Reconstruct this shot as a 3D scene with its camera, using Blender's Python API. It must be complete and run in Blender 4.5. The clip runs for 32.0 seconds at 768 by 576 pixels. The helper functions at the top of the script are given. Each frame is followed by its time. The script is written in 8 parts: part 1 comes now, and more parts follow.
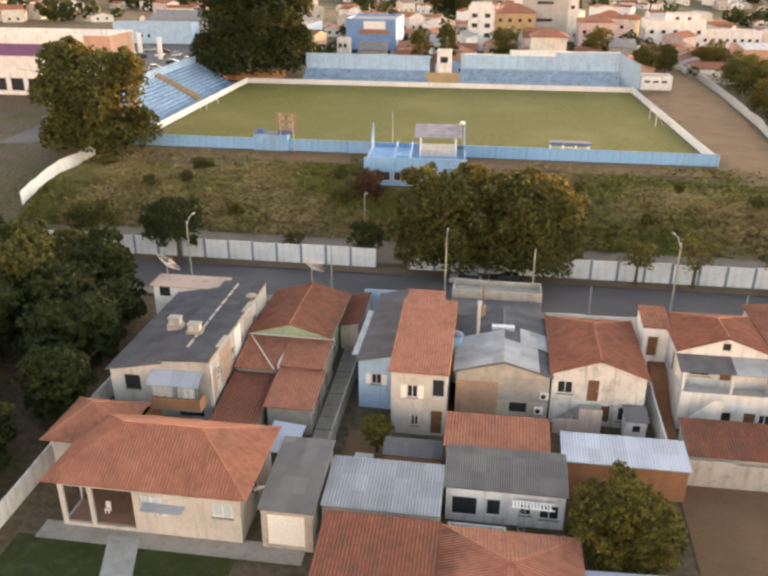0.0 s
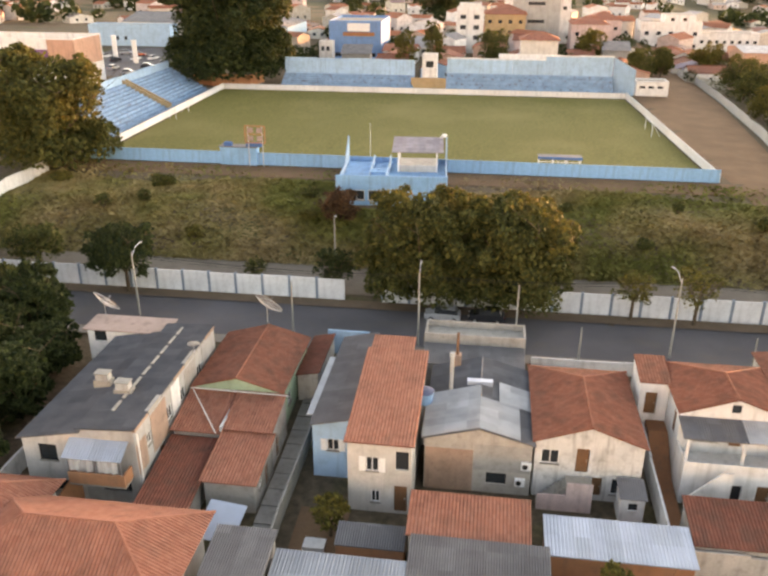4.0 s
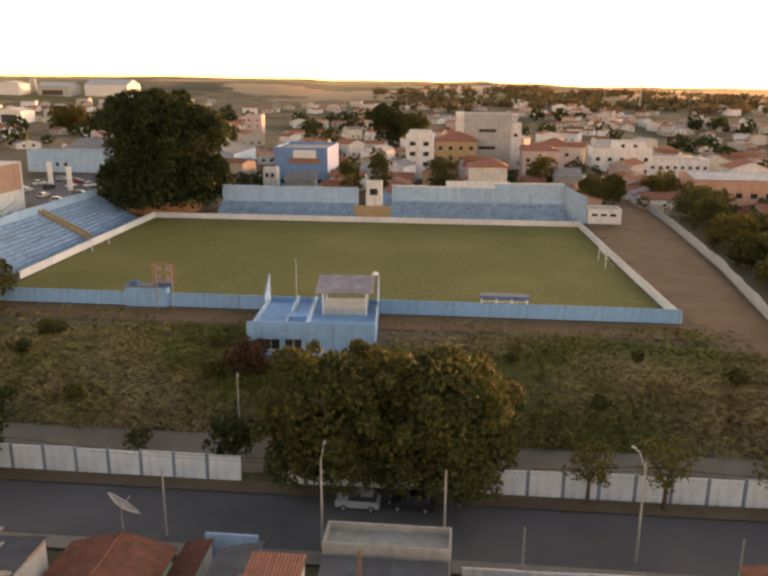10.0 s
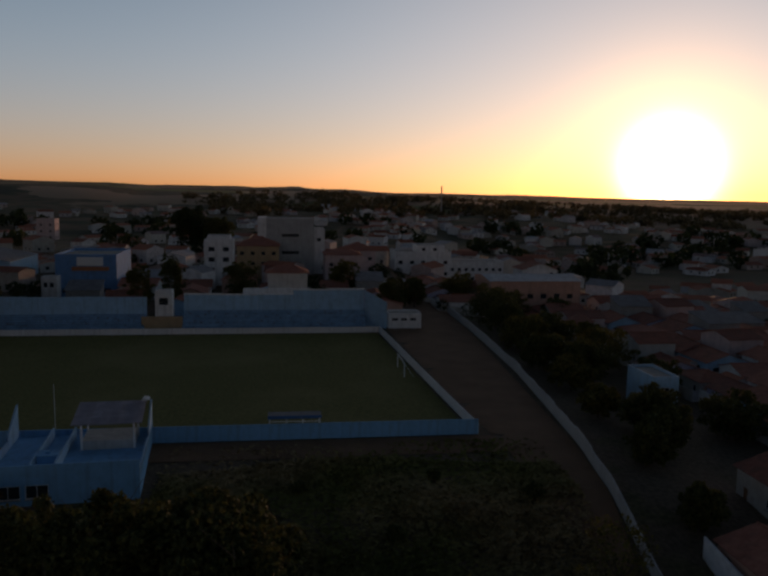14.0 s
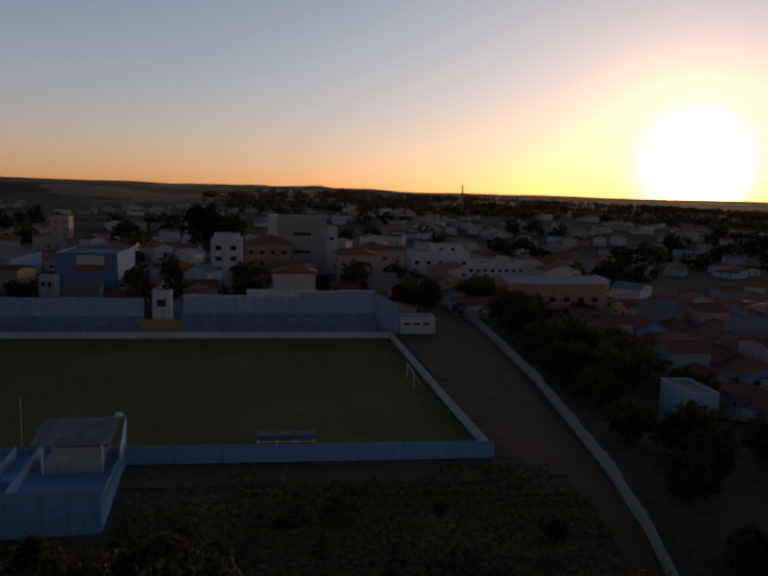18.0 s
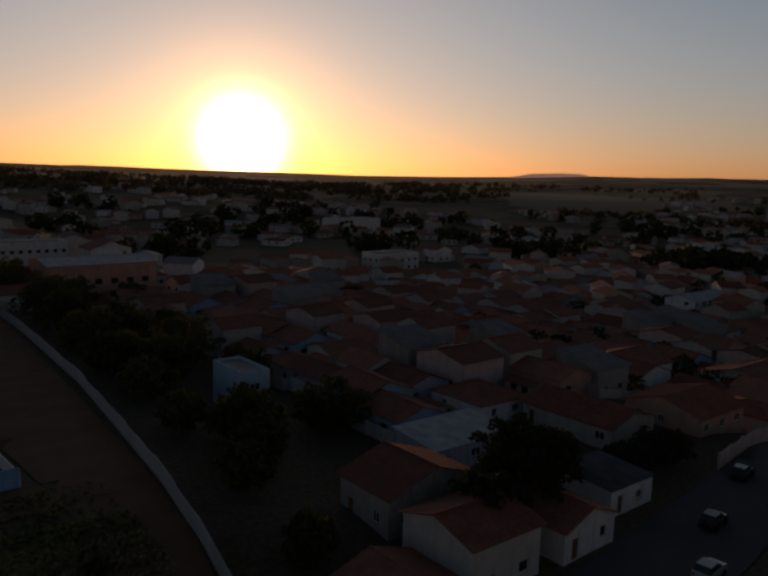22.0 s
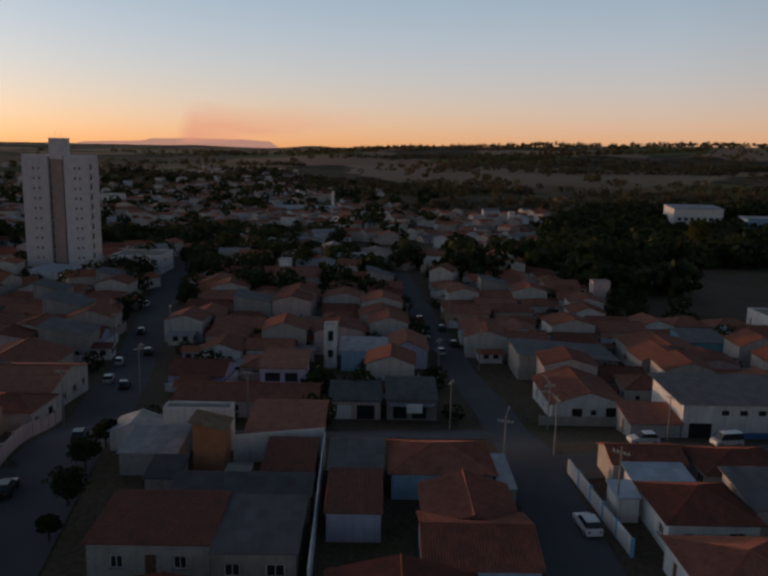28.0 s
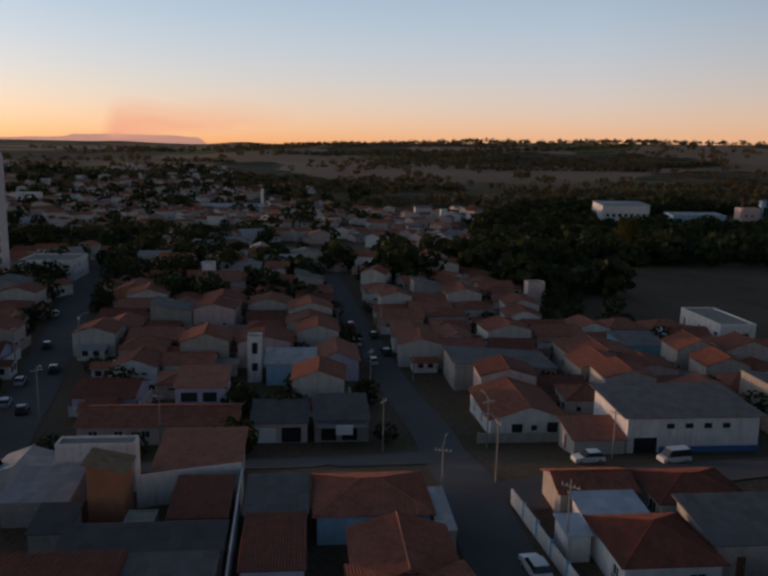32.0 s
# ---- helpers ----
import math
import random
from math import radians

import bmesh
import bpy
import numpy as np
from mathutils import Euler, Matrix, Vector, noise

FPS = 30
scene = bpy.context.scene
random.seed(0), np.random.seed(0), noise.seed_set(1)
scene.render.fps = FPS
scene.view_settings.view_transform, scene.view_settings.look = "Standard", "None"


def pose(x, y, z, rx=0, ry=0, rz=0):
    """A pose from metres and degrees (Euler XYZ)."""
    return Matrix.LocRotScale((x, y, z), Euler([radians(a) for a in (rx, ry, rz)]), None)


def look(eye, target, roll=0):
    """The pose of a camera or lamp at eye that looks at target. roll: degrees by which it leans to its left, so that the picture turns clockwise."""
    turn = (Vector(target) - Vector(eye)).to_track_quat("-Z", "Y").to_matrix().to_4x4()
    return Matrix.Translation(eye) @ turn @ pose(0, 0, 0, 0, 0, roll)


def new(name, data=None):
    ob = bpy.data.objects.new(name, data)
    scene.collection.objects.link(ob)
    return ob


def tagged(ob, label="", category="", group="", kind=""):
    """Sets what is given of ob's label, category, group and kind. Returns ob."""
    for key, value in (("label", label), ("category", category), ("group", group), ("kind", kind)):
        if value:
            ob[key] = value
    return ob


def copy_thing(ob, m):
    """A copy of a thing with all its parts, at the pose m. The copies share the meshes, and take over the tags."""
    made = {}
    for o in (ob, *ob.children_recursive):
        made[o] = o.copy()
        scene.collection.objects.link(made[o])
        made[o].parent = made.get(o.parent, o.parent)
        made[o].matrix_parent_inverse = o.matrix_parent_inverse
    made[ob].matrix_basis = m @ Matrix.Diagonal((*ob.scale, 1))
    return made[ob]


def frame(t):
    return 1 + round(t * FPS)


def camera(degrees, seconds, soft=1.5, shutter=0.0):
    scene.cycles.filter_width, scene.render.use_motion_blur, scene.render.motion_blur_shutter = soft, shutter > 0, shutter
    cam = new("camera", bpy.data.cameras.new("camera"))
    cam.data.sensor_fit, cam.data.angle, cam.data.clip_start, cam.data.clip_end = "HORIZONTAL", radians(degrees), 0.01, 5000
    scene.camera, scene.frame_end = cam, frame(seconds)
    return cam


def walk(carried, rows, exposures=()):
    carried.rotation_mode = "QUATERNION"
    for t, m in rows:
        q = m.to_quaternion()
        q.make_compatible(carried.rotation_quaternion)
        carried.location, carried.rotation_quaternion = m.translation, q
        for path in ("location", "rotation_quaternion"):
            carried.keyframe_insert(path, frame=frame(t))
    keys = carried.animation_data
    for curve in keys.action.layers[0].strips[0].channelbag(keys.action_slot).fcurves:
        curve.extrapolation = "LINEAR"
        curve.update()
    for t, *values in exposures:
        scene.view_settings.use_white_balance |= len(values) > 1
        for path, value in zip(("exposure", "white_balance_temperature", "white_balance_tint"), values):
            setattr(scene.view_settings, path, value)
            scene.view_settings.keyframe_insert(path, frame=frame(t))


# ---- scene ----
cam = camera(53.3, 32.0, soft=2.7)

PATH = [
    (0, (-6.878, -18.56, 38.883), (-7.139, -16.748, 38.078), 0.2),
    (1, (-6.518, -15.761, 38.89), (-6.777, -13.949, 38.084), 0.2),
    (2, (-6.076, -12.941, 38.962), (-6.332, -11.129, 38.156), 0.2),
    (3, (-5.735, -10.281, 38.914), (-5.987, -8.469, 38.107), 0.2),
    (3.5, (-5.543, -9.018, 38.986), (-5.793, -7.206, 38.179), 0.2),
    (5.5, (-4.667, -3.479, 38.941), (-4.913, -1.667, 38.132), 0.2),
    (6, (-4.418, -2.182, 38.959), (-4.661, -0.37, 38.15), 0.3),
    (7, (-3.697, 0.55, 38.721), (-3.9, 2.368, 37.912), 0.3),
    (8, (-2.907, 3.222, 38.614), (-3.11, 5.077, 37.895), 0.2),
    (9, (-2.02, 6.139, 38.43), (-2.226, 8.029, 37.81), 0.2),
    (10, (-1.141, 8.616, 38.506), (-1.323, 10.538, 37.984), 0.4),
    (11, (-0.054, 10.85, 38.748), (-0.109, 12.804, 38.326), 0.5),
    (12, (1.298, 12.978, 38.745), (1.467, 14.946, 38.429), 0.8),
    (13, (2.343, 15.073, 38.565), (2.665, 17.031, 38.311), 1.1),
    (14, (3.642, 17.442, 38.495), (3.924, 19.406, 38.238), 1.0),
    (14.5, (4.082, 18.921, 38.442), (4.168, 20.902, 38.179), 0.9),
    (16.5, (6.212, 26.251, 37.419), (5.986, 28.221, 37.155), 0.6),
    (17, (6.438, 26.818, 37.574), (6.412, 28.8, 37.312), 0.9),
    (18, (7.304, 28.417, 37.668), (7.531, 30.387, 37.409), 1.2),
    (19, (8.239, 30.748, 37.65), (8.773, 32.659, 37.397), 1.4),
    (20, (9.698, 32.704, 37.771), (10.537, 34.503, 37.527), 1.6),
    (21, (10.991, 34.518, 38.027), (12.08, 36.179, 37.79), 1.7),
    (22, (13.289, 36.368, 38.132), (14.531, 37.905, 37.826), 1.6),
    (23, (15.785, 37.642, 38.187), (17.25, 38.949, 37.807), 1.3),
    (24, (16.855, 37.832, 38.85), (18.566, 38.8, 38.479), 1.2),
    (25, (18.846, 38.356, 39.153), (20.697, 39.021, 38.789), 1.1),
    (26, (21.201, 38.67, 39.195), (23.129, 39.062, 38.837), 1.0),
    (26.5, (22.409, 38.695, 39.116), (24.36, 38.95, 38.76), 0.8),
    (28.5, (27.79, 38.387, 39.296), (29.757, 38.323, 38.94), 1.2),
    (29, (28.992, 38.289, 39.285), (30.958, 38.203, 38.929), 1.1),
    (30, (31.24, 37.935, 39.425), (33.204, 37.809, 39.067), 1.1),
    (31, (33.486, 37.619, 39.467), (35.448, 37.463, 39.108), 1.1),
    (32, (35.854, 37.225, 39.711), (37.811, 37.03, 39.349), 1.2),
]
EXPOSURES = [
    (0.0, 5.0, 11800, 32), (7.0, 5.05, 12200, 34), (8.5, 4.85, 12400, 35), (10.0, 4.0, 12600, 36), (11.0, 2.5, 9800, 30), (12.0, 1.15, 7900, 26), (13.0, 0.35, 7100, 26),
    (14.0, 0.25, 6800, 26), (19.0, 0.3, 6700, 26), (20.0, 0.05, 6900, 26), (22.0, -0.15, 7200, 27), (24.0, -0.1, 7200, 27), (26.0, 0.6, 7000, 26), (28.5, 1.05, 6800, 25), (32.0, 1.2, 6700, 25),
]
walk(cam, [(t, look(eye, target, roll)) for t, eye, target, roll in PATH], EXPOSURES)

# ---- sky and sun: a clear sky with the sun just over the hills ----
SUN_AZIMUTH, SUN_HEIGHT = radians(28.3), radians(1.8)
SUN_WAY = Vector((math.sin(SUN_AZIMUTH) * math.cos(SUN_HEIGHT), math.cos(SUN_AZIMUTH) * math.cos(SUN_HEIGHT), math.sin(SUN_HEIGHT)))
world = bpy.data.worlds.new("evening_sky")
scene.world = world
world.use_nodes = True
wn, wl = world.node_tree.nodes, world.node_tree.links
sky = wn.new("ShaderNodeTexSky")
sky.sky_type, sky.sun_disc = "NISHITA", False
sky.sun_elevation, sky.sun_rotation = SUN_HEIGHT, SUN_AZIMUTH
sky.altitude, sky.air_density, sky.dust_density, sky.ozone_density = 600, 0.9, 0.8, 1.8
# the glare of the low sun itself: a bright core and a wide aureole round it
direction = wn.new("ShaderNodeTexCoord")
dot = wn.new("ShaderNodeVectorMath")
dot.operation = "DOT_PRODUCT"
dot.inputs[1].default_value = SUN_WAY
wl.new(direction.outputs["Generated"], dot.inputs[0])
base_sky = wn.new("ShaderNodeVectorMath")
base_sky.operation = "SCALE"
wl.new(sky.outputs[0], base_sky.inputs[0])
base_sky.inputs["Scale"].default_value = 0.5
glow = base_sky.outputs[0]


def sky_math(kind, a, b, clamp=False):
    m = wn.new("ShaderNodeMath")
    m.operation, m.use_clamp = kind, clamp
    for socket, v in ((m.inputs[0], a), (m.inputs[1], b)):
        if isinstance(v, float):
            socket.default_value = v
        else:
            wl.new(v, socket)
    return m.outputs[0]


def add_light(glow, amount, tint):
    scaled = wn.new("ShaderNodeVectorMath")
    scaled.operation = "SCALE"
    scaled.inputs[0].default_value = tint
    wl.new(amount, scaled.inputs["Scale"])
    total = wn.new("ShaderNodeVectorMath")
    total.operation = "ADD"
    wl.new(glow, total.inputs[0])
    wl.new(scaled.outputs[0], total.inputs[1])
    return total.outputs[0]


for power, tint in ((1500.0, (150.0, 108.0, 48.0)), (220.0, (8.0, 4.0, 0.9)), (9.0, (1.5, 1.5, 1.35))):
    glow = add_light(glow, sky_math("POWER", sky_math("MAXIMUM", dot.outputs["Value"], 0.0), power), tint)
# haze: warm at the horizon, pale blue above it, fading towards the side away from the sun
height = wn.new("ShaderNodeSeparateXYZ")
wl.new(direction.outputs["Generated"], height.inputs[0])
lift = sky_math("SUBTRACT", 1.0, height.outputs[2], True)
glow = add_light(glow, sky_math("POWER", lift, 11.0), (2.3, 1.15, 0.55))
forward = sky_math("ADD", dot.outputs["Value"], 0.85, True)
veil = sky_math("SUBTRACT", sky_math("POWER", lift, 4.0), sky_math("POWER", lift, 9.0))
glow = add_light(glow, sky_math("MULTIPLY", veil, forward), (2.5, 4.3, 5.3))
wl.new(glow, wn["Background"].inputs[0])
wn["Background"].inputs[1].default_value = 0.12
sun = new("sun", bpy.data.lights.new("sun", "SUN"))
sun.data.energy, sun.data.angle, sun.data.color = 0.55, radians(0.55), (1.0, 0.56, 0.28)
sun.matrix_world = look((0, 0, 0), -SUN_WAY)

# ---- the lie of the land ----
def table(v, pts):
    """Smooth interpolation in a short table of (value, height)."""
    if v <= pts[0][0]:
        return pts[0][1]
    for (a, p), (b, q) in zip(pts, pts[1:]):
        if v <= b:
            s = (v - a) / (b - a)
            return p + (q - p) * s * s * (3 - 2 * s)
    return pts[-1][1]


NORTH = [(-60, -5.5), (20, -2.6), (42, -1.3), (64, 0), (79, 0), (99, 4.8), (112, 5.6), (200, 6.2), (300, 8), (600, 2), (1000, 0)]
EAST = [(60, 2), (112, 2.5), (142, -2.5), (178, -5), (290, -4.5), (500, -13), (800, -20)]
FAR = [(480, 0), (900, 11), (1250, 25), (2200, 40), (4200, 62)]


def ground(x, y):
    w = table(x, [(42, 0), (74, 1)])
    z = table(y, NORTH) * (1 - w) + table(x, EAST) * w
    r = math.hypot(x - 10, y - 40)
    plateau = table(math.degrees(math.atan2(x, y)), [(-60, 1), (-12, 1), (-10, 0)]) * table(r, [(850, 0), (1250, 9)]) if y > 600 else 0
    way = math.degrees(math.atan2(x - 10, y - 40))
    swell = table(way, [(-20, -0.5), (10, -0.6), (40, -1), (62, -0.1), (90, 0), (108, 0.6), (130, 0.8)]) * table(r, [(1250, 0), (2200, 15), (4200, 46)])
    rise = table(way, [(76, 0), (95, 0.85), (115, 1)]) * table(r, [(1100, 0), (2000, 34), (2600, 26), (4200, 0)])
    return z + table(r, FAR) + plateau + swell + rise


# ---- materials ----
def nodes_of(name, rough=0.85, metal=0.0):
    m = bpy.data.materials.new(name)
    m.use_nodes = True
    n, l = m.node_tree.nodes, m.node_tree.links
    b = n["Principled BSDF"]
    b.inputs["Roughness"].default_value, b.inputs["Metallic"].default_value = rough, metal
    b.inputs["Specular IOR Level"].default_value = 0.12 if rough > 0.55 else 0.5
    return m, n, l, b


def put(l, a, b):
    l.new(a, b)


def noise_node(n, l, scale, detail=4.0, source="Object"):
    c = n.new("ShaderNodeTexCoord")
    t = n.new("ShaderNodeTexNoise")
    t.inputs["Scale"].default_value, t.inputs["Detail"].default_value = scale, detail
    put(l, c.outputs[source], t.inputs["Vector"])
    return t.outputs["Fac"]


def ramp_node(n, l, source, stops):
    r = n.new("ShaderNodeValToRGB")
    e = r.color_ramp.elements
    while len(e) < len(stops):
        e.new(0.5)
    for k, (at, c) in zip(e, stops):
        k.position, k.color = at, (*c, 1)
    put(l, source, r.inputs[0])
    return r.outputs[0]


def mix_node(n, l, fac, a, b, kind="MIX"):
    m = n.new("ShaderNodeMix")
    m.data_type, m.blend_type = "RGBA", kind
    for socket, v in ((m.inputs[0], fac), (m.inputs[6], a), (m.inputs[7], b)):
        if isinstance(v, (int, float)):
            socket.default_value = v
        elif isinstance(v, tuple):
            socket.default_value = (*v, 1)
        else:
            put(l, v, socket)
    return m.outputs[2]


def math_node(n, l, kind, a, b=0.0):
    m = n.new("ShaderNodeMath")
    m.operation = kind
    for socket, v in ((m.inputs[0], a), (m.inputs[1], b)):
        if isinstance(v, (int, float)):
            socket.default_value = v
        else:
            put(l, v, socket)
    return m.outputs[0]


def bump_node(n, l, b, height, strength=0.3, distance=0.05):
    k = n.new("ShaderNodeBump")
    k.inputs["Strength"].default_value, k.inputs["Distance"].default_value = strength, distance
    put(l, height, k.inputs["Height"])
    put(l, k.outputs[0], b.inputs["Normal"])


def shade(c, f):
    return tuple(min(1.0, v * f) for v in c)


MATS = {}


def surface(name, color, rough=0.85, spread=0.25, scale=0.6, fine=9.0, bump=0.25, metal=0.0, dirt=(0.12, 0.10, 0.08), stain=0.35, streak=0.0):
    """A worn surface: broad tone, fine grain, and stains."""
    if name in MATS:
        return MATS[name]
    m, n, l, b = nodes_of(name, rough, metal)
    broad, grain, spots = noise_node(n, l, scale), noise_node(n, l, fine, 6), noise_node(n, l, scale * 2.7, 8)
    base = ramp_node(n, l, broad, [(0.3, shade(color, 1 - spread)), (0.7, shade(color, 1 + spread * 0.5))])
    base = mix_node(n, l, 0.5, base, ramp_node(n, l, grain, [(0.3, shade(color, 1 - spread * 0.8)), (0.7, shade(color, 1 + spread * 0.4))]))
    patch = ramp_node(n, l, spots, [(0.52, (0, 0, 0)), (0.72, (stain,) * 3)])
    base = mix_node(n, l, patch, base, dirt)
    if streak:
        where, squash, runs = n.new("ShaderNodeTexCoord"), n.new("ShaderNodeMapping"), n.new("ShaderNodeTexNoise")
        squash.inputs["Scale"].default_value = (1.0, 1.0, 0.1)
        put(l, where.outputs["Object"], squash.inputs["Vector"])
        put(l, squash.outputs[0], runs.inputs["Vector"])
        runs.inputs["Scale"].default_value, runs.inputs["Detail"].default_value = 1.7, 7
        base = mix_node(n, l, ramp_node(n, l, runs.outputs["Fac"], [(0.5, (0, 0, 0)), (0.78, (streak,) * 3)]), base, dirt)
    info = n.new("ShaderNodeObjectInfo")
    tone = ramp_node(n, l, info.outputs["Random"], [(0, (0.88,) * 3), (1, (1,) * 3)])
    put(l, mix_node(n, l, 1.0, base, tone, "MULTIPLY"), b.inputs["Base Color"])
    bump_node(n, l, b, grain, bump)
    MATS[name] = m
    return m


def tile_material(name, dark, light, moss=0.25):
    """Clay pantiles: each tile has its own tone, courses step down the slope."""
    if name in MATS:
        return MATS[name]
    m, n, l, b = nodes_of(name, 0.85)
    uv = n.new("ShaderNodeUVMap")
    sep = n.new("ShaderNodeSeparateXYZ")
    put(l, uv.outputs[0], sep.inputs[0])
    cu, cv = math_node(n, l, "DIVIDE", sep.outputs[0], 0.26), math_node(n, l, "DIVIDE", sep.outputs[1], 0.4)
    comb = n.new("ShaderNodeCombineXYZ")
    put(l, math_node(n, l, "FLOOR", cu), comb.inputs[0])
    put(l, math_node(n, l, "FLOOR", cv), comb.inputs[1])
    info = n.new("ShaderNodeObjectInfo")
    put(l, info.outputs["Random"], comb.inputs[2])
    white = n.new("ShaderNodeTexWhiteNoise")
    put(l, comb.outputs[0], white.inputs["Vector"])
    mean = tuple((p + q) / 2 for p, q in zip(dark, light))
    base = ramp_node(n, l, white.outputs["Value"], [(0, tuple((p + q) / 2 for p, q in zip(dark, mean))), (0.6, mean), (1, tuple((p + 2 * q) / 3 for p, q in zip(light, mean)))])
    spots = noise_node(n, l, 0.9, 8)
    base = mix_node(n, l, ramp_node(n, l, spots, [(0.45, (0, 0, 0)), (0.75, (moss,) * 3)]), base, (0.07, 0.055, 0.045))
    pale = noise_node(n, l, 0.35, 5)
    base = mix_node(n, l, ramp_node(n, l, pale, [(0.5, (0, 0, 0)), (0.8, (0.35,) * 3)]), base, shade(light, 1.25))
    put(l, base, b.inputs["Base Color"])
    wave = math_node(n, l, "SINE", math_node(n, l, "MULTIPLY", cu, 6.2832))
    step = math_node(n, l, "FRACT", cv)
    bump_node(n, l, b, math_node(n, l, "ADD", math_node(n, l, "MULTIPLY", wave, 0.5), math_node(n, l, "MULTIPLY", step, -1.0)), 0.7, 0.05)
    MATS[name] = m
    return m


def sheet_material(name, color, pitch=0.18, rough=0.7, metal=0.0, stain=0.4):
    """Corrugated sheet: fibre cement or metal, in lengths of about 1.8 m."""
    if name in MATS:
        return MATS[name]
    m, n, l, b = nodes_of(name, rough, metal)
    uv = n.new("ShaderNodeUVMap")
    sep = n.new("ShaderNodeSeparateXYZ")
    put(l, uv.outputs[0], sep.inputs[0])
    cu, cv = math_node(n, l, "DIVIDE", sep.outputs[0], 1.05), math_node(n, l, "DIVIDE", sep.outputs[1], 1.83)
    comb = n.new("ShaderNodeCombineXYZ")
    put(l, math_node(n, l, "FLOOR", cu), comb.inputs[0])
    put(l, math_node(n, l, "FLOOR", cv), comb.inputs[1])
    white = n.new("ShaderNodeTexWhiteNoise")
    put(l, comb.outputs[0], white.inputs["Vector"])
    base = ramp_node(n, l, white.outputs["Value"], [(0, shade(color, 0.82)), (1, shade(color, 1.12))])
    spots = noise_node(n, l, 0.7, 8)
    base = mix_node(n, l, ramp_node(n, l, spots, [(0.42, (0, 0, 0)), (0.75, (stain,) * 3)]), base, shade(color, 0.4))
    put(l, base, b.inputs["Base Color"])
    wave = math_node(n, l, "SINE", math_node(n, l, "MULTIPLY", sep.outputs[0], 6.2832 / pitch))
    lap = math_node(n, l, "FRACT", cv)
    bump_node(n, l, b, math_node(n, l, "ADD", wave, math_node(n, l, "MULTIPLY", lap, -0.6)), 0.6, 0.03)
    MATS[name] = m
    return m


def leaf_material(name, dark, light):
    if name in MATS:
        return MATS[name]
    m, n, l, b = nodes_of(name, 0.7)
    geo = n.new("ShaderNodeNewGeometry")
    base = ramp_node(n, l, geo.outputs["Random Per Island"], [(0, dark), (1, light)])
    put(l, base, b.inputs["Base Color"])
    thin = n.new("ShaderNodeBsdfTranslucent")
    put(l, base, thin.inputs["Color"])
    mixed = n.new("ShaderNodeMixShader")
    mixed.inputs[0].default_value = 0.3
    put(l, b.outputs[0], mixed.inputs[1])
    put(l, thin.outputs[0], mixed.inputs[2])
    put(l, mixed.outputs[0], n["Material Output"].inputs[0])
    MATS[name] = m
    return m


def plain(name, color, rough=0.5, metal=0.0):
    if name not in MATS:
        m, n, l, b = nodes_of(name, rough, metal)
        grain = noise_node(n, l, 6.0, 5)
        put(l, ramp_node(n, l, grain, [(0.3, shade(color, 0.85)), (0.7, shade(color, 1.1))]), b.inputs["Base Color"])
        MATS[name] = m
    return MATS[name]


PAINT = {
    "white": (0.75, 0.74, 0.73), "cream": (0.55, 0.53, 0.50), "grey": (0.42, 0.42, 0.41), "blue": (0.20, 0.46, 0.72), "pale_blue": (0.33, 0.53, 0.70), "shop_blue": (0.15, 0.31, 0.55),
    "green": (0.34, 0.47, 0.34), "pink": (0.62, 0.47, 0.45), "ochre": (0.46, 0.32, 0.19), "beige": (0.47, 0.43, 0.39), "lilac": (0.50, 0.48, 0.62),
    "concrete": (0.36, 0.34, 0.32), "brick": (0.44, 0.19, 0.105), "deep_blue": (0.06, 0.17, 0.38), "orange": (0.50, 0.225, 0.125), "salmon": (0.58, 0.34, 0.26), "turquoise": (0.16, 0.42, 0.50),
}


def paint(key):
    return surface("wall_" + key, PAINT[key], stain=0.3 if key in ("concrete", "brick", "beige") else 0.16, streak=0.34)


TILE = tile_material("clay_tile", (0.27, 0.094, 0.064), (0.42, 0.178, 0.125), 0.38)
TILE_OLD = tile_material("old_clay_tile", (0.20, 0.066, 0.044), (0.35, 0.138, 0.092), 0.5)
STONE_TILE = tile_material("bleached_clay_tile", (0.22, 0.15, 0.09), (0.46, 0.34, 0.22), 0.4)
TILE_DARK = tile_material("dark_clay_tile", (0.15, 0.05, 0.036), (0.27, 0.098, 0.068), 0.6)
FIBRE = sheet_material("fibre_cement_sheet", (0.155, 0.155, 0.165))
FIBRE_DARK = sheet_material("dark_fibre_sheet", (0.115, 0.118, 0.13))
BLUE_SHEET = sheet_material("blue_grey_sheet", (0.27, 0.30, 0.34), 0.16, 0.6, 0.0, 0.3)
FIBRE_PALE = sheet_material("pale_sheet", (0.42, 0.44, 0.46))
ZINC = sheet_material("zinc_sheet", (0.42, 0.49, 0.58), 0.12, 0.5, 0.3, 0.25)
GLASS = plain("dark_window_glass", (0.03, 0.035, 0.04), 0.12)
WOOD = surface("brown_wood", (0.20, 0.10, 0.055), 0.6, 0.3, 2, 20)
METAL = plain("galvanised_steel", (0.45, 0.46, 0.48), 0.4, 0.8)
RUBBER = plain("black_rubber", (0.02, 0.02, 0.02), 0.8)
CONCRETE = surface("weathered_concrete", (0.34, 0.32, 0.29), 0.9, 0.3, 0.8, 10, 0.4)
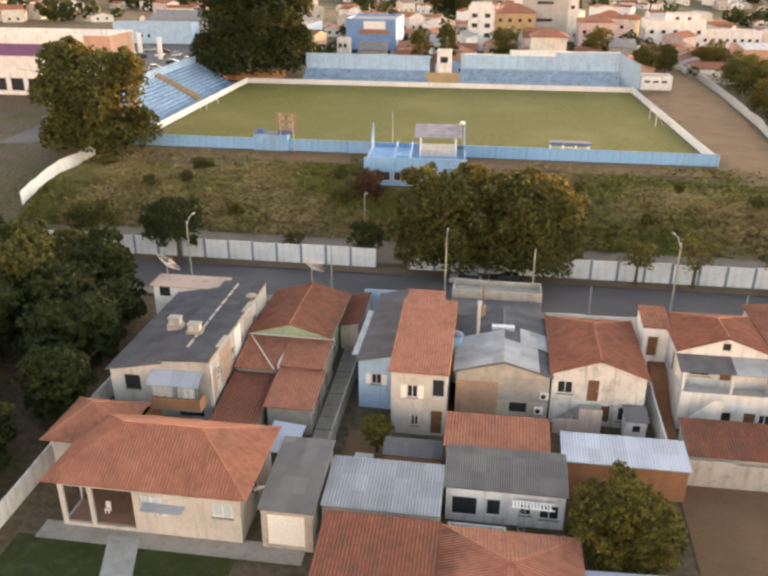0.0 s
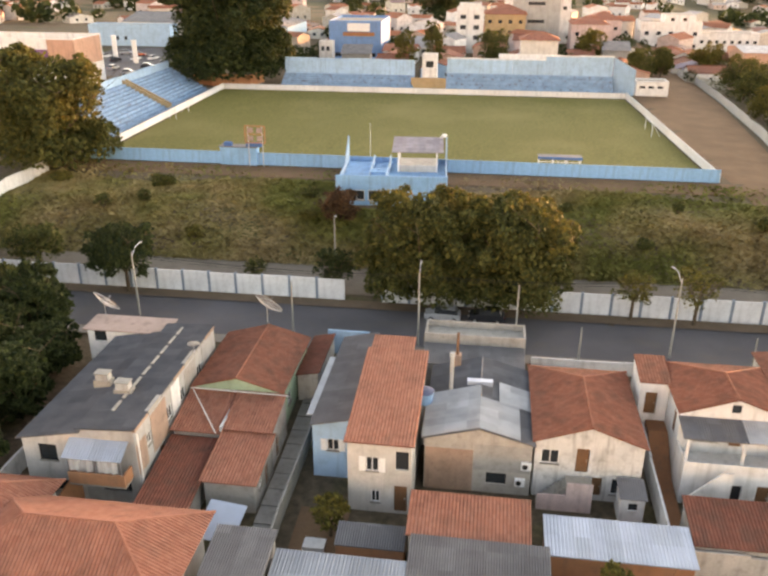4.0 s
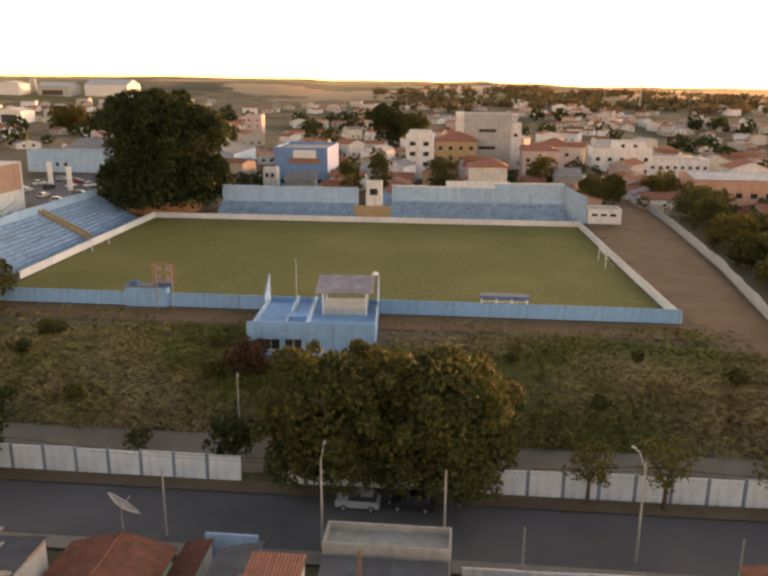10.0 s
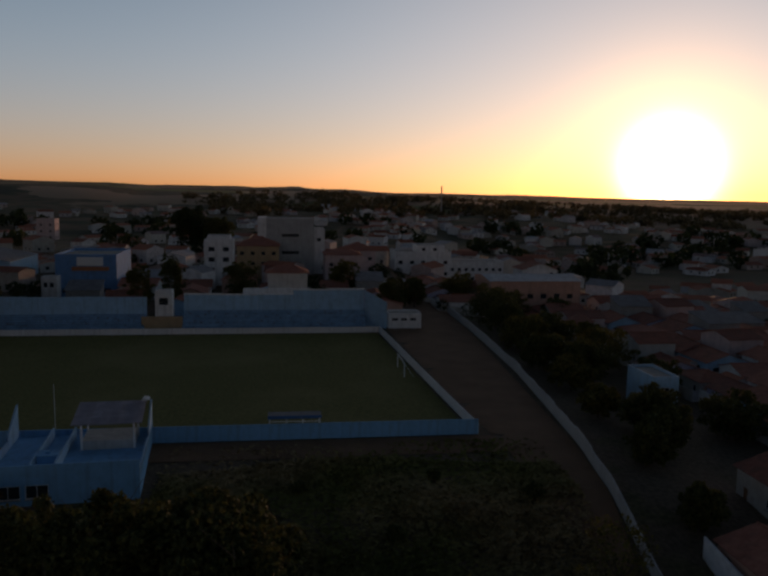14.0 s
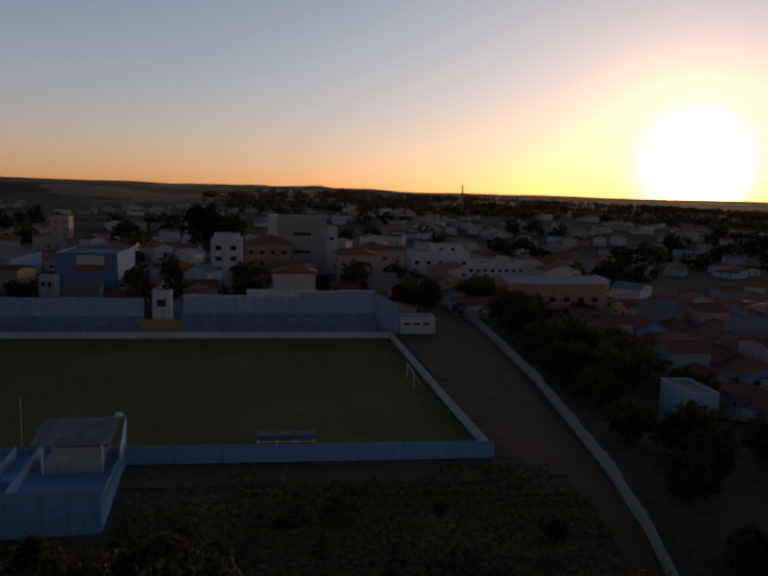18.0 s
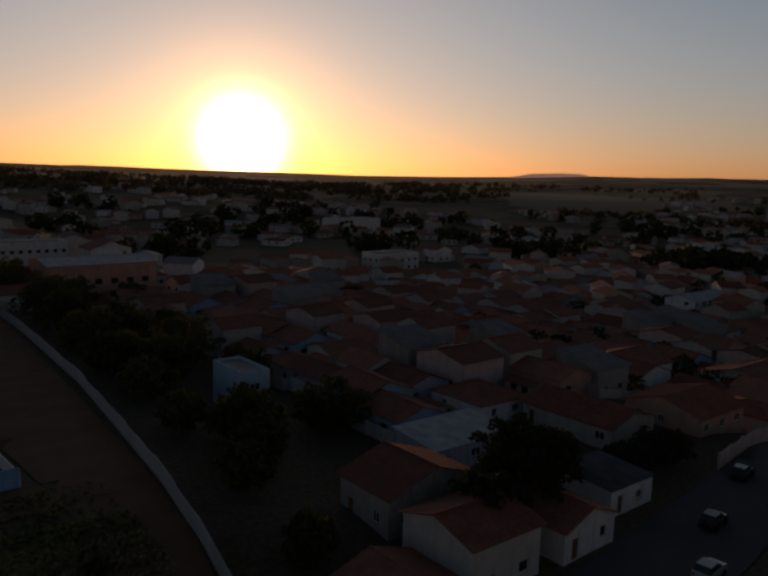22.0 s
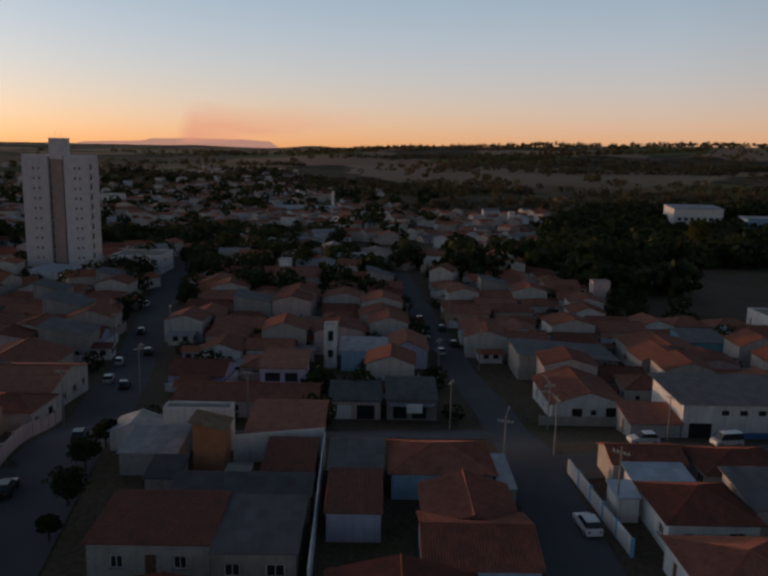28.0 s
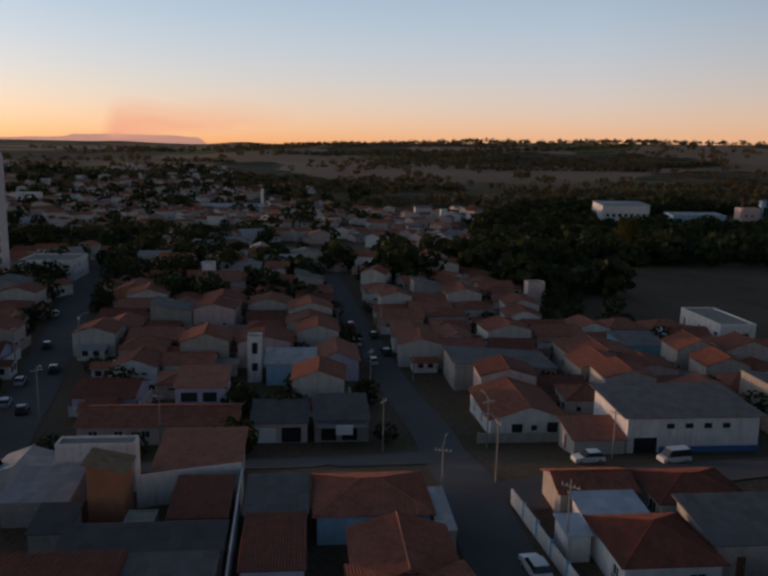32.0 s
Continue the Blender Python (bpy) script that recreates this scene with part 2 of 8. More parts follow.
ASPHALT = surface("worn_asphalt", (0.125, 0.118, 0.125), 0.9, 0.35, 0.12, 14, 0.3, stain=0.3, dirt=(0.16, 0.13, 0.10))
BARK = surface("bark", (0.13, 0.09, 0.06), 0.95, 0.4, 3, 25, 0.6)
LEAF = leaf_material("green_leaves", (0.026, 0.036, 0.012), (0.12, 0.115, 0.035))
LEAF_DARK = leaf_material("dark_leaves", (0.014, 0.024, 0.010), (0.05, 0.065, 0.022))
LEAF_GOLD = leaf_material("yellow_green_leaves", (0.04, 0.042, 0.012), (0.17, 0.14, 0.035))
# pale pane colour that imitates the sky reflected in the bungalow windows
PALE_REFLECTION = plain("pale_sky_reflection", (0.42, 0.52, 0.58), 0.3)
STAINED = surface("rain_stained_white", (0.66, 0.65, 0.63), stain=0.35, streak=0.8)
WHITEWASH = surface("street_whitewash", (0.76, 0.77, 0.78), stain=0.14, streak=0.22)
PINK_RENDER = surface("pinkish_render", (0.42, 0.28, 0.22), 0.9, 0.3, 0.6, 9, 0.4, streak=0.4)
SIGN_WHITE = plain("white_enamel", (0.75, 0.75, 0.74), 0.4)


# ---- mesh helpers ----
def mesh_of(name, bm, material):
    me = bpy.data.meshes.new(name)
    bm.to_mesh(me)
    bm.free()
    me.materials.append(material)
    return me


def part(name, bm, material, parent, label=""):
    ob = new(name, bm if isinstance(bm, bpy.types.Mesh) else mesh_of(name, bm, material))
    ob.parent = parent
    return tagged(ob, label)


def single(name, bm, material, at, label, category, group="", kind=""):
    ob = new(name, mesh_of(name, bm, material))
    ob.matrix_world = at
    return tagged(ob, label, category, group, kind)


def empty(name, at, label, category, group="", kind=""):
    ob = new(name)
    ob.matrix_world = at
    return tagged(ob, label, category, group, kind)


def quad(bm, *pts):
    return bm.faces.new([bm.verts.new(p) for p in pts])


def box(bm, x0, x1, y0, y1, z0, z1):
    v = [bm.verts.new((x, y, z)) for z in (z0, z1) for y in (y0, y1) for x in (x0, x1)]
    for i in ((0, 2, 3, 1), (4, 5, 7, 6), (0, 1, 5, 4), (2, 6, 7, 3), (0, 4, 6, 2), (1, 3, 7, 5)):
        bm.faces.new([v[k] for k in i])


def boxes(*items):
    bm = bmesh.new()
    for b in items:
        box(bm, *b)
    return bm


def tube(bm, p, q, r0, r1, seg=8):
    p, q = Vector(p), Vector(q)
    turn = (q - p).to_track_quat("Z", "Y").to_matrix()
    rings = []
    for c, r in ((p, r0), (q, r1)):
        rings.append([bm.verts.new(c + turn @ Vector((r * math.cos(a), r * math.sin(a), 0))) for a in (2 * math.pi * k / seg for k in range(seg))])
    for k in range(seg):
        bm.faces.new((rings[0][k], rings[0][(k + 1) % seg], rings[1][(k + 1) % seg], rings[1][k]))
    bm.faces.new(rings[1])
    bm.faces.new(rings[0][::-1])


def tubes(*items, seg=8):
    bm = bmesh.new()
    for p, q, r0, r1 in items:
        tube(bm, p, q, r0, r1, seg)
    return bm


def strip(bm, pts, width, lift, step=2.5):
    """A road or path laid on the land along a line of (x, y), evenly wide or with its own widths."""
    line = []
    for k in range(len(pts) - 1):
        a, b = Vector(pts[k][:2]), Vector(pts[k + 1][:2])
        wa, wb = (pts[k][2], pts[k + 1][2]) if len(pts[k]) > 2 else (width, width)
        n = max(1, int((b - a).length / step))
        line += [(a.lerp(b, i / n), wa + (wb - wa) * i / n) for i in range(n + (k == len(pts) - 2))]
    rows = []
    for k, (p, w) in enumerate(line):
        way = (line[min(k + 1, len(line) - 1)][0] - line[max(k - 1, 0)][0]).normalized()
        side = Vector((-way.y, way.x))
        m = max(2, int(w / step) + 1)
        rows.append([bm.verts.new((*(q := p + side * w * (j / m - 0.5)), ground(q.x, q.y) + lift)) for j in range(m + 1)])
    for a, b in zip(rows, rows[1:]):
        for j in range(min(len(a), len(b)) - 1):
            bm.faces.new((a[j], b[j], b[j + 1], a[j + 1]))


# ---- ground ----
def span(lo, fine_lo, fine_hi, hi, step):
    inner = [fine_lo + step * k for k in range(int((fine_hi - fine_lo) / step) + 1)]
    out, s, v = [], step, fine_hi
    while v < hi:
        s *= 1.18
        v += s
        out.append(v)
    left, s, v = [], step, fine_lo
    while v > lo:
        s *= 1.18
        v -= s
        left.append(v)
    return left[::-1] + inner + out


def rough_land(x, y):
    r = math.hypot(x - 10, y - 40)
    amp = table(r, [(250, 0), (600, 3), (1500, 5), (4000, 12)])
    return ground(x, y) + (amp * noise.noise((x / 260, y / 260, 0.3)) if amp else 0)


def ground_material():
    m, n, l, b = nodes_of("dry_earth_and_grass", 0.95)
    broad, mid, fine = noise_node(n, l, 0.012, 6), noise_node(n, l, 0.11, 6), noise_node(n, l, 1.7, 8)
    grass = ramp_node(n, l, fine, [(0.3, (0.035, 0.05, 0.016)), (0.7, (0.11, 0.115, 0.04))])
    earth = ramp_node(n, l, fine, [(0.3, (0.075, 0.055, 0.042)), (0.7, (0.17, 0.125, 0.09))])
    both = mix_node(n, l, ramp_node(n, l, mid, [(0.3, (0, 0, 0)), (0.47, (1, 1, 1))]), grass, earth)
    # far tones, raised and warmed to stand in for haze
    far = ramp_node(n, l, broad, [(0.38, (0.03, 0.032, 0.014)), (0.46, (0.06, 0.055, 0.022)), (0.53, (0.16, 0.095, 0.055)), (0.58, (0.07, 0.06, 0.025)), (0.66, (0.035, 0.034, 0.015))])
    plots = n.new("ShaderNodeTexVoronoi")
    plots.inputs["Scale"].default_value = 0.0042
    whole = n.new("ShaderNodeTexCoord")
    wander = n.new("ShaderNodeTexNoise")
    wander.inputs["Scale"].default_value, wander.inputs["Detail"].default_value = 0.006, 6
    put(l, whole.outputs["Object"], wander.inputs["Vector"])
    bend = n.new("ShaderNodeVectorMath")
    bend.operation = "MULTIPLY_ADD"
    put(l, wander.outputs["Color"], bend.inputs[0])
    bend.inputs[1].default_value = (260.0, 260.0, 0.0)
    put(l, whole.outputs["Object"], bend.inputs[2])
    put(l, bend.outputs[0], plots.inputs["Vector"])
    tone = n.new("ShaderNodeSeparateColor")
    put(l, plots.outputs["Color"], tone.inputs[0])
    # plots of differing crops, their colours lightened to imitate haze over distance
    hazed_fields = ramp_node(n, l, tone.outputs[0], [(0.2, (0.15, 0.15, 0.045)), (0.4, (0.38, 0.215, 0.135)), (0.6, (0.26, 0.16, 0.085)), (0.8, (0.42, 0.27, 0.18)), (1.0, (0.22, 0.13, 0.07))])
    place = n.new("ShaderNodeTexCoord")
    reach = n.new("ShaderNodeVectorMath")
    reach.operation = "LENGTH"
    put(l, place.outputs["Object"], reach.inputs[0])
    distance = math_node(n, l, "DIVIDE", reach.outputs["Value"], 2000.0)
    away = ramp_node(n, l, distance, [(0.15, (0.25,) * 3), (0.3, (0.95,) * 3)])
    tilled = ramp_node(n, l, tone.outputs[1], [(0.3, (0, 0, 0)), (0.34, (1, 1, 1))])
    tilled = mix_node(n, l, ramp_node(n, l, distance, [(0.4, (0, 0, 0)), (0.6, (1, 1, 1))]), (0.0, 0.0, 0.0), tilled)
    far = mix_node(n, l, tilled, far, hazed_fields)
    put(l, mix_node(n, l, away, both, far), b.inputs["Base Color"])
    bump_node(n, l, b, fine, 0.8, 0.15)
    return m


def build_ground():
    xs, ys = span(-4600, -110, 300, 4600, 2.5), span(-1500, -30, 300, 4700, 2.5)
    verts = [(x, y, rough_land(x, y)) for y in ys for x in xs]
    w = len(xs)
    faces = [(j * w + i, j * w + i + 1, (j + 1) * w + i + 1, (j + 1) * w + i) for j in range(len(ys) - 1) for i in range(w - 1)]
    me = bpy.data.meshes.new("ground")
    me.from_pydata(verts, [], faces)
    me.materials.append(ground_material())
    ob = new("ground", me)
    for p in me.polygons:
        p.use_smooth = True
    return tagged(ob, "dry earth and rough grass rolling away to low wooded hills", "ground", kind="structure")


build_ground()


# ---- houses ----
TAKEN = []


def slope(bm, uvs, e0, e1, t1, t0, thick=0.09, pitch=0.0, rise=0.055):
    """One roof slope over the eave e0-e1 up to the top t0-t1: a slab with its tiles or sheets on it."""
    e0, e1, t0, t1 = map(Vector, (e0, e1, t0, t1))
    ux = (e1 - e0).normalized()
    mid = (t0 + t1) / 2 - e0
    vy = (mid - ux * mid.dot(ux)).normalized()
    nz = ux.cross(vy)
    if nz.z < 0:
        nz = -nz
    length, top = (e1 - e0).length, (t0 - e0).dot(vy)
    ua, ub = (t0 - e0).dot(ux), (t1 - e0).dot(ux)
    low = [p - nz * thick for p in (e0, e1, t1, t0)]
    up = [e0, e1, t1, t0]
    if (t1 - t0).length < 0.01:
        low, up = low[:3], up[:3]
    quad(bm, *low)
    for k in range(len(up)):
        quad(bm, up[k], up[(k + 1) % len(up)], low[(k + 1) % len(up)], low[k])

    def high(u):
        if u < ua:
            return top * u / ua
        if u > ub:
            return top * (length - u) / max(length - ub, 1e-6)
        return top

    cuts = {0.0, length, min(max(ua, 0), length), min(max(ub, 0), length)}
    if pitch:
        cuts |= {k * pitch / 4 for k in range(int(length / pitch * 4) + 1)}
    cuts = sorted(cuts)
    cols = []
    for u in cuts:
        lift = rise * (0.5 + 0.5 * math.sin(2 * math.pi * u / pitch)) if pitch else 0.0
        h = max(high(min(max(u, 0), length)), 0.0)
        base = e0 + ux * u + nz * lift
        cols.append((bm.verts.new(base), bm.verts.new(base + vy * h), u, h))
    for a, b in zip(cols, cols[1:]):
        if b[2] - a[2] < 1e-4:
            continue
        f = bm.faces.new((a[0], b[0], b[1], a[1]))
        for loop, uv in zip(f.loops, ((a[2], 0), (b[2], 0), (b[2], b[3]), (a[2], a[3]))):
            loop[uvs].uv = uv


def wall_face(bm, p, q, z0, z1, holes, inward, depth=0.2):
    """A wall from p to q with real openings; holes are (u0, u1, a, b) along it and in height."""
    p, q, inn = Vector((*p, 0)), Vector((*q, 0)), Vector((*inward, 0))
    length = (q - p).length
    ux = (q - p) / length
    us = sorted({0.0, length, *(v for h in holes for v in h[:2])})
    zs = sorted({z0, z1, *(v for h in holes for v in h[2:])})

    def at(u, z, d=0.0):
        return p + ux * u + inn * d + Vector((0, 0, z))

    for u0, u1 in zip(us, us[1:]):
        for a, b in zip(zs, zs[1:]):
            cu, cz = (u0 + u1) / 2, (a + b) / 2
            if not any(h[0] < cu < h[1] and h[2] < cz < h[3] for h in holes):
                quad(bm, at(u0, a), at(u1, a), at(u1, b), at(u0, b))
    for u0, u1, a, b in holes:
        for s, t in (((u0, a), (u1, a)), ((u1, a), (u1, b)), ((u1, b), (u0, b)), ((u0, b), (u0, a))):
            quad(bm, at(*s), at(*t), at(*t, depth), at(*s, depth))


def opening(parent, kind, p, ux, inn, u0, u1, a, b, sills=True):
    """A window or door set in its opening."""
    ang = math.degrees(math.atan2(ux[1], ux[0]))
    w, h = u1 - u0, b - a
    at = pose(p[0] + ux[0] * u0 + inn[0] * 0.1, p[1] + ux[1] * u0 + inn[1] * 0.1, a, 0, 0, ang)
    if kind == "open":
        return
    if kind == "door":
        ob = part("door", boxes((0.04, w - 0.04, -0.03, 0.04, 0, h - 0.04)), WOOD, parent)
        ob.matrix_basis = at
        if sills:
            part("door_handle", boxes((w - 0.2, w - 0.12, -0.07, -0.03, h * 0.46, h * 0.52)), METAL, ob)
        return
    # dark sheet closing the hole; stands in for shade inside open arches and carports
    if kind == "dark":
        ob = part("pane", boxes((0, w, 0.06, 0.09, 0, h)), GLASS, parent)
        ob.matrix_basis = at
        return
    if kind == "shutter_door":
        bm = bmesh.new()
        n = int(h / 0.12)
        edge = [[bm.verts.new((x, -0.02 if k % 2 else 0.02, h * k / n)) for x in (0.02, w - 0.02)] for k in range(n + 1)]
        rear = [bm.verts.new(p) for p in ((0.02, 0.06, 0), (w - 0.02, 0.06, 0), (w - 0.02, 0.06, h), (0.02, 0.06, h))]
        for p, q in zip(edge, edge[1:]):
            bm.faces.new((p[0], p[1], q[1], q[0]))
        bm.faces.new((edge[-1][0], edge[-1][1], rear[2], rear[3]))
        bm.faces.new((rear[0], rear[1], edge[0][1], edge[0][0]))
        bm.faces.new(rear[::-1])
        ob = part("roller_door", bm, SIGN_WHITE, parent, "white metal garage door")
        ob.matrix_basis = at
        return
    t = 0.07
    bm = bmesh.new()
    rings = [[bm.verts.new(p) for p in ((q, y, q), (w - q, y, q), (w - q, y, h - q), (q, y, h - q))] for q, y in ((0, -0.03), (t, -0.03), (t, 0.05), (0, 0.05))]
    for r in range(4):
        a4, b4 = rings[r], rings[(r + 1) % 4]
        for c in range(4):
            bm.faces.new((a4[c], a4[(c + 1) % 4], b4[(c + 1) % 4], b4[c]))
    dark = kind == "grid"
    ob = part("window", bm, RUBBER if dark else SIGN_WHITE, parent)
    ob.matrix_basis = at
    if sills:
        part("mullion", boxes((w / 2 - 0.03, w / 2 + 0.03, -0.02, 0.019, t, h - t)), RUBBER if dark else SIGN_WHITE, ob)
    if dark:
        for k in (1, 2, 3):
            part("bar", boxes((t, w - t, -0.05, -0.021, h * k / 4 - 0.02, h * k / 4 + 0.02)), RUBBER, ob)
    part("pane", boxes((t, w - t, 0.02, 0.04, t, h - t)), PALE_REFLECTION if kind == "sky_pane" else GLASS, ob)
    if kind == "shutter":
        for s in (-w / 2 - 0.02, w + 0.02):
            part("shutter", boxes((s, s + w / 2, -0.16, -0.12, 0, h)), SIGN_WHITE, ob)
    if sills:
        part("sill", boxes((-0.08, w + 0.08, -0.2, 0.02, -0.08, 0)), CONCRETE, ob)


def auto_openings(w, d, h, rng, sides="SNWE"):
    out = []
    for side, length in (("S", w), ("N", w), ("W", d), ("E", d)):
        if side not in sides:
            continue
        storeys = 2 if h > 5 else 1
        for s in range(storeys):
            n = max(1, int(length / 3.6))
            for k in range(n):
                u = length * (k + 0.5) / n + rng.uniform(-0.4, 0.4)
                if rng.random() < 0.8:
                    if s == 0 and k == 0 and rng.random() < 0.5:
                        out.append((side, u - 0.45, 0.05, 0.9, 2.1, "door"))
                    else:
                        ww = rng.choice((1.0, 1.3, 1.6))
                        out.append((side, u - ww / 2, 1.1 + s * 2.9, ww, 1.15, "window"))
    return out


def house(name, label, x0, x1, y0, y1, h, roof="gable_y", wall="white", cover=None, rise=1.4, over=0.45, holes="auto", ribs=0.0, z=None, category="house",
          group="", h2=None, gable_wall=None, seed=0, sink=1.5, sills=True, wall_material=None):
    """A house on the plan rectangle, with walls, openings, roof slopes and ridge."""
    w, d = x1 - x0, y1 - y0
    cx, cy = (x0 + x1) / 2, (y0 + y1) / 2
    z = ground(cx, cy) if z is None else z
    TAKEN.append((x0 - 0.5, x1 + 0.5, y0 - 0.5, y1 + 0.5))
    top = empty(name, pose(cx, cy, z), label, category, group)
    X, Y = w / 2, d / 2
    rng = random.Random(seed + int(abs(x0 * 31 + y0 * 17)))
    if holes == "auto":
        holes = auto_openings(w, d, h, rng, "SNW")
    elif holes == "few":
        holes = [(*o[:5], "dark" if o[0] == "N" else o[5]) for o in auto_openings(w, d, h, rng, "SNW")]
    faces = {"S": ((-X, -Y), (X, -Y), (0, 1)), "N": ((X, Y), (-X, Y), (0, -1)), "E": ((X, -Y), (X, Y), (-1, 0)), "W": ((-X, Y), (-X, -Y), (1, 0))}
    cover = cover or TILE
    wm = wall_material or paint(wall)
    bm = bmesh.new()
    for side, (p, q, inn) in faces.items():
        length = math.dist(p, q)
        mine = []
        for s, u, a, ww, hh, kind in holes:
            if s == side and u > 0.05 and u + ww < length - 0.05 and a + hh < h - 0.05:
                mine.append((u, u + ww, a, a + hh))
                ux = ((q[0] - p[0]) / length, (q[1] - p[1]) / length)
                opening(top, kind, p, ux, inn, u, u + ww, a, a + hh, sills)
        wall_face(bm, p, q, -sink, h, mine, inn)
    quad(bm, (-X, -Y, h), (X, -Y, h), (X, Y, h), (-X, Y, h))
    k = rise
    gables = []
    if roof == "gable_y":
        gables = [[(-X, -Y, h), (X, -Y, h), (0, -Y, h + k)], [(X, Y, h), (-X, Y, h), (0, Y, h + k)]]
    elif roof == "gable_hip":
        gables = [[(-X, -Y, h), (X, -Y, h), (0, -Y, h + k)]]
    elif roof == "gable_x":
        gables = [[(X, -Y, h), (X, Y, h), (X, 0, h + k)], [(-X, Y, h), (-X, -Y, h), (-X, 0, h + k)]]
    elif roof in ("shed_y", "shed_x"):
        a, b, c, e = ((0, 0, k, k) if roof == "shed_y" else (0, k, k, 0))
        v = [(-X, -Y, h + a), (X, -Y, h + b), (X, Y, h + c), (-X, Y, h + e)]
        flat = [(-X, -Y, h), (X, -Y, h), (X, Y, h), (-X, Y, h)]
        for i in range(4):
            j = (i + 1) % 4
            pts = [flat[i], flat[j]] + ([v[j]] if v[j] != flat[j] else []) + ([v[i]] if v[i] != flat[i] else [])
            if len(pts) > 2:
                gables.append(pts)
    if gable_wall is None:
        for g in gables:
            quad(bm, *g)
    part("wall", bm, wm, top)
    if gable_wall is not None:
        for g in gables:
            bm = bmesh.new()
            quad(bm, *g)
            part("gable", bm, paint(gable_wall), top)
    o = over
    if roof == "flat":
        for a in ((-X, X, -Y, -Y + 0.18), (-X, X, Y - 0.18, Y), (-X, -X + 0.18, -Y + 0.18, Y - 0.18), (X - 0.18, X, -Y + 0.18, Y - 0.18)):
            part("parapet", boxes((*a, h + 0.003, h + k)), wm, top)
        part("roof", boxes((-X + 0.18, X - 0.18, -Y + 0.18, Y - 0.18, h + 0.01, h + 0.08)), CONCRETE, top, "grey flat concrete roof")
        return top
    t = 0.12

    def lay(*pts):
        bm = bmesh.new()
        slope(bm, bm.loops.layers.uv.new("UVMap"), *pts, pitch=ribs)
        part("roof_slope", bm, cover, top)

    if roof == "gable_y":
        dr = k * o / X
        for s in (-1, 1):
            lay((s * (X + o), s * -(Y + o), h - dr + t), (s * (X + o), s * (Y + o), h - dr + t), (0, s * (Y + o), h + k + t), (0, s * -(Y + o), h + k + t))
        caps = [((0, -Y - o, h + k + t + 0.02), (0, Y + o, h + k + t + 0.02))]
    elif roof == "gable_x":
        dr = k * o / Y
        for s in (-1, 1):
            lay((s * (X + o), s * (Y + o), h - dr + t), (s * -(X + o), s * (Y + o), h - dr + t), (s * -(X + o), 0, h + k + t), (s * (X + o), 0, h + k + t))
        caps = [((-X - o, 0, h + k + t + 0.02), (X + o, 0, h + k + t + 0.02))]
    elif roof == "gable_hip":
        ze, zt, yr = h - k * o / X + t, h + k + t, Y - X
        lay((X + o, -Y - o, ze), (X + o, Y + o, ze), (0, yr, zt), (0, -Y - o, zt))
        lay((-X - o, Y + o, ze), (-X - o, -Y - o, ze), (0, -Y - o, zt), (0, yr, zt))
        lay((X + o, Y + o, ze), (-X - o, Y + o, ze), (0, yr, zt), (0, yr, zt))
        caps = [((0, -Y - o, zt), (0, yr, zt)), ((0, yr, zt), (X + o, Y + o, ze)), ((0, yr, zt), (-X - o, Y + o, ze))]
    elif roof == "hip":
        a, b, hh = X + o, Y + o, h + t - 0.1
        r = a - b if a > b else b - a
        if a >= b:
            p0, p1 = (-r, 0, h + k + t), (r, 0, h + k + t)
            lay((-a, -b, hh), (a, -b, hh), p1, p0)
            lay((a, b, hh), (-a, b, hh), p0, p1)
            lay((a, -b, hh), (a, b, hh), p1, p1)
            lay((-a, b, hh), (-a, -b, hh), p0, p0)
            caps = [(p0, p1), ((-a, -b, hh), p0), ((-a, b, hh), p0), ((a, -b, hh), p1), ((a, b, hh), p1)]
        else:
            p0, p1 = (0, -r, h + k + t), (0, r, h + k + t)
            lay((a, -b, hh), (a, b, hh), p1, p0)
            lay((-a, b, hh), (-a, -b, hh), p0, p1)
            lay((-a, -b, hh), (a, -b, hh), p0, p0)
            lay((a, b, hh), (-a, b, hh), p1, p1)
            caps = [(p0, p1), ((-a, -b, hh), p0), ((a, -b, hh), p0), ((-a, b, hh), p1), ((a, b, hh), p1)]
    elif roof == "shed_y":
        lay((-X - o, -Y - o, h + t - k * o / d), (X + o, -Y - o, h + t - k * o / d), (X + o, Y + o, h + k + t + k * o / d), (-X - o, Y + o, h + k + t + k * o / d))
        caps = []
    else:
        lay((-X - o, Y + o, h + t - k * o / w), (-X - o, -Y - o, h + t - k * o / w), (X + o, -Y - o, h + k + t + k * o / w), (X + o, Y + o, h + k + t + k * o / w))
        caps = []
    if caps:
        for p, q in caps:
            if math.dist(p, q) > 0.3:
                part("ridge", tubes((p, q, 0.1, 0.1), seg=6), cover, top)
    return top


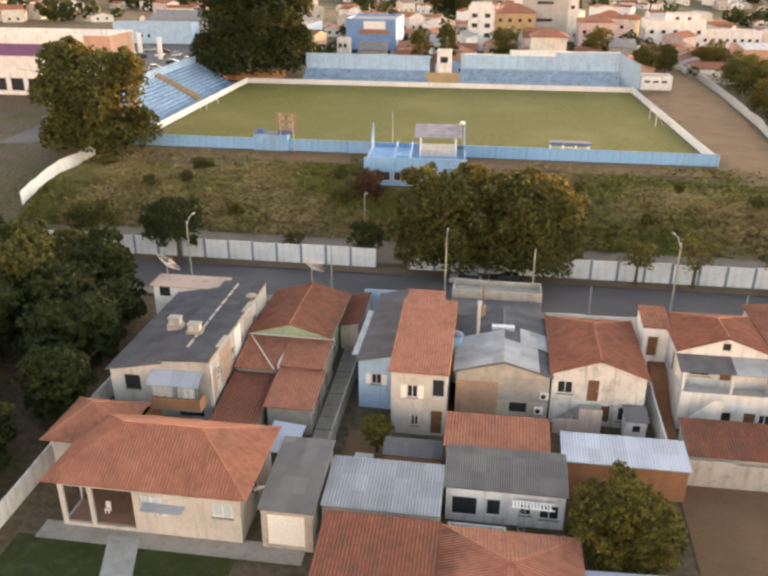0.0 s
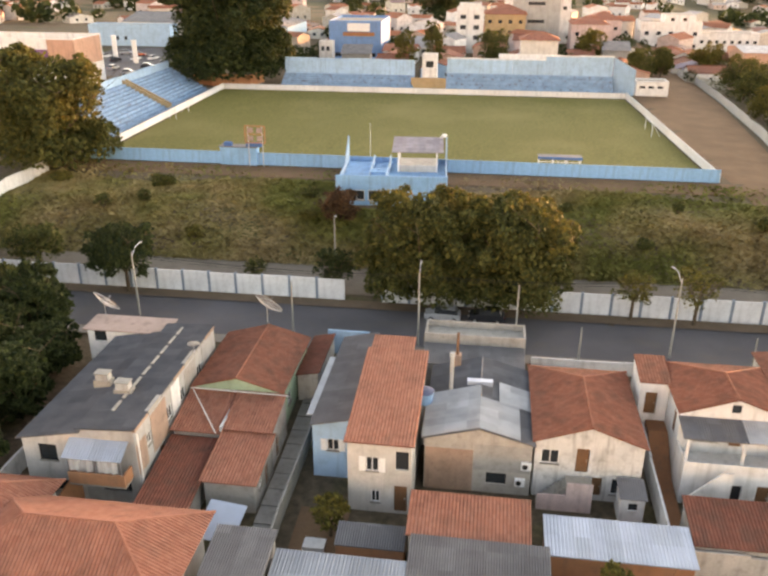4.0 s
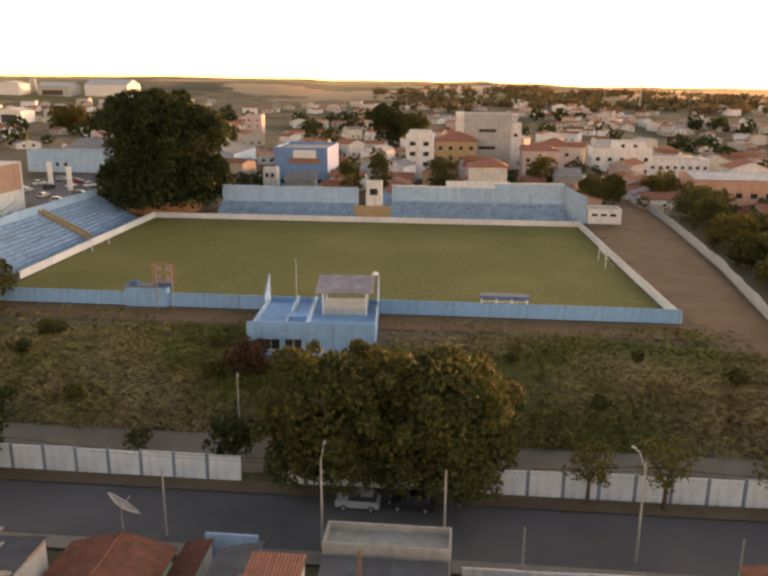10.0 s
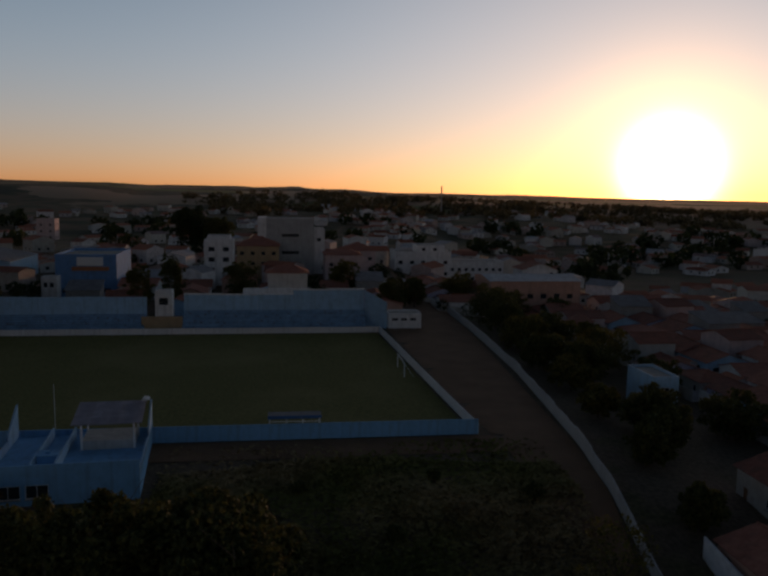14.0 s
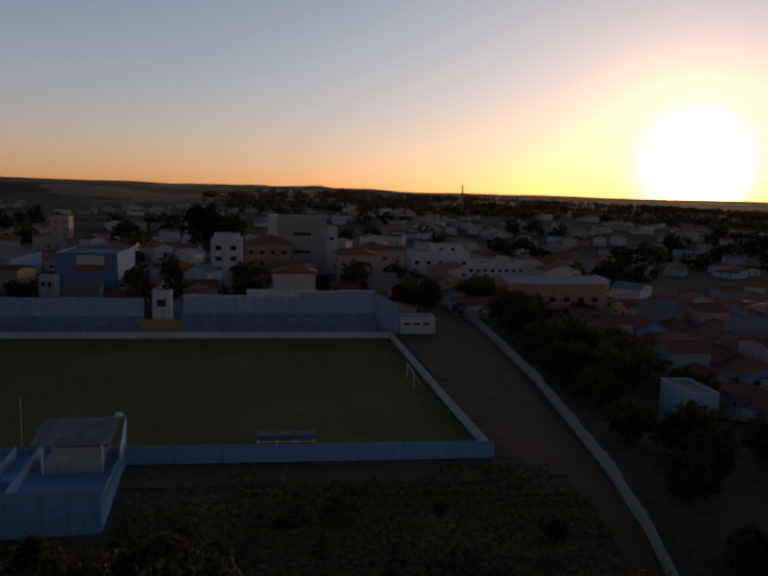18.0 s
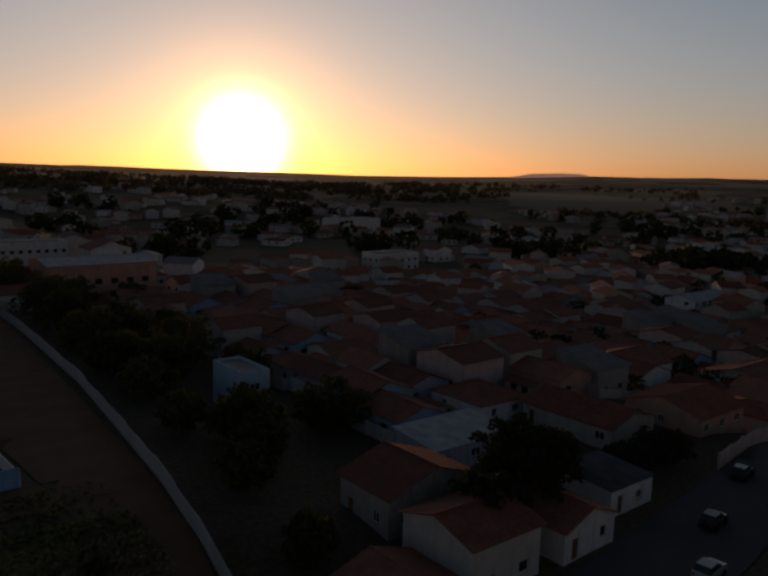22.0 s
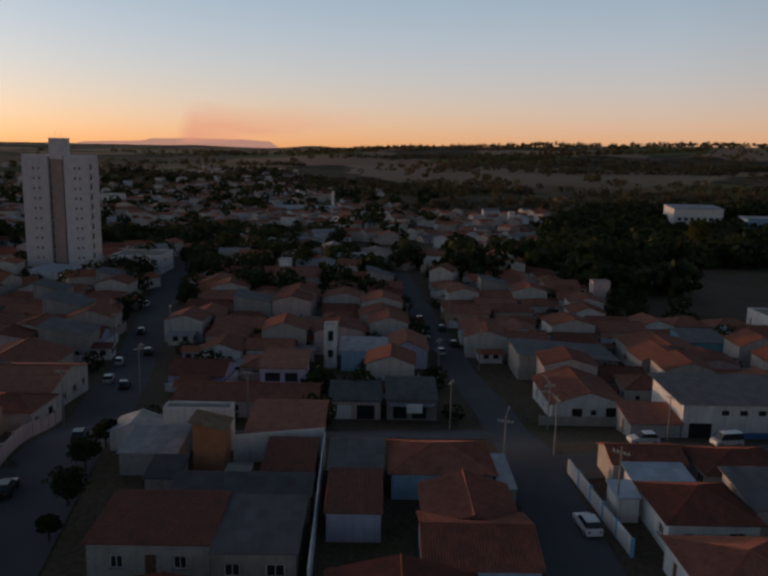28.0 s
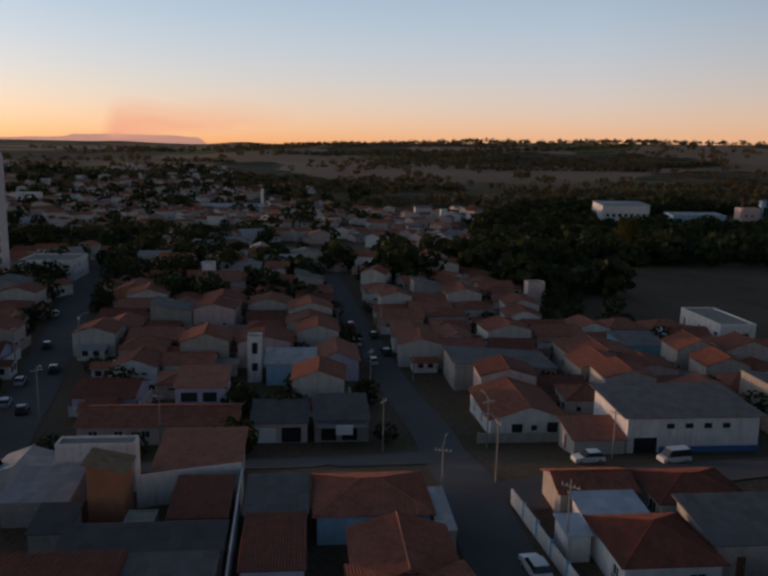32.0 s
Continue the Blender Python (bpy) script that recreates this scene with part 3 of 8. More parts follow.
# ---- trees ----
def leaf_mesh(name, lobes, count, size, rng, material):
    """Many small bent leaf clumps over the lobes (x, y, z, radius x, radius z)."""
    weights = np.array([l[3] ** 2 for l in lobes])
    pick = rng.choice(len(lobes), count, p=weights / weights.sum())
    way = rng.normal(size=(count, 3))
    way /= np.linalg.norm(way, axis=1)[:, None]
    way[:, 2] = np.where(way[:, 2] < -0.45, -way[:, 2], way[:, 2])
    L = np.array(lobes)[pick]
    reach = np.where(rng.random(count) < 0.75, rng.uniform(0.8, 1.06, count), rng.uniform(0.3, 0.8, count))[:, None]
    c = L[:, :3] + way * reach * np.stack([L[:, 3], L[:, 3], L[:, 4]], 1)
    s = size * rng.uniform(0.55, 1.35, count)[:, None]
    a = rng.normal(size=(count, 3))
    a /= np.linalg.norm(a, axis=1)[:, None]
    b = np.cross(a, way + 0.6 * rng.normal(size=(count, 3)))
    b /= np.linalg.norm(b, axis=1)[:, None] + 1e-9
    n = np.cross(a, b) * 0.35
    v = np.stack([c - a * s, c - b * s * 0.7 + n * s, c + a * s, c + b * s * 0.7 + n * s], 1).reshape(-1, 3)
    me = bpy.data.meshes.new(name)
    me.from_pydata(v.tolist(), [], [(4 * k, 4 * k + 1, 4 * k + 2, 4 * k + 3) for k in range(count)])
    me.materials.append(material)
    return me


def tree(x, y, height, width, base, leaves=1500, size=0.45, material=None, label="leafy green tree", seed=0, bare=False, z=None, name="tree", group="", skirt=0):
    rng = np.random.default_rng(seed + 7)
    z = ground(x, y) if z is None else z
    top = empty(name, pose(x, y, z), label, "tree", group)
    bm = bmesh.new()
    r = 0.018 * height + 0.09
    fork = base + 0.18 * (height - base)
    tube(bm, (0, 0, -0.8), (0.1 * r, 0, fork), r * 1.25, r * 0.75, 9)
    tips = []
    for k in range(7):
        a = 2 * math.pi * k / 7 + rng.uniform(-0.3, 0.3)
        e = (math.cos(a) * width * 0.3, math.sin(a) * width * 0.3, fork + (height - fork) * rng.uniform(0.35, 0.75))
        tube(bm, (0, 0, fork - 0.4 - 0.1 * k * r), e, r * 0.5, r * 0.14, 6)
        tips.append(e)
        for j in range(4 if bare else 2):
            f = (e[0] + rng.uniform(-1, 1) * width * 0.2, e[1] + rng.uniform(-1, 1) * width * 0.2, e[2] + rng.uniform(0.05, 0.25) * (height - fork))
            tube(bm, e, f, r * 0.14, r * 0.04, 5)
    part("trunk", bm, BARK, top)
    half = (height - base) / 2
    lobes = [(0, 0, base + half, width * 0.34, half * 0.86)]
    for k in range(15):
        a, q = rng.uniform(0, 2 * math.pi), rng.uniform(0.35, 0.8)
        zz = rng.uniform(-0.85, 0.72)
        reach = math.sqrt(max(0.1, 1 - zz * zz)) * q
        rr = width * rng.uniform(0.11, 0.2)
        lobes.append((math.cos(a) * reach * width * 0.42, math.sin(a) * reach * width * 0.42, base + half + zz * half * 0.86, rr, min(rr * 0.85, half * 0.5)))
    for k in range(26):
        a, zz = rng.uniform(0, 2 * math.pi), rng.uniform(-0.9, 0.95)
        reach = math.sqrt(max(0.12, 1 - zz * zz)) * rng.uniform(0.85, 1.06)
        rr = width * rng.uniform(0.045, 0.085)
        lobes.append((math.cos(a) * reach * width * 0.43, math.sin(a) * reach * width * 0.43, base + half + zz * half * 0.95, rr, min(rr, half * 0.3)))
    for k in range(skirt):
        a, rr = 2 * math.pi * k / skirt + rng.uniform(-0.3, 0.3), width * rng.uniform(0.12, 0.17)
        lobes.append((math.cos(a) * width * 0.29, math.sin(a) * width * 0.29, base + rr * 0.8, rr, rr))
    part("crown", leaf_mesh("crown", lobes, int(leaves * 2.1), size * 0.68, rng, material or LEAF), None, top)
    return top


# ---- cars, poles ----
def car(x, y, turn, paint_key, label, van=False, group="", z=None):
    z = ground(x, y) if z is None else z
    top = empty("car", pose(x, y, z + 0.13, 0, 0, turn), label, "car", group)
    col = plain("car_paint_" + paint_key, {"white": (0.7, 0.7, 0.7), "silver": (0.4, 0.41, 0.42), "dark": (0.03, 0.03, 0.035), "red": (0.3, 0.03, 0.02), "blue": (0.05, 0.1, 0.25)}[paint_key], 0.25)
    L, W = 2.05, 0.84
    body = [(-L, 0.25), (-L, 0.72), (-1.85, 0.9), (-1.15, 0.92), (1.0, 0.95), (1.95, 0.78), (L, 0.55), (L, 0.22)]
    bm = bmesh.new()
    rings = [[bm.verts.new((px, s * W * (0.97 if k in (0, 1, 6, 7) else 1), pz)) for k, (px, pz) in enumerate(body)] for s in (-1, 1)]
    for k in range(len(body)):
        j = (k + 1) % len(body)
        bm.faces.new((rings[0][k], rings[0][j], rings[1][j], rings[1][k]))
    bm.faces.new(rings[0][::-1])
    bm.faces.new(rings[1])
    part("body", bm, col, top)
    cabin = [(-1.75, 0.91), (-1.45, 1.42), (0.15, 1.45), (0.95, 0.94)] if not van else [(-1.95, 0.91), (-1.9, 1.75), (0.9, 1.78), (1.5, 0.94)]
    bm = bmesh.new()
    rings = [[bm.verts.new((px, s * (W - (0.05 if k in (0, 3) else 0.16)), pz)) for k, (px, pz) in enumerate(cabin)] for s in (-1, 1)]
    for k in range(3):
        bm.faces.new((rings[0][k], rings[0][k + 1], rings[1][k + 1], rings[1][k]))
    bm.faces.new(rings[0][::-1])
    bm.faces.new(rings[1])
    part("window_band", bm, GLASS, top)
    a, b = cabin[1], cabin[2]
    part("roof_panel", boxes((a[0] + 0.02, b[0] - 0.02, -W + 0.16, W - 0.16, a[1] + 0.004, b[1] + 0.05)), col, top)
    for px in (-1.3, 1.28):
        for s in (-1, 1):
            wheel = part("wheel", tubes(((px, s * W - 0.1, 0.17), (px, s * W + 0.03, 0.17), 0.31, 0.31), seg=14), RUBBER, top)
            part("rim", tubes(((px, s * W + 0.03 * s, 0.17), (px, s * W + 0.05 * s, 0.17), 0.19, 0.17), seg=10), METAL, wheel)
    for s in (-0.58, 0.58):
        part("headlight", boxes((1.96, 2.07, s - 0.16, s + 0.16, 0.55, 0.7)), SIGN_WHITE, top)
        part("tail_light", boxes((-2.07, -2.0, s - 0.13, s + 0.13, 0.6, 0.76)), plain("red_plastic", (0.4, 0.02, 0.01), 0.3), top)
    return top


def utility_pole(x, y, h, label="grey concrete utility pole", lamp=0, turn=0.0, arms=True, group=""):
    z = ground(x, y)
    top = empty("street_lamp" if lamp else "utility_pole", pose(x, y, z, 0, 0, turn), label, "street lamp" if lamp else "pole", group)
    part("pole", tubes(((0, 0, -0.5), (0, 0, h), 0.13, 0.075), seg=8), CONCRETE, top)
    if arms:
        part("crossarm", boxes((-0.9, 0.9, -0.06, 0.06, h - 0.75, h - 0.63)), CONCRETE, top)
        for s in (-0.8, -0.35, 0.35, 0.8):
            part("insulator", tubes(((s, 0, h - 0.63), (s, 0, h - 0.43), 0.05, 0.04), seg=6), SIGN_WHITE, top)
    if lamp:
        part("arm", tubes(((0, 0, h - 0.6), (0, 0.9, h + 0.35), 0.04, 0.035), ((0, 0.9, h + 0.35), (0, 1.7, h + 0.45), 0.035, 0.035), seg=6), METAL, top)
        part("lamp_head", boxes((-0.1, 0.1, 1.6, 2.05, h + 0.38, h + 0.5)), paint("grey"), top)
    return top


def wall_run(name, label, pts, h, panel, pillar, step, thick=0.16, group="", cap=None, ragged=0.0, seed=1):
    """A boundary wall on the land: panels between pillars, each a piece of its own."""
    top = empty(name, pose(0, 0, 0), label, "wall", group, "structure")
    rng = random.Random(seed)
    for (ax, ay), (bx, by) in zip(pts, pts[1:]):
        length = math.dist((ax, ay), (bx, by))
        n = max(1, round(length / step))
        ang = math.degrees(math.atan2(by - ay, bx - ax))
        for k in range(n):
            px, py = ax + (bx - ax) * k / n, ay + (by - ay) * k / n
            qx, qy = ax + (bx - ax) * (k + 1) / n, ay + (by - ay) * (k + 1) / n
            za, zb = ground(px, py), ground(qx, qy)
            w = length / n
            hh = h - rng.random() * ragged
            bm = bmesh.new()
            v = [(0.0, za - 0.5), (w, zb - 0.5), (w, zb + hh), (0.0, za + hh)]
            f = [[bm.verts.new((u, s * thick / 2, zz)) for u, zz in v] for s in (-1, 1)]
            bm.faces.new(f[0])
            bm.faces.new(f[1][::-1])
            for i in range(4):
                j = (i + 1) % 4
                bm.faces.new((f[0][i], f[1][i], f[1][j], f[0][j]))
            ob = part("panel", bm, panel, top)
            ob.matrix_basis = pose(px, py, 0, 0, 0, ang)
            if cap:
                bm = bmesh.new()
                v = [(-0.01, za + hh), (w + 0.01, zb + hh), (w + 0.01, zb + hh + 0.1), (-0.01, za + hh + 0.1)]
                f = [[bm.verts.new((u, s * (thick / 2 + 0.06), zz)) for u, zz in v] for s in (-1, 1)]
                bm.faces.new(f[0])
                bm.faces.new(f[1][::-1])
                for i in range(4):
                    j = (i + 1) % 4
                    bm.faces.new((f[0][i], f[1][i], f[1][j], f[0][j]))
                ob = part("coping", bm, cap, top)
                ob.matrix_basis = pose(px, py, 0, 0, 0, ang)
            if pillar:
                ob = part("pillar", boxes((-0.16, 0.16, -thick / 2 - 0.07, thick / 2 + 0.07, za - 0.5, za + h + 0.08)), pillar, top)
                ob.matrix_basis = pose(px, py, 0, 0, 0, ang)
    return top


# ---- streets ----
def road(name, label, pts, width, material, lift=0.1):
    bm = bmesh.new()
    strip(bm, pts, width, lift)
    return single(name, bm, material, pose(0, 0, 0), label, "road", kind="structure")


MAIN = [(-260, 69.2, 9), (-90, 69.2, 9), (60, 69.6, 10.5), (82, 72, 11), (125, 77.8, 9.5), (180, 88, 8.5), (255, 102, 8.5), (330, 116, 8)]
EASTSTREET = [(60, 19, 7.5), (110, 19.5, 7), (140, 18.5, 6.5), (182, 21.5, 6.5), (230, 25.5, 6.5), (300, 30, 6)]
CROSS = [(131, 18, 9), (129, 40, 7), (127, 76, 7)]
BACKROAD = [(112, 16, 8), (120, -14, 9), (128, -50, 8)]
road("road", "grey asphalt street with worn dusty edges", MAIN, 9, ASPHALT, 0.10)
road("road", "narrow grey asphalt street running downhill", EASTSTREET, 7, ASPHALT, 0.11)
road("road", "short asphalt cross street", CROSS, 7, ASPHALT, 0.12)
road("road", "asphalt side street past the blue shop", BACKROAD, 8, ASPHALT, 0.13)
DIRT = surface("bare_red_earth", (0.20, 0.115, 0.07), 0.95, 0.35, 0.25, 6, 0.6, stain=0.2)
PAVE = surface("grey_pavement", (0.22, 0.19, 0.165), 0.95, 0.3, 0.5, 8, 0.3)
road("pavement", "brown earth verge with a kerb along the stadium wall", [(-95, 74.0), (60, 74.2)], 2.2, surface("brown_verge", (0.17, 0.115, 0.08), 0.95, 0.35, 0.4, 8, 0.4), 0.22)
road("pavement", "raised grey pavement with a kerb before the houses", [(-75, 63.4), (24, 63.4)], 1.8, PAVE, 0.22)
road("dirt_track", "bare earth track beside the stadium", [(37.5, 84, 4), (37.8, 100, 8), (38.0, 130, 12.5), (39, 190, 19.5), (42, 214, 15), (46, 232, 8), (50, 300, 7)], 6, DIRT, 0.09)
road("dirt_track", "bare brown earth strip below the pitch wall", [(-76, 111.5), (33, 111.5)], 6, DIRT, 0.09)
road("dirt_track", "bare earth yard behind the street wall", [(-68, 80.5), (38, 80.5)], 7, surface("concrete_yard", (0.20, 0.165, 0.135), 0.95, 0.35, 0.3, 7, 0.4), 0.09)

# ---- stadium ----
def pitch_material():
    m, n, l, b = nodes_of("mown_grass", 0.95)
    fine, broad = noise_node(n, l, 2.2, 8), noise_node(n, l, 0.06, 6)
    base = ramp_node(n, l, fine, [(0.3, (0.095, 0.092, 0.027)), (0.7, (0.175, 0.156, 0.05))])
    dry = ramp_node(n, l, broad, [(0.45, (0, 0, 0)), (0.7, (0.5,) * 3)])
    put(l, mix_node(n, l, dry, base, (0.22, 0.18, 0.075)), b.inputs["Base Color"])
    bump_node(n, l, b, fine, 0.5, 0.06)
    return m


def lawn(name, label, corners, material, lift, cells=30):
    a, b, c, d = map(Vector, corners)
    bm = bmesh.new()
    g = [[bm.verts.new((*(p := a.lerp(b, i / cells).lerp(d.lerp(c, i / cells), j / cells)).xy, ground(p.x, p.y) + lift)) for i in range(cells + 1)] for j in range(cells + 1)]
    for j in range(cells):
        for i in range(cells):
            bm.faces.new((g[j][i], g[j][i + 1], g[j + 1][i + 1], g[j + 1][i]))
    return single(name, bm, material, pose(0, 0, 0), label, "ground", kind="structure")


lawn("pitch", "mown green football pitch with dry patches", [(-73.5, 117, 0), (30.2, 117, 0), (26.4, 185.5, 0), (-73.5, 185.5, 0)], pitch_material(), 0.1)
BLUE, PALE, WHITE = paint("blue"), paint("pale_blue"), paint("white")
wall_run("front_wall", "low light-blue wall along the pitch", [(-75, 115.5), (31, 115.5)], 2.1, BLUE, None, 5.3)
wall_run("side_wall", "low whitewashed wall along the pitch side", [(31, 115.5), (27, 187)], 1.5, WHITE, None, 5.1)
wall_run("back_wall", "low whitewashed wall before the terraces", [(-74, 186.5), (27, 187)], 1.3, WHITE, None, 5.1)
wall_run("side_wall", "low whitewashed wall before the side terrace", [(-74.5, 128), (-74, 186.5)], 1.4, WHITE, None, 5.1)
wall_run("street_wall", "whitewashed panel wall with blue-grey pillars, stained along its foot", [(-96, 75.3), (-21.5, 75.2)], 2.9, WHITEWASH, surface("pillar_grey_blue", (0.22, 0.28, 0.34)), 3.35, ragged=0.12)
wall_run("street_wall", "whitewashed panel wall with blue-grey pillars under the trees", [(-17, 75.2), (40, 76)], 2.8, WHITEWASH, surface("pillar_grey_blue", (0.22, 0.28, 0.34)), 3.35, ragged=0.12)
wall_run("street_wall", "low stained front wall before the houses", [(0.2, 61.6), (8.6, 61.8), (9.4, 61.8), (19.4, 62.0)], 1.5, WHITE, None, 4.5, ragged=0.1)
wall_run("boundary_wall", "rough greyish wall along the earth track", [(40, 76), (41.3, 94), (43, 108), (45.5, 131), (47.5, 150), (49.5, 192), (50, 224)], 2.0, paint("grey"), None, 4.0, ragged=0.3)
wall_run("boundary_wall", "stepped whitewashed wall by the meadow", [(-80, 88), (-77, 107)], 2.2, WHITE, None, 3.2, ragged=0.2)


def terrace(name, label, a, b, rows, tread, riser, side, back, material, z=None):
    """Concrete terrace steps from a to b, rising to the given side, with a wall at the back."""
    length, ang = math.dist(a, b), math.degrees(math.atan2(b[1] - a[1], b[0] - a[0]))
    z = ground(*a) if z is None else z
    top = empty(name, pose(a[0], a[1], z, 0, 0, ang), label, "grandstand")
    for k in range(rows):
        y0, y1 = sorted((side * k * tread, side * (k + 1) * tread))
        part("step", boxes((0, length, y0, y1, -1.0, (k + 1) * riser)), material, top)
    y0, y1 = sorted((side * rows * tread, side * (rows * tread + 0.3)))
    n = max(1, round(length / 9))
    for k in range(n):
        u0, u1 = length * k / n, length * (k + 1) / n - 0.03
        high = rows * riser + (back[1] if isinstance(back, tuple) and (u0 + u1) / 2 > back[2] else back[0] if isinstance(back, tuple) else back) - 0.1 * (k % 2)
        panel = part("back_panel", boxes((u0, u1, y0, y1, -1.0, high)), paint("pale_blue"), top)
        if isinstance(back, tuple):
            part("coping", boxes((u0, u1, y0 - 0.12, y1 + 0.12, high + 0.003, high + 0.28)), paint("white"), panel)
    return top


STEP = surface("worn_blue_concrete", (0.20, 0.36, 0.52), 0.9, 0.4, 0.5, 8, 0.4, stain=0.85, dirt=(0.14, 0.12, 0.12))
terrace("grandstand", "long worn pale-blue concrete terrace with a high wall behind", (-60, 190.5), (-25.4, 190.5), 7, 0.85, 0.42, 1, 4.0, STEP)
terrace("grandstand", "long worn pale-blue concrete terrace with a stepped high wall", (-17, 190.5), (24.5, 190.5), 9, 0.57, 0.43, 1, (3.6, 4.7, 27), STEP)
terrace("grandstand", "blue stained concrete side terrace above the corner", (-77.5, 131), (-77.5, 186), 11, 0.95, 0.5, 1, 1.8, STEP)


def clubhouse():
    z = 4.7
    top = empty("clubhouse", pose(-27, 98.3, z, 0, 0, 4), "light-blue flat-roofed clubhouse with a roof terrace and shelter", "building")
    TAKEN.append((-28, -9, 97, 117))
    W, D, H, F = 16.2, 16.8, 4.5, 2.3
    bm = bmesh.new()
    holes = [(1.8, 4.2, 0.8, 2.3), (4.7, 7.0, 0.8, 2.3)]
    wall_face(bm, (0, 0), (W, 0), -1.5, H, holes, (0, 1))
    wall_face(bm, (W, 0.2), (W, D), -1.5, F + 1.0, [], (-1, 0))
    wall_face(bm, (W, D), (0, D), -1.5, F, [], (0, -1))
    wall_face(bm, (0, D), (0, 0.2), -1.5, F + 1.0, [], (1, 0))
    quad(bm, (0, 0.2, F), (W, 0.2, F), (W, D, F), (0, D, F))
    quad(bm, (W, 0.2, F), (0, 0.2, F), (0, 0.2, H), (W, 0.2, H))
    quad(bm, (0, 0, H), (W, 0, H), (W, 0.2, H), (0, 0.2, H))
    part("wall", bm, BLUE, top)
    for u0, u1, a, b in holes:
        opening(top, "window", (0, 0), (1, 0), (0, 1), u0, u1, a, b)
    for b in ((0, 0.2, 0.2, D, F, F + 1.0), (W - 0.2, W, 0.2, D, F, F + 1.0), (4.4, 4.6, 3, D - 1, F, F + 1.3), (7.0, 7.2, 3, D - 1, F, F + 1.3)):
        part("parapet", boxes(b), PALE, top)
    part("water_tank", boxes((4.75, 6.85, 5.2, 7.0, F, F + 1.3), (4.65, 6.95, 5.1, 7.1, F + 1.303, F + 1.42), (5.5, 6.1, 5.8, 6.4, F + 1.423, F + 1.65)), BLUE, top, "square blue-painted water tank")
    for px in (8.6, 14.6):
        for py in (10.5, 15.2):
            part("post", boxes((px - 0.12, px + 0.12, py - 0.12, py + 0.12, F, F + 3.4)), SIGN_WHITE, top)
    bm = bmesh.new()
    uvs = bm.loops.layers.uv.new("UVMap")
    slope(bm, uvs, (7.6, 9.6, F + 3.4), (15.6, 9.6, F + 3.4), (15.6, 16.2, F + 4.3), (7.6, 16.2, F + 4.3), pitch=0.2)
    part("shelter_roof", bm, sheet_material("purple_grey_sheet", (0.30, 0.27, 0.31)), top, "grey-purple corrugated shelter roof")
    part("stand", boxes((8.6, 14.6, 10.5, 15.2, F, F + 1.1)), paint("cream"), top)
    for px, turn in ((15.1, 20), (15.4, -30)):
        part("loudspeaker", tubes(((px, 15.6, F + 4.4), (px + 0.5, 15.0, F + 4.9), 0.1, 0.3), seg=10), SIGN_WHITE, top)
    for x0 in (0.0, W - 0.2):
        bm = bmesh.new()
        for dx in (0, 0.2):
            v = [(x0 + dx, D - 5, F + 1.0), (x0 + dx, D, F + 1.0), (x0 + dx, D, F + 4.2), (x0 + dx, D - 5, F + 1.5)]
            quad(bm, *(v if dx else v[::-1]))
        quad(bm, (x0, D - 5, F + 1.5), (x0 + 0.2, D - 5, F + 1.5), (x0 + 0.2, D, F + 4.2), (x0, D, F + 4.2))
        part("stair_wall", bm, PALE, top)


clubhouse()


def dugout(x, w, label):
    z = ground(x, 116)
    top = empty("dugout", pose(x, 115.2, z), label, "dugout", "dugouts by the pitch")
    part("back_wall", boxes((-w / 2, w / 2, -0.35, -0.15, 0, 3.0)), BLUE, top)
    for s in (-w / 2, w / 2 - 0.15):
        part("side_wall", boxes((s, s + 0.15, -0.15, 1.4, 0, 2.8)), BLUE, top)
    part("roof", boxes((-w / 2 - 0.2, w / 2 + 0.2, -0.5, 1.8, 3.0, 3.12)), FIBRE, top)
    part("bench", boxes((-w / 2 + 0.2, w / 2 - 0.2, 0.2, 0.6, 0, 0.45)), CONCRETE, top)


dugout(-47, 6.3, "light-blue concrete dugout with a flat sheet roof")


def players_shelter(x, w):
    top = empty("players_shelter", pose(x, 116.3, ground(x, 116)), "open players' shelter with white posts and a thin grey roof", "shelter", "dugouts by the pitch")
    for k in range(4):
        for y in (-0.3, 1.1):
            part("post", tubes(((-w / 2 + w * k / 3, y, -0.2), (-w / 2 + w * k / 3, y, 3.0), 0.06, 0.06), seg=6), SIGN_WHITE, top)
    part("roof", boxes((-w / 2 - 0.2, w / 2 + 0.2, -0.6, 1.4, 3.0, 3.09)), FIBRE, top)
    part("fascia", boxes((-w / 2 - 0.2, w / 2 + 0.2, -0.68, -0.603, 2.7, 3.12)), paint("deep_blue"), top)
    part("bench", boxes((-w / 2 + 0.2, w / 2 - 0.2, 0.5, 0.9, -0.2, 0.45)), CONCRETE, top)
    part("back_rail", boxes((-w / 2, w / 2, -0.34, -0.26, 2.2, 2.28)), SIGN_WHITE, top)


players_shelter(6.2, 6.6)


def goal(x, y, way, label):
    top = empty("goal", pose(x, y, ground(x, y) + 0.1, 0, 0, way), label, "goal", "goals on the pitch")
    for s in (-3.66, 3.66):
        part("post", tubes(((0, s, 0), (0, s, 2.5), 0.07, 0.07)), SIGN_WHITE, top)
        part("stay", tubes(((0, s, 2.45), (1.6, s, 0), 0.03, 0.03), seg=6), SIGN_WHITE, top)
    part("crossbar", tubes(((0, -3.66, 2.5), (0, 3.66, 2.5), 0.07, 0.07)), SIGN_WHITE, top)


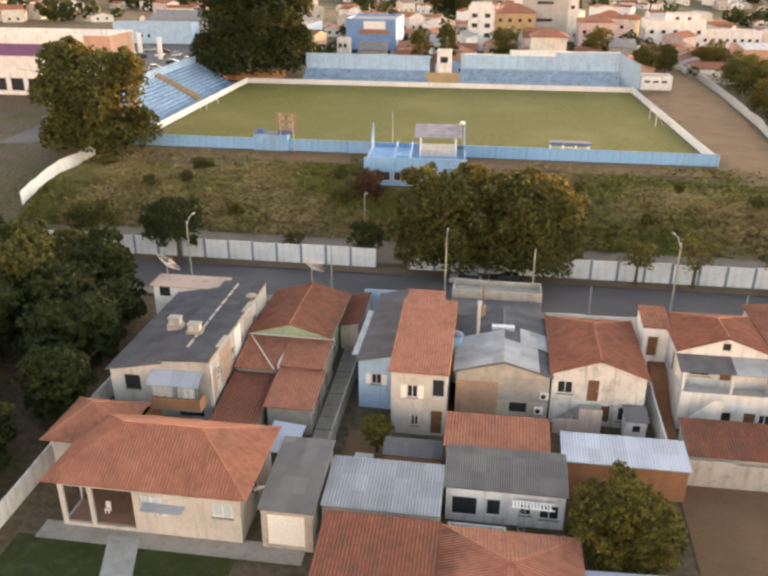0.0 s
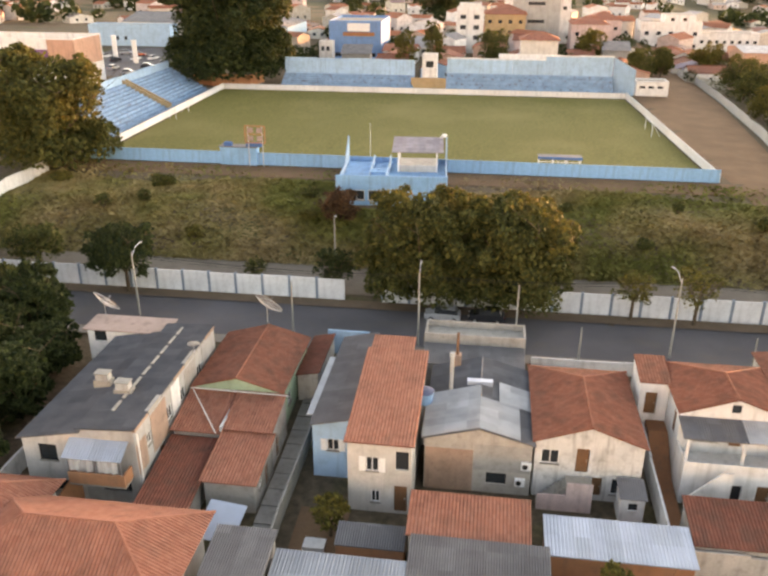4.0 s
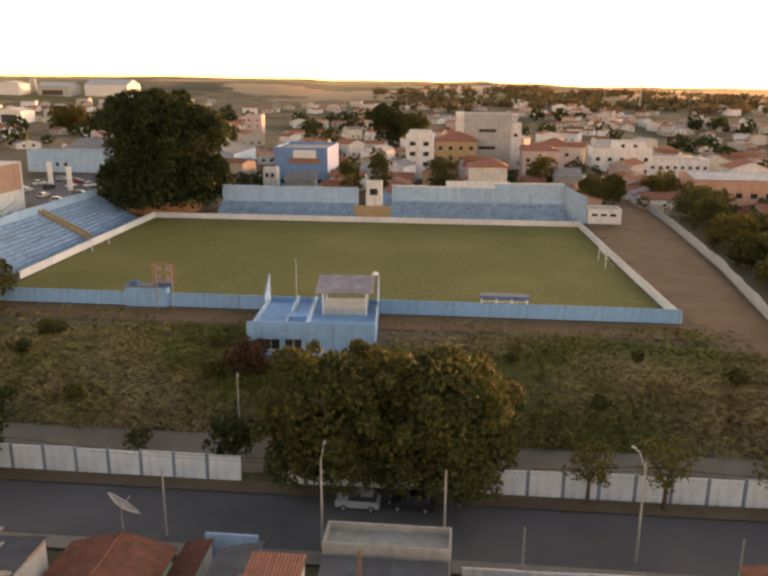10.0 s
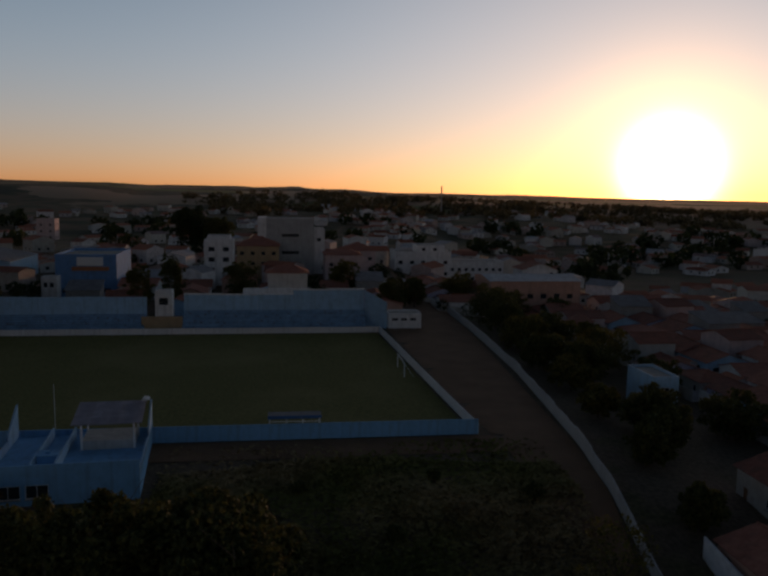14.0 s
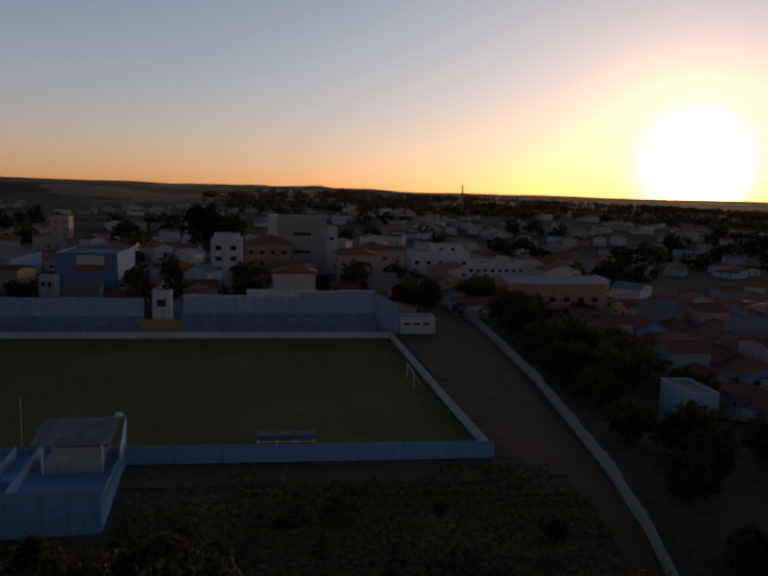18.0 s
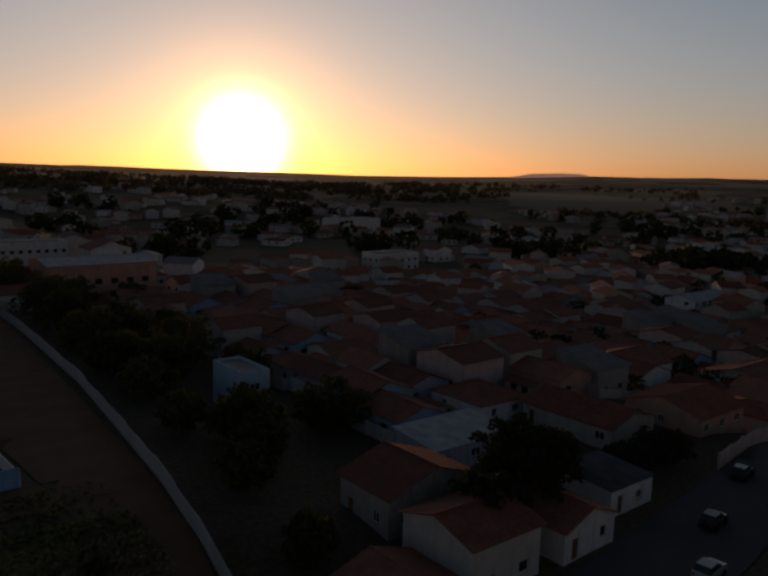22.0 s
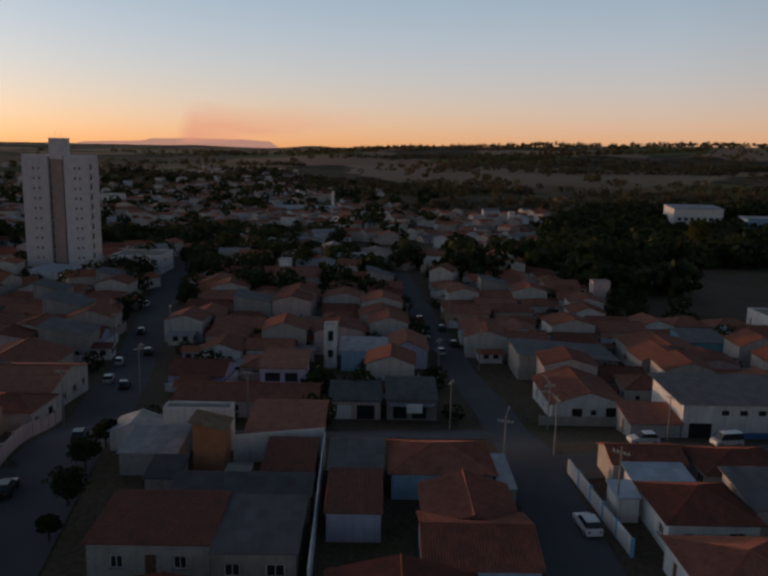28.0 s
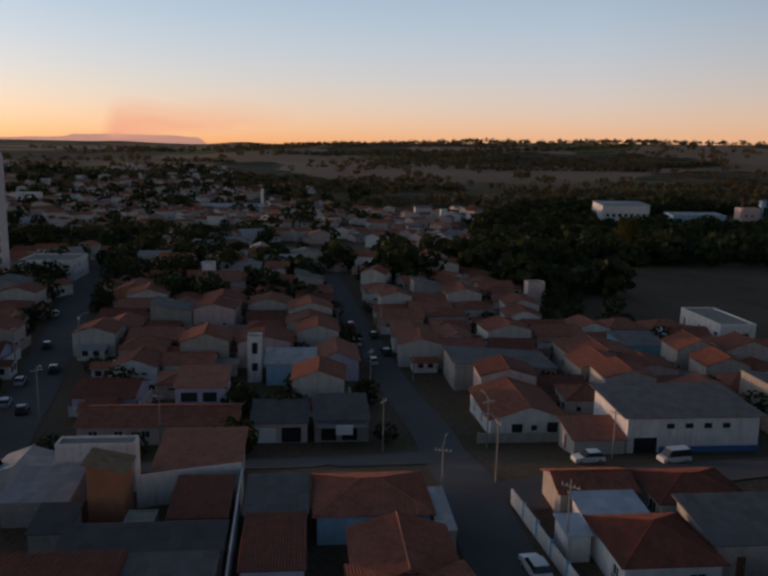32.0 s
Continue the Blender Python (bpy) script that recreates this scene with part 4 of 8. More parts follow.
goal(26.0, 150, 0, "white goal at the track end")
goal(-71.5, 152, 180, "white goal at the side terrace end")
house("hut", "small white changing hut with slit windows", 29.8, 37.5, 191, 197, 3.2, "flat", "white", rise=0.4, holes=[("S", 0.8, 1.9, 1.4, 0.6, "dark"), ("S", 2.9, 1.9, 1.4, 0.6, "dark"), ("S", 5.1, 1.9, 1.4, 0.6, "dark")], category="hut")
house("gatehouse", "white gate turret above a yellow gate wall", -23.4, -19.6, 195, 198.5, 8.0, "flat", "white", rise=0.5, holes=[("S", 0.9, 5.2, 2.0, 1.6, "dark")], category="tower")
single("gate_wall", boxes((-26, -17, 192.2, 192.6, 5.5, 9.2)), paint("ochre"), pose(0, 0, 0), "yellow-ochre gate wall between the terraces", "wall")
wall_run("planter_wall", "rounded orange planter wall round a large tree", [(-86, 198), (-81.5, 192.2), (-78.2, 190.3), (-67.8, 190.2), (-66.8, 199)], 3.0, paint("orange"), None, 12, 0.4)


def gangway():
    top = empty("gangway", pose(-77.6, 160, ground(-77.5, 131)), "ochre concrete stair with low side walls up the side terrace", "stairs")
    for k in range(18):
        part("step", boxes((-0.58 * (k + 1), -0.58 * k, -0.7, 0.7, 0.2, 0.62 + 0.29 * k)), paint("ochre"), top)
    for y in (-0.9, 0.7):
        bm = bmesh.new()
        a, b = [[bm.verts.new(v) for v in ((0, yy, 0.3), (-10.4, yy, 5.5), (-10.4, yy, 6.5), (0, yy, 1.3))] for yy in (y, y + 0.2)]
        bm.faces.new(a[::-1])
        bm.faces.new(b)
        for i in range(4):
            bm.faces.new((a[i], a[(i + 1) % 4], b[(i + 1) % 4], b[i]))
        part("side_wall", bm, paint("ochre"), top)


gangway()


def scoreboard():
    top = empty("scoreboard", pose(-43.6, 114.0, ground(-43.6, 114)), "faded red-framed scoreboard on two posts by the dugout", "sign")
    for x in (-1.2, 1.2):
        part("post", tubes(((x, 0, -0.5), (x, 0, 6.8), 0.08, 0.08)), METAL, top)
    pink = surface("faded_pink_board", (0.36, 0.26, 0.24))
    for x in (-1.55, 0.05):
        for z in (4.25, 5.6):
            part("panel", boxes((x + 0.25, x + 1.25, -0.16, -0.1, z + 0.2, z + 1.0)), pink, top)
    for b in ((-1.7, 1.7, -0.1, 0, 4.05, 4.2), (-1.7, 1.7, -0.1, 0, 5.47, 5.58), (-1.7, 1.7, -0.1, 0, 6.82, 6.97), (-1.75, -1.6, -0.12, 0, 4.2, 6.82), (1.6, 1.75, -0.12, 0, 4.2, 6.82)):
        part("frame", boxes(b), paint("brick"), top)


scoreboard()
single("flag_pole", tubes(((0, 0, -0.3), (0, 0, 6.3), 0.045, 0.03)), SIGN_WHITE, pose(-25.6, 122.1, ground(-25.6, 122)), "plain white flag pole at the pitch edge", "pole")
for k, (x, w) in enumerate(((-49.5, 1.3), (-45.6, 2.6))):
    single("folded_tarpaulin", boxes((x, x + w, 115.0, 115.9, 0, 0.5), (x + 0.1, x + w - 0.1, 115.1, 115.8, 0.5, 0.68)), paint("deep_blue"), pose(0, 0, ground(-47, 116) + 3.125), "folded blue tarpaulin on the dugout roof", "tarpaulin")

# ---- trees of the stadium and the street ----
tree(-76, 199, 31, 40, 0.2, 20000, 0.8, LEAF_DARK, "huge dark spreading tree behind an orange planter", 1, skirt=11)
tree(-77.5, 111, 19, 24, 0.3, 13000, 0.55, LEAF, "tall broad green tree at the meadow corner", 2, skirt=10)
tree(-12.3, 76.2, 14.2, 16.5, 1.2, 11000, 0.4, LEAF, "broad dense street tree with golden top leaves over the wall", 3, skirt=9)
tree(-1.6, 76.2, 14.0, 17, 1.2, 11000, 0.4, LEAF, "broad dense street tree with a ragged golden top", 4, skirt=9)
tree(-7.0, 78.6, 13.6, 15, 1.2, 8000, 0.4, LEAF, "dense tree grown into its neighbours behind the wall", 5, skirt=7)
tree(-48.5, 74.0, 9.2, 10, 1.8, 3200, 0.36, LEAF_DARK, "dark rounded street tree behind the wall", 6)
tree(-23.0, 77.4, 5.6, 6, 1.9, 900, 0.28, LEAF_DARK, "small clipped tree by the gate", 7)
tree(-63, 79, 6.5, 9, 1.6, 1100, 0.34, LEAF, "low grey-green tree behind the wall", 8)
tree(-34, 80, 3.2, 3.4, 0.5, 260, 0.25, LEAF, "young shrub behind the wall", 9)
for k, (x, y, h) in enumerate(((18.9, 74.2, 7), (12, 74.6, 6), (29.5, 74.4, 7.5), (35, 80, 9))):
    tree(x, y, h, h * 0.9, 2.2, 420, 0.26, LEAF_GOLD, "thin half-bare street tree", 20 + k, bare=True)
for k, (x, y, h, w) in enumerate(((-52, 60, 9, 9), (-58, 54, 11, 11), (-64, 46, 10, 12), (-70, 56, 11, 12), (-50, 46, 8, 9), (-56, 37, 8, 9), (-66, 34, 10, 12), (-76, 42, 11, 13), (-48, 55, 6, 7), (-60, 26, 8, 10), (-70, 22, 9, 11), (-80, 60, 11, 12), (-52, 52, 9, 10), (-57, 61, 8, 9), (-46, 38, 7, 8), (-49, 30, 7, 8), (-53, 22, 8, 9), (-64, 64, 8, 10), (-72, 65, 9, 10), (-62, 40, 10, 11), (-47, 48, 8, 8), (-55, 31, 9, 10), (-84, 50, 11, 13), (-78, 30, 10, 12), (-50, 14, 7, 9), (-46, 22, 6, 6), (-59, 47, 9, 10))):
    tree(x, y, h, w, 0.2, 3000, 0.44, LEAF if k % 4 == 1 else LEAF_DARK, "dense green tree in the grove beside the houses", 40 + k, group="grove trees")
tree(4.4, 27.8, 6.4, 9.4, 0.4, 6500, 0.27, LEAF_GOLD, "dense golden-green yard tree", 60, skirt=8)
tree(13.5, 22, 4.5, 4.5, 0.6, 700, 0.22, LEAF_GOLD, "yellowing shrub at the yard corner", 61)
tree(-15.4, 36.6, 3.8, 3.2, 1.0, 800, 0.2, LEAF_GOLD, "small clipped garden tree", 62)
tree(17.5, 30, 5, 2.2, 0.8, 260, 0.2, LEAF_GOLD, "thin young tree in the yard", 63)

car(-9.4, 71.9, 178, "silver", "small silver car parked in the shade by the wall", group="cars parked on the street")
car(-4.4, 72.2, 178, "dark", "small dark car parked in the shade by the wall", group="cars parked on the street")
utility_pole(-11.6, 65.0, 8.6, lamp=1, turn=0, arms=False)
utility_pole(14.6, 65.8, 9.2, lamp=1, turn=20, arms=False)
utility_pole(-44.3, 67.8, 8.0, lamp=1, turn=-10, arms=False)
utility_pole(-25.4, 65.4, 6.6, arms=False, label="plain white post at the kerb")
utility_pole(-1.3, 66.5, 7.2, arms=False, label="plain white post at the kerb")
utility_pole(5.1, 63.5, 4.2, arms=False, label="short grey gate post")
utility_pole(22, 63.5, 4.2, arms=False, label="short grey gate post")
utility_pole(-24.9, 86.5, 5.5, lamp=1, turn=200, arms=False)

# ---- the near houses ----
house("house", "cream bungalow with a hipped orange clay-tile roof and open porch", -38.4, -23.9, 24.9, 33, 4.4, "hip", "cream", TILE, 2.5, 0.8, ribs=0.26,
      holes=[("S", 0.4, 0.1, 2.0, 3.5, "open"), ("S", 2.75, 0.1, 3.25, 3.5, "open"), ("W", 5.4, 0.1, 2.3, 3.5, "open"), ("S", 6.6, 2.0, 1.7, 1.3, "sky_pane"), ("S", 12.3, 2.0, 1.6, 1.3, "sky_pane"), ("E", 3, 1.6, 1.5, 1.3, "window")])
def porch():
    z = ground(-31.15, 28.95)
    top = empty("porch", pose(-38.4, 24.9, z), "open tiled porch with inner walls under the bungalow roof", "porch")
    part("floor", boxes((0.25, 6.2, 0.25, 4.6, 0.02, 0.16)), surface("red_floor_tile", (0.30, 0.17, 0.13)), top)
    part("back_wall", boxes((0.25, 6.2, 4.6, 4.8, 0, 4.3)), paint("cream"), top)
    part("side_wall", boxes((6.05, 6.2, 0.25, 4.6, 0.16, 4.3)), paint("cream"), top)
    part("door", boxes((3.6, 4.6, 4.52, 4.6, 0.16, 2.3)), WOOD, top)
    part("window", boxes((1.0, 2.4, 4.54, 4.6, 1.2, 2.3)), GLASS, top)
    part("bench", boxes((2.8, 3.2, 1.2, 1.6, 0.5, 0.56), (2.8, 3.2, 1.55, 1.6, 0.56, 1.1), (2.82, 2.88, 1.22, 1.28, 0.16, 0.5), (3.12, 3.18, 1.22, 1.28, 0.16, 0.5), (2.82, 2.88, 1.52, 1.58, 0.16, 0.5), (3.12, 3.18, 1.52, 1.58, 0.16, 0.5)), SIGN_WHITE, top, "white plastic chair")


porch()
house("house", "tile-roofed back wing of the bungalow", -41.6, -36.2, 29.8, 35.2, 4.0, "hip", "cream", TILE, 1.8, 0.6, ribs=0.26, holes=[])
house("garage", "beige garage with a white door and grey sheet roof", -22.3, -18.4, 24.8, 32.4, 3.4, "shed_y", "beige", FIBRE, 0.9, 0.2, ribs=0.18, holes=[("S", 0.4, 0.05, 2.9, 2.9, "shutter_door")], category="garage")
house("house", "lower half of a two-storey house under dark sheets", -40.2, -35.42, 38, 54.6, 5.3, "shed_x", "cream", FIBRE_DARK, 0.9, 0.3, ribs=0.18,
      holes=[("S", 1.3, 3.3, 1.5, 1.5, "grid"), ("S", 0.6, 0.5, 0.8, 1.0, "window"), ("S", 2.1, 0.5, 1.9, 1.0, "grid")])
flats = house("house", "two-storey house with dark sheet roof and bare brick patches", -35.4, -30.8, 38, 56, 6.4, "shed_x", "grey", FIBRE_DARK, 0.25, 0.12, ribs=0.18,
              holes=[("S", 1.4, 0.8, 2.4, 1.2, "dark"), ("S", 1.2, 3.6, 1.4, 2.0, "dark"), ("E", 6, 3.6, 1.0, 1.2, "window"), ("E", 9, 3.6, 1.0, 1.2, "window"), ("E", 4, 0.3, 0.9, 2.1, "door"), ("E", 2, 3.9, 0.8, 1.0, "window"), ("E", 13, 3.6, 1.2, 1.2, "window")])
for y0, y1, z0, z1, key in ((-8.9, -7.2, 2.5, 5.2, "brick"), (-6.1, -3.1, 2.6, 6.1, "brick"), (-1.9, -0.1, 1.0, 6.2, "white"), (1.1, 3.8, 0.4, 6.0, "concrete"), (5.4, 8.9, 0.2, 6.2, "grey")):
    part("wall_patch", boxes((2.3, 2.33, y0, y1, z0, z1)), PINK_RENDER if key == "brick" else paint(key), flats, "patch of bare pinkish render" if key == "brick" else "patch of bare %s wall" % key)
for k in range(7):
    part("parapet", boxes((2.1, 2.45, -9 + 2.55 * k, -6.55 + 2.55 * k, 6.5, 6.74 + 0.1 * math.sin(k * 2.1))), PINK_RENDER if k % 3 == 0 else paint("concrete"), flats, "ragged brick roof edge")
part("downpipe", tubes(((2.42, -8.7, -0.5), (2.42, -8.7, 6.2), 0.07, 0.07), seg=6), SIGN_WHITE, flats)
def mortar_line():
    top = empty("roof_joint", pose(-33.6, 40.4, ground(-33.1, 47) + 6.4 + 0.1 + 0.17), "broken line of pale mortar along the dark sheet roof", "roof")
    for k in range(8):
        part("strip", boxes((-0.12, 0.12, 1.9 * k, 1.9 * k + 1.5, -0.02, 0.06)), CONCRETE, top)


mortar_line()
house("house", "old tile-roofed house with a green plaster gable", -30, -22.2, 48.6, 58.5, 4.0, "gable_y", "green", TILE_OLD, 1.1, 0.4, ribs=0.26, holes=[("S", 3.4, 2.6, 0.7, 0.8, "dark"), ("E", 2, 1.2, 1.2, 1.2, "window"), ("E", 6, 0.1, 0.9, 2.1, "door")])
house("house", "lean-to with an orange clay-tile roof", -30.2, -26.2, 43.6, 48.4, 3.2, "shed_y", "concrete", TILE, 0.9, 0.25, ribs=0.26, holes=[("S", 0.6, 0.3, 2.4, 1.7, "grid")])
house("house", "upper tile roof between the green house and the wing", -25.9, -21.8, 43.7, 48.4, 3.5, "shed_y", "beige", TILE, 0.7, 0.15, ribs=0.26, holes=[("E", 1.2, 0.1, 0.8, 2.0, "door")])
house("house", "narrow plastered wing with an orange clay-tile roof", -25.7, -21.7, 38.2, 43.5, 2.7, "shed_y", "concrete", TILE, 0.7, 0.3, ribs=0.26, holes=[("E", 1.2, 1.2, 0.9, 0.9, "window"), ("E", 3, 0.1, 0.8, 2.0, "door")])
house("shed", "low shed with a dark weathered clay-tile roof", -30.2, -26.2, 35.8, 43.2, 1.9, "shed_y", "concrete", TILE_DARK, 0.9, 0.2, ribs=0.26, holes=[], category="shed")
house("house", "narrow pale-blue house with a grey sheet roof", -18.2, -15.1, 43.4, 58.5, 4.6, "shed_x", "pale_blue", FIBRE, 0.7, 0.2, ribs=0.18, holes=[("S", 1.2, 2.2, 1.0, 1.1, "shutter")])
house("house", "tall narrow beige house with an orange clay-tile roof", -14.6, -9.7, 39.7, 51.4, 6.3, "shed_y", "cream", TILE, 1.5, 0.25, ribs=0.26,
      holes=[("S", 1.4, 3.7, 1.0, 1.3, "shutter"), ("S", 3.7, 4.0, 1.0, 1.7, "dark"), ("S", 1.8, 0.8, 0.7, 1.1, "window"), ("S", 3.6, 0.1, 1.0, 2.4, "door")])
house("house", "low rear wing with an orange clay-tile roof", -14.6, -11.0, 51.7, 54.8, 6.6, "shed_y", "cream", TILE, 0.2, 0.15, ribs=0.26, holes=[])
patched = house("house", "unplastered house with a patched grey and pale sheet roof", -9.0, -0.5, 43.2, 54.4, 4.6, "gable_y", "beige", FIBRE, 1.2, 0.25, ribs=0.18,
      holes=[("S", 5.0, 0.6, 1.6, 1.1, "dark"), ("E", 2, 1.2, 1.2, 1.2, "window")])
part("wall_patch", boxes((-4.2, -0.35, -5.64, -5.605, -0.3, 3.7)), surface("pink_render", (0.46, 0.29, 0.22), 0.9, 0.3, 0.6, 9, 0.4, streak=0.4), patched, "bare pinkish render")
part("wall_patch", boxes((-0.3, 4.2, -5.63, -5.605, 1.9, 4.3)), paint("concrete"), patched, "grey cement patch")
house("house", "concrete block front building with a parapet by the street", -10.4, -0.7, 58.4, 61.4, 4.5, "flat", "concrete", rise=0.7, holes=[("N", 2, 0.1, 1, 2.1, "door"), ("N", 5, 1, 1.5, 1.2, "window")])
house("house", "block-walled rear room behind the front building", -10.2, -0.9, 54.9, 58.0, 4.0, "shed_y", "concrete", FIBRE, 0.4, 0.1, ribs=0.18, holes=[])
house("shed", "brown tile-roofed lean-to beside the green house", -22.0, -20.0, 53.6, 61.4, 2.4, "shed_x", "beige", TILE_DARK, 0.4, 0.15, ribs=0.26, category="shed", holes=[])
house("house", "stained white gabled house with a red clay-tile roof", -0.3, 8.0, 43.4, 55.0, 5.0, "gable_hip", "white", TILE_OLD, 1.5, 0.25, ribs=0.26, wall_material=STAINED,
      holes=[("S", 0.5, 2.9, 1.4, 1.3, "window"), ("S", 3.2, 2.3, 1.0, 2.2, "door"), ("S", 4.6, 0.2, 0.8, 1.7, "door"), ("S", 6.1, 0.4, 1.5, 1.5, "window")])
white_house = house("house", "white two-storey house with a hipped clay-tile roof and outside stair", 11.2, 19.4, 47.0, 55.0, 6.2, "gable_hip", "white", TILE_OLD, 1.5, 0.3, ribs=0.26,
      holes=[("S", 1.3, 3.6, 1.8, 1.2, "window"), ("S", 4.0, 3.3, 1.0, 2.0, "door"), ("S", 6.2, 3.6, 2.2, 1.2, "window"), ("W", 6, 3.3, 0.9, 2.0, "door"), ("S", 2.4, 0.1, 1.0, 2.1, "door"), ("S", 5.0, 0.1, 0.9, 2.1, "door"), ("S", 6.8, 0.8, 1.6, 1.3, "window"), ("W", 3, 4, 0.7, 0.9, "window")])
part("attic_window", boxes((-0.35, 0.35, -4.03, -4.004, 6.45, 7.15)), GLASS, white_house)
house("house", "white side wing with a tile roof and brown door", 8.75, 11.15, 51.2, 55.0, 6.0, "shed_y", "white", TILE_OLD, 0.5, 0.12, ribs=0.26, holes=[("S", 0.5, 3.0, 1.0, 2.1, "door")])
house("house", "beige house with a flat clay-tile roof beside the street", 19.8, 31, 46, 57.6, 6.2, "shed_x", "beige", TILE_OLD, 1.0, 0.3, ribs=0.26)
house("house", "tile-roofed house at the far end of the row", 32.5, 42, 46, 58, 4.8, "gable_y", "cream", TILE, 1.8, 0.4, ribs=0.26)
house("shed", "plastered shed with an orange clay-tile roof", -9.3, -1.0, 34.2, 37.6, 3.2, "shed_y", "beige", TILE, 0.8, 0.2, ribs=0.26, holes=[], category="shed")
house("shed", "brick outbuilding under pale metal sheets", 0.3, 10.0, 33.9, 37.2, 2.9, "shed_y", "brick", ZINC, 0.35, 0.2, ribs=0.25, holes=[], category="shed")
house("house", "low white row house with a grey sheet roof", -8.9, 0.2, 29.6, 33.7, 3.0, "shed_y", "white", FIBRE, 0.7, 0.2, ribs=0.18,
      holes=[("S", 0.5, 0.4, 1.9, 1.7, "dark"), ("S", 3.2, 0.6, 1.0, 1.5, "dark"), ("S", 5.7, 0.9, 0.9, 1.0, "window"), ("S", 7.2, 0.7, 1.5, 1.3, "window")])
house("carport", "carport under corrugated blue-grey sheets", -18.0, -9.2, 26.2, 31.6, 3.0, "shed_y", "concrete", BLUE_SHEET, 0.5, 0.1, ribs=0.25, holes=[("S", 0.4, 0.1, 4.5, 2.6, "dark"), ("S", 5.5, 0.1, 2.8, 2.6, "dark")], category="carport")
house("house", "low house with an old brown clay-tile roof", -17.0, -9.2, 16.5, 24.2, 3.0, "shed_y", "beige", TILE_DARK, 1.4, 0.3, ribs=0.26)
house("house", "low house with a hipped orange clay-tile roof", -8.6, 0.6, 16.5, 25.6, 3.0, "hip", "white", TILE, 1.6, 0.4, ribs=0.26)
house("shed", "lean-to under white metal sheets", 1.2, 7.8, 18.5, 23.0, 2.6, "shed_x", "white", ZINC, 0.3, 0.2, ribs=0.25, holes=[], category="shed")
house("outhouse", "small white outhouse with a dark sheet roof", 6.2, 8.0, 41.0, 42.9, 2.3, "shed_y", "white", FIBRE, 0.3, 0.15, holes=[("S", 0.6, 1.2, 0.7, 0.7, "dark")], category="shed")
house("shed", "brick shed with a corrugated grey roof", -14.4, -9.6, 33.6, 35.4, 2.2, "shed_y", "brick", FIBRE, 0.4, 0.1, ribs=0.18, holes=[], category="shed")
house("shed", "tile-roofed store at the yard end", 10.6, 22, 36.4, 40.5, 2.6, "shed_y", "beige", TILE_DARK, 0.7, 0.2, ribs=0.26, holes=[], category="shed")
def back_steps():
    z = ground(4, 43)
    top = empty("back_steps", pose(2.6, 43.35, z), "plastered landing wall and steps behind the white house", "stairs")
    part("landing", boxes((-0.4, 1.6, -1.5, 0, -1, 2.25)), CONCRETE, top)
    for k in range(8):
        part("step", boxes((-0.4 - 0.27 * (k + 1), -0.4 - 0.27 * k, -1.3, -0.1, -1, 2.0 - 0.25 * k)), CONCRETE, top)
    part("parapet", boxes((-0.4, 1.6, -1.62, -1.503, -1, 2.7)), paint("pink"), top)
    part("lean_to_wall", boxes((-2.6, -0.403, -1.62, -1.503, -1, 1.5)), paint("pink"), top)


back_steps()
wall_run("yard_wall", "stained plaster yard wall", [(9.3, 34), (9.35, 50.8)], 2.4, WHITE, None, 4, ragged=0.3)
wall_run("yard_wall", "grey plaster passage wall with moss", [(-19.6, 25), (-19.4, 57)], 1.8, CONCRETE, None, 4, ragged=0.2)
wall_run("yard_wall", "white garden wall beside the grove", [(-43.5, 18), (-42.6, 44)], 2.0, WHITE, None, 4, ragged=0.1)
wall_run("yard_wall", "rough brown yard wall", [(10.2, 36), (30, 36.2)], 2.6, paint("beige"), None, 4, ragged=0.3)


def passage_steps():
    top = empty("passage_steps", pose(0, 0, 0), "worn concrete steps down the passage between the houses", "stairs")
    for k in range(22):
        y = 34 + k
        part("step", boxes((-21.5, -19.7, y, y + 1.0, ground(-20.5, y) - 0.5, ground(-20.5, y) + 0.18 + 0.05 * (k % 2))), CONCRETE, top)


passage_steps()


# ---- what stands on and beside the near houses ----
def water_box(x, y, z, label):
    top = empty("roof_tank", pose(x, y, z), label, "water tank", "roof tanks")
    part("plinth", boxes((-0.75, 0.75, -0.45, 0.45, -1.3, 0.12)), CONCRETE, top)
    part("tank", boxes((-0.55, 0.55, -0.38, 0.38, 0.123, 0.75)), paint("grey"), top)
    part("cover", boxes((-0.64, 0.64, -0.46, 0.46, 0.753, 0.83)), CONCRETE, top)


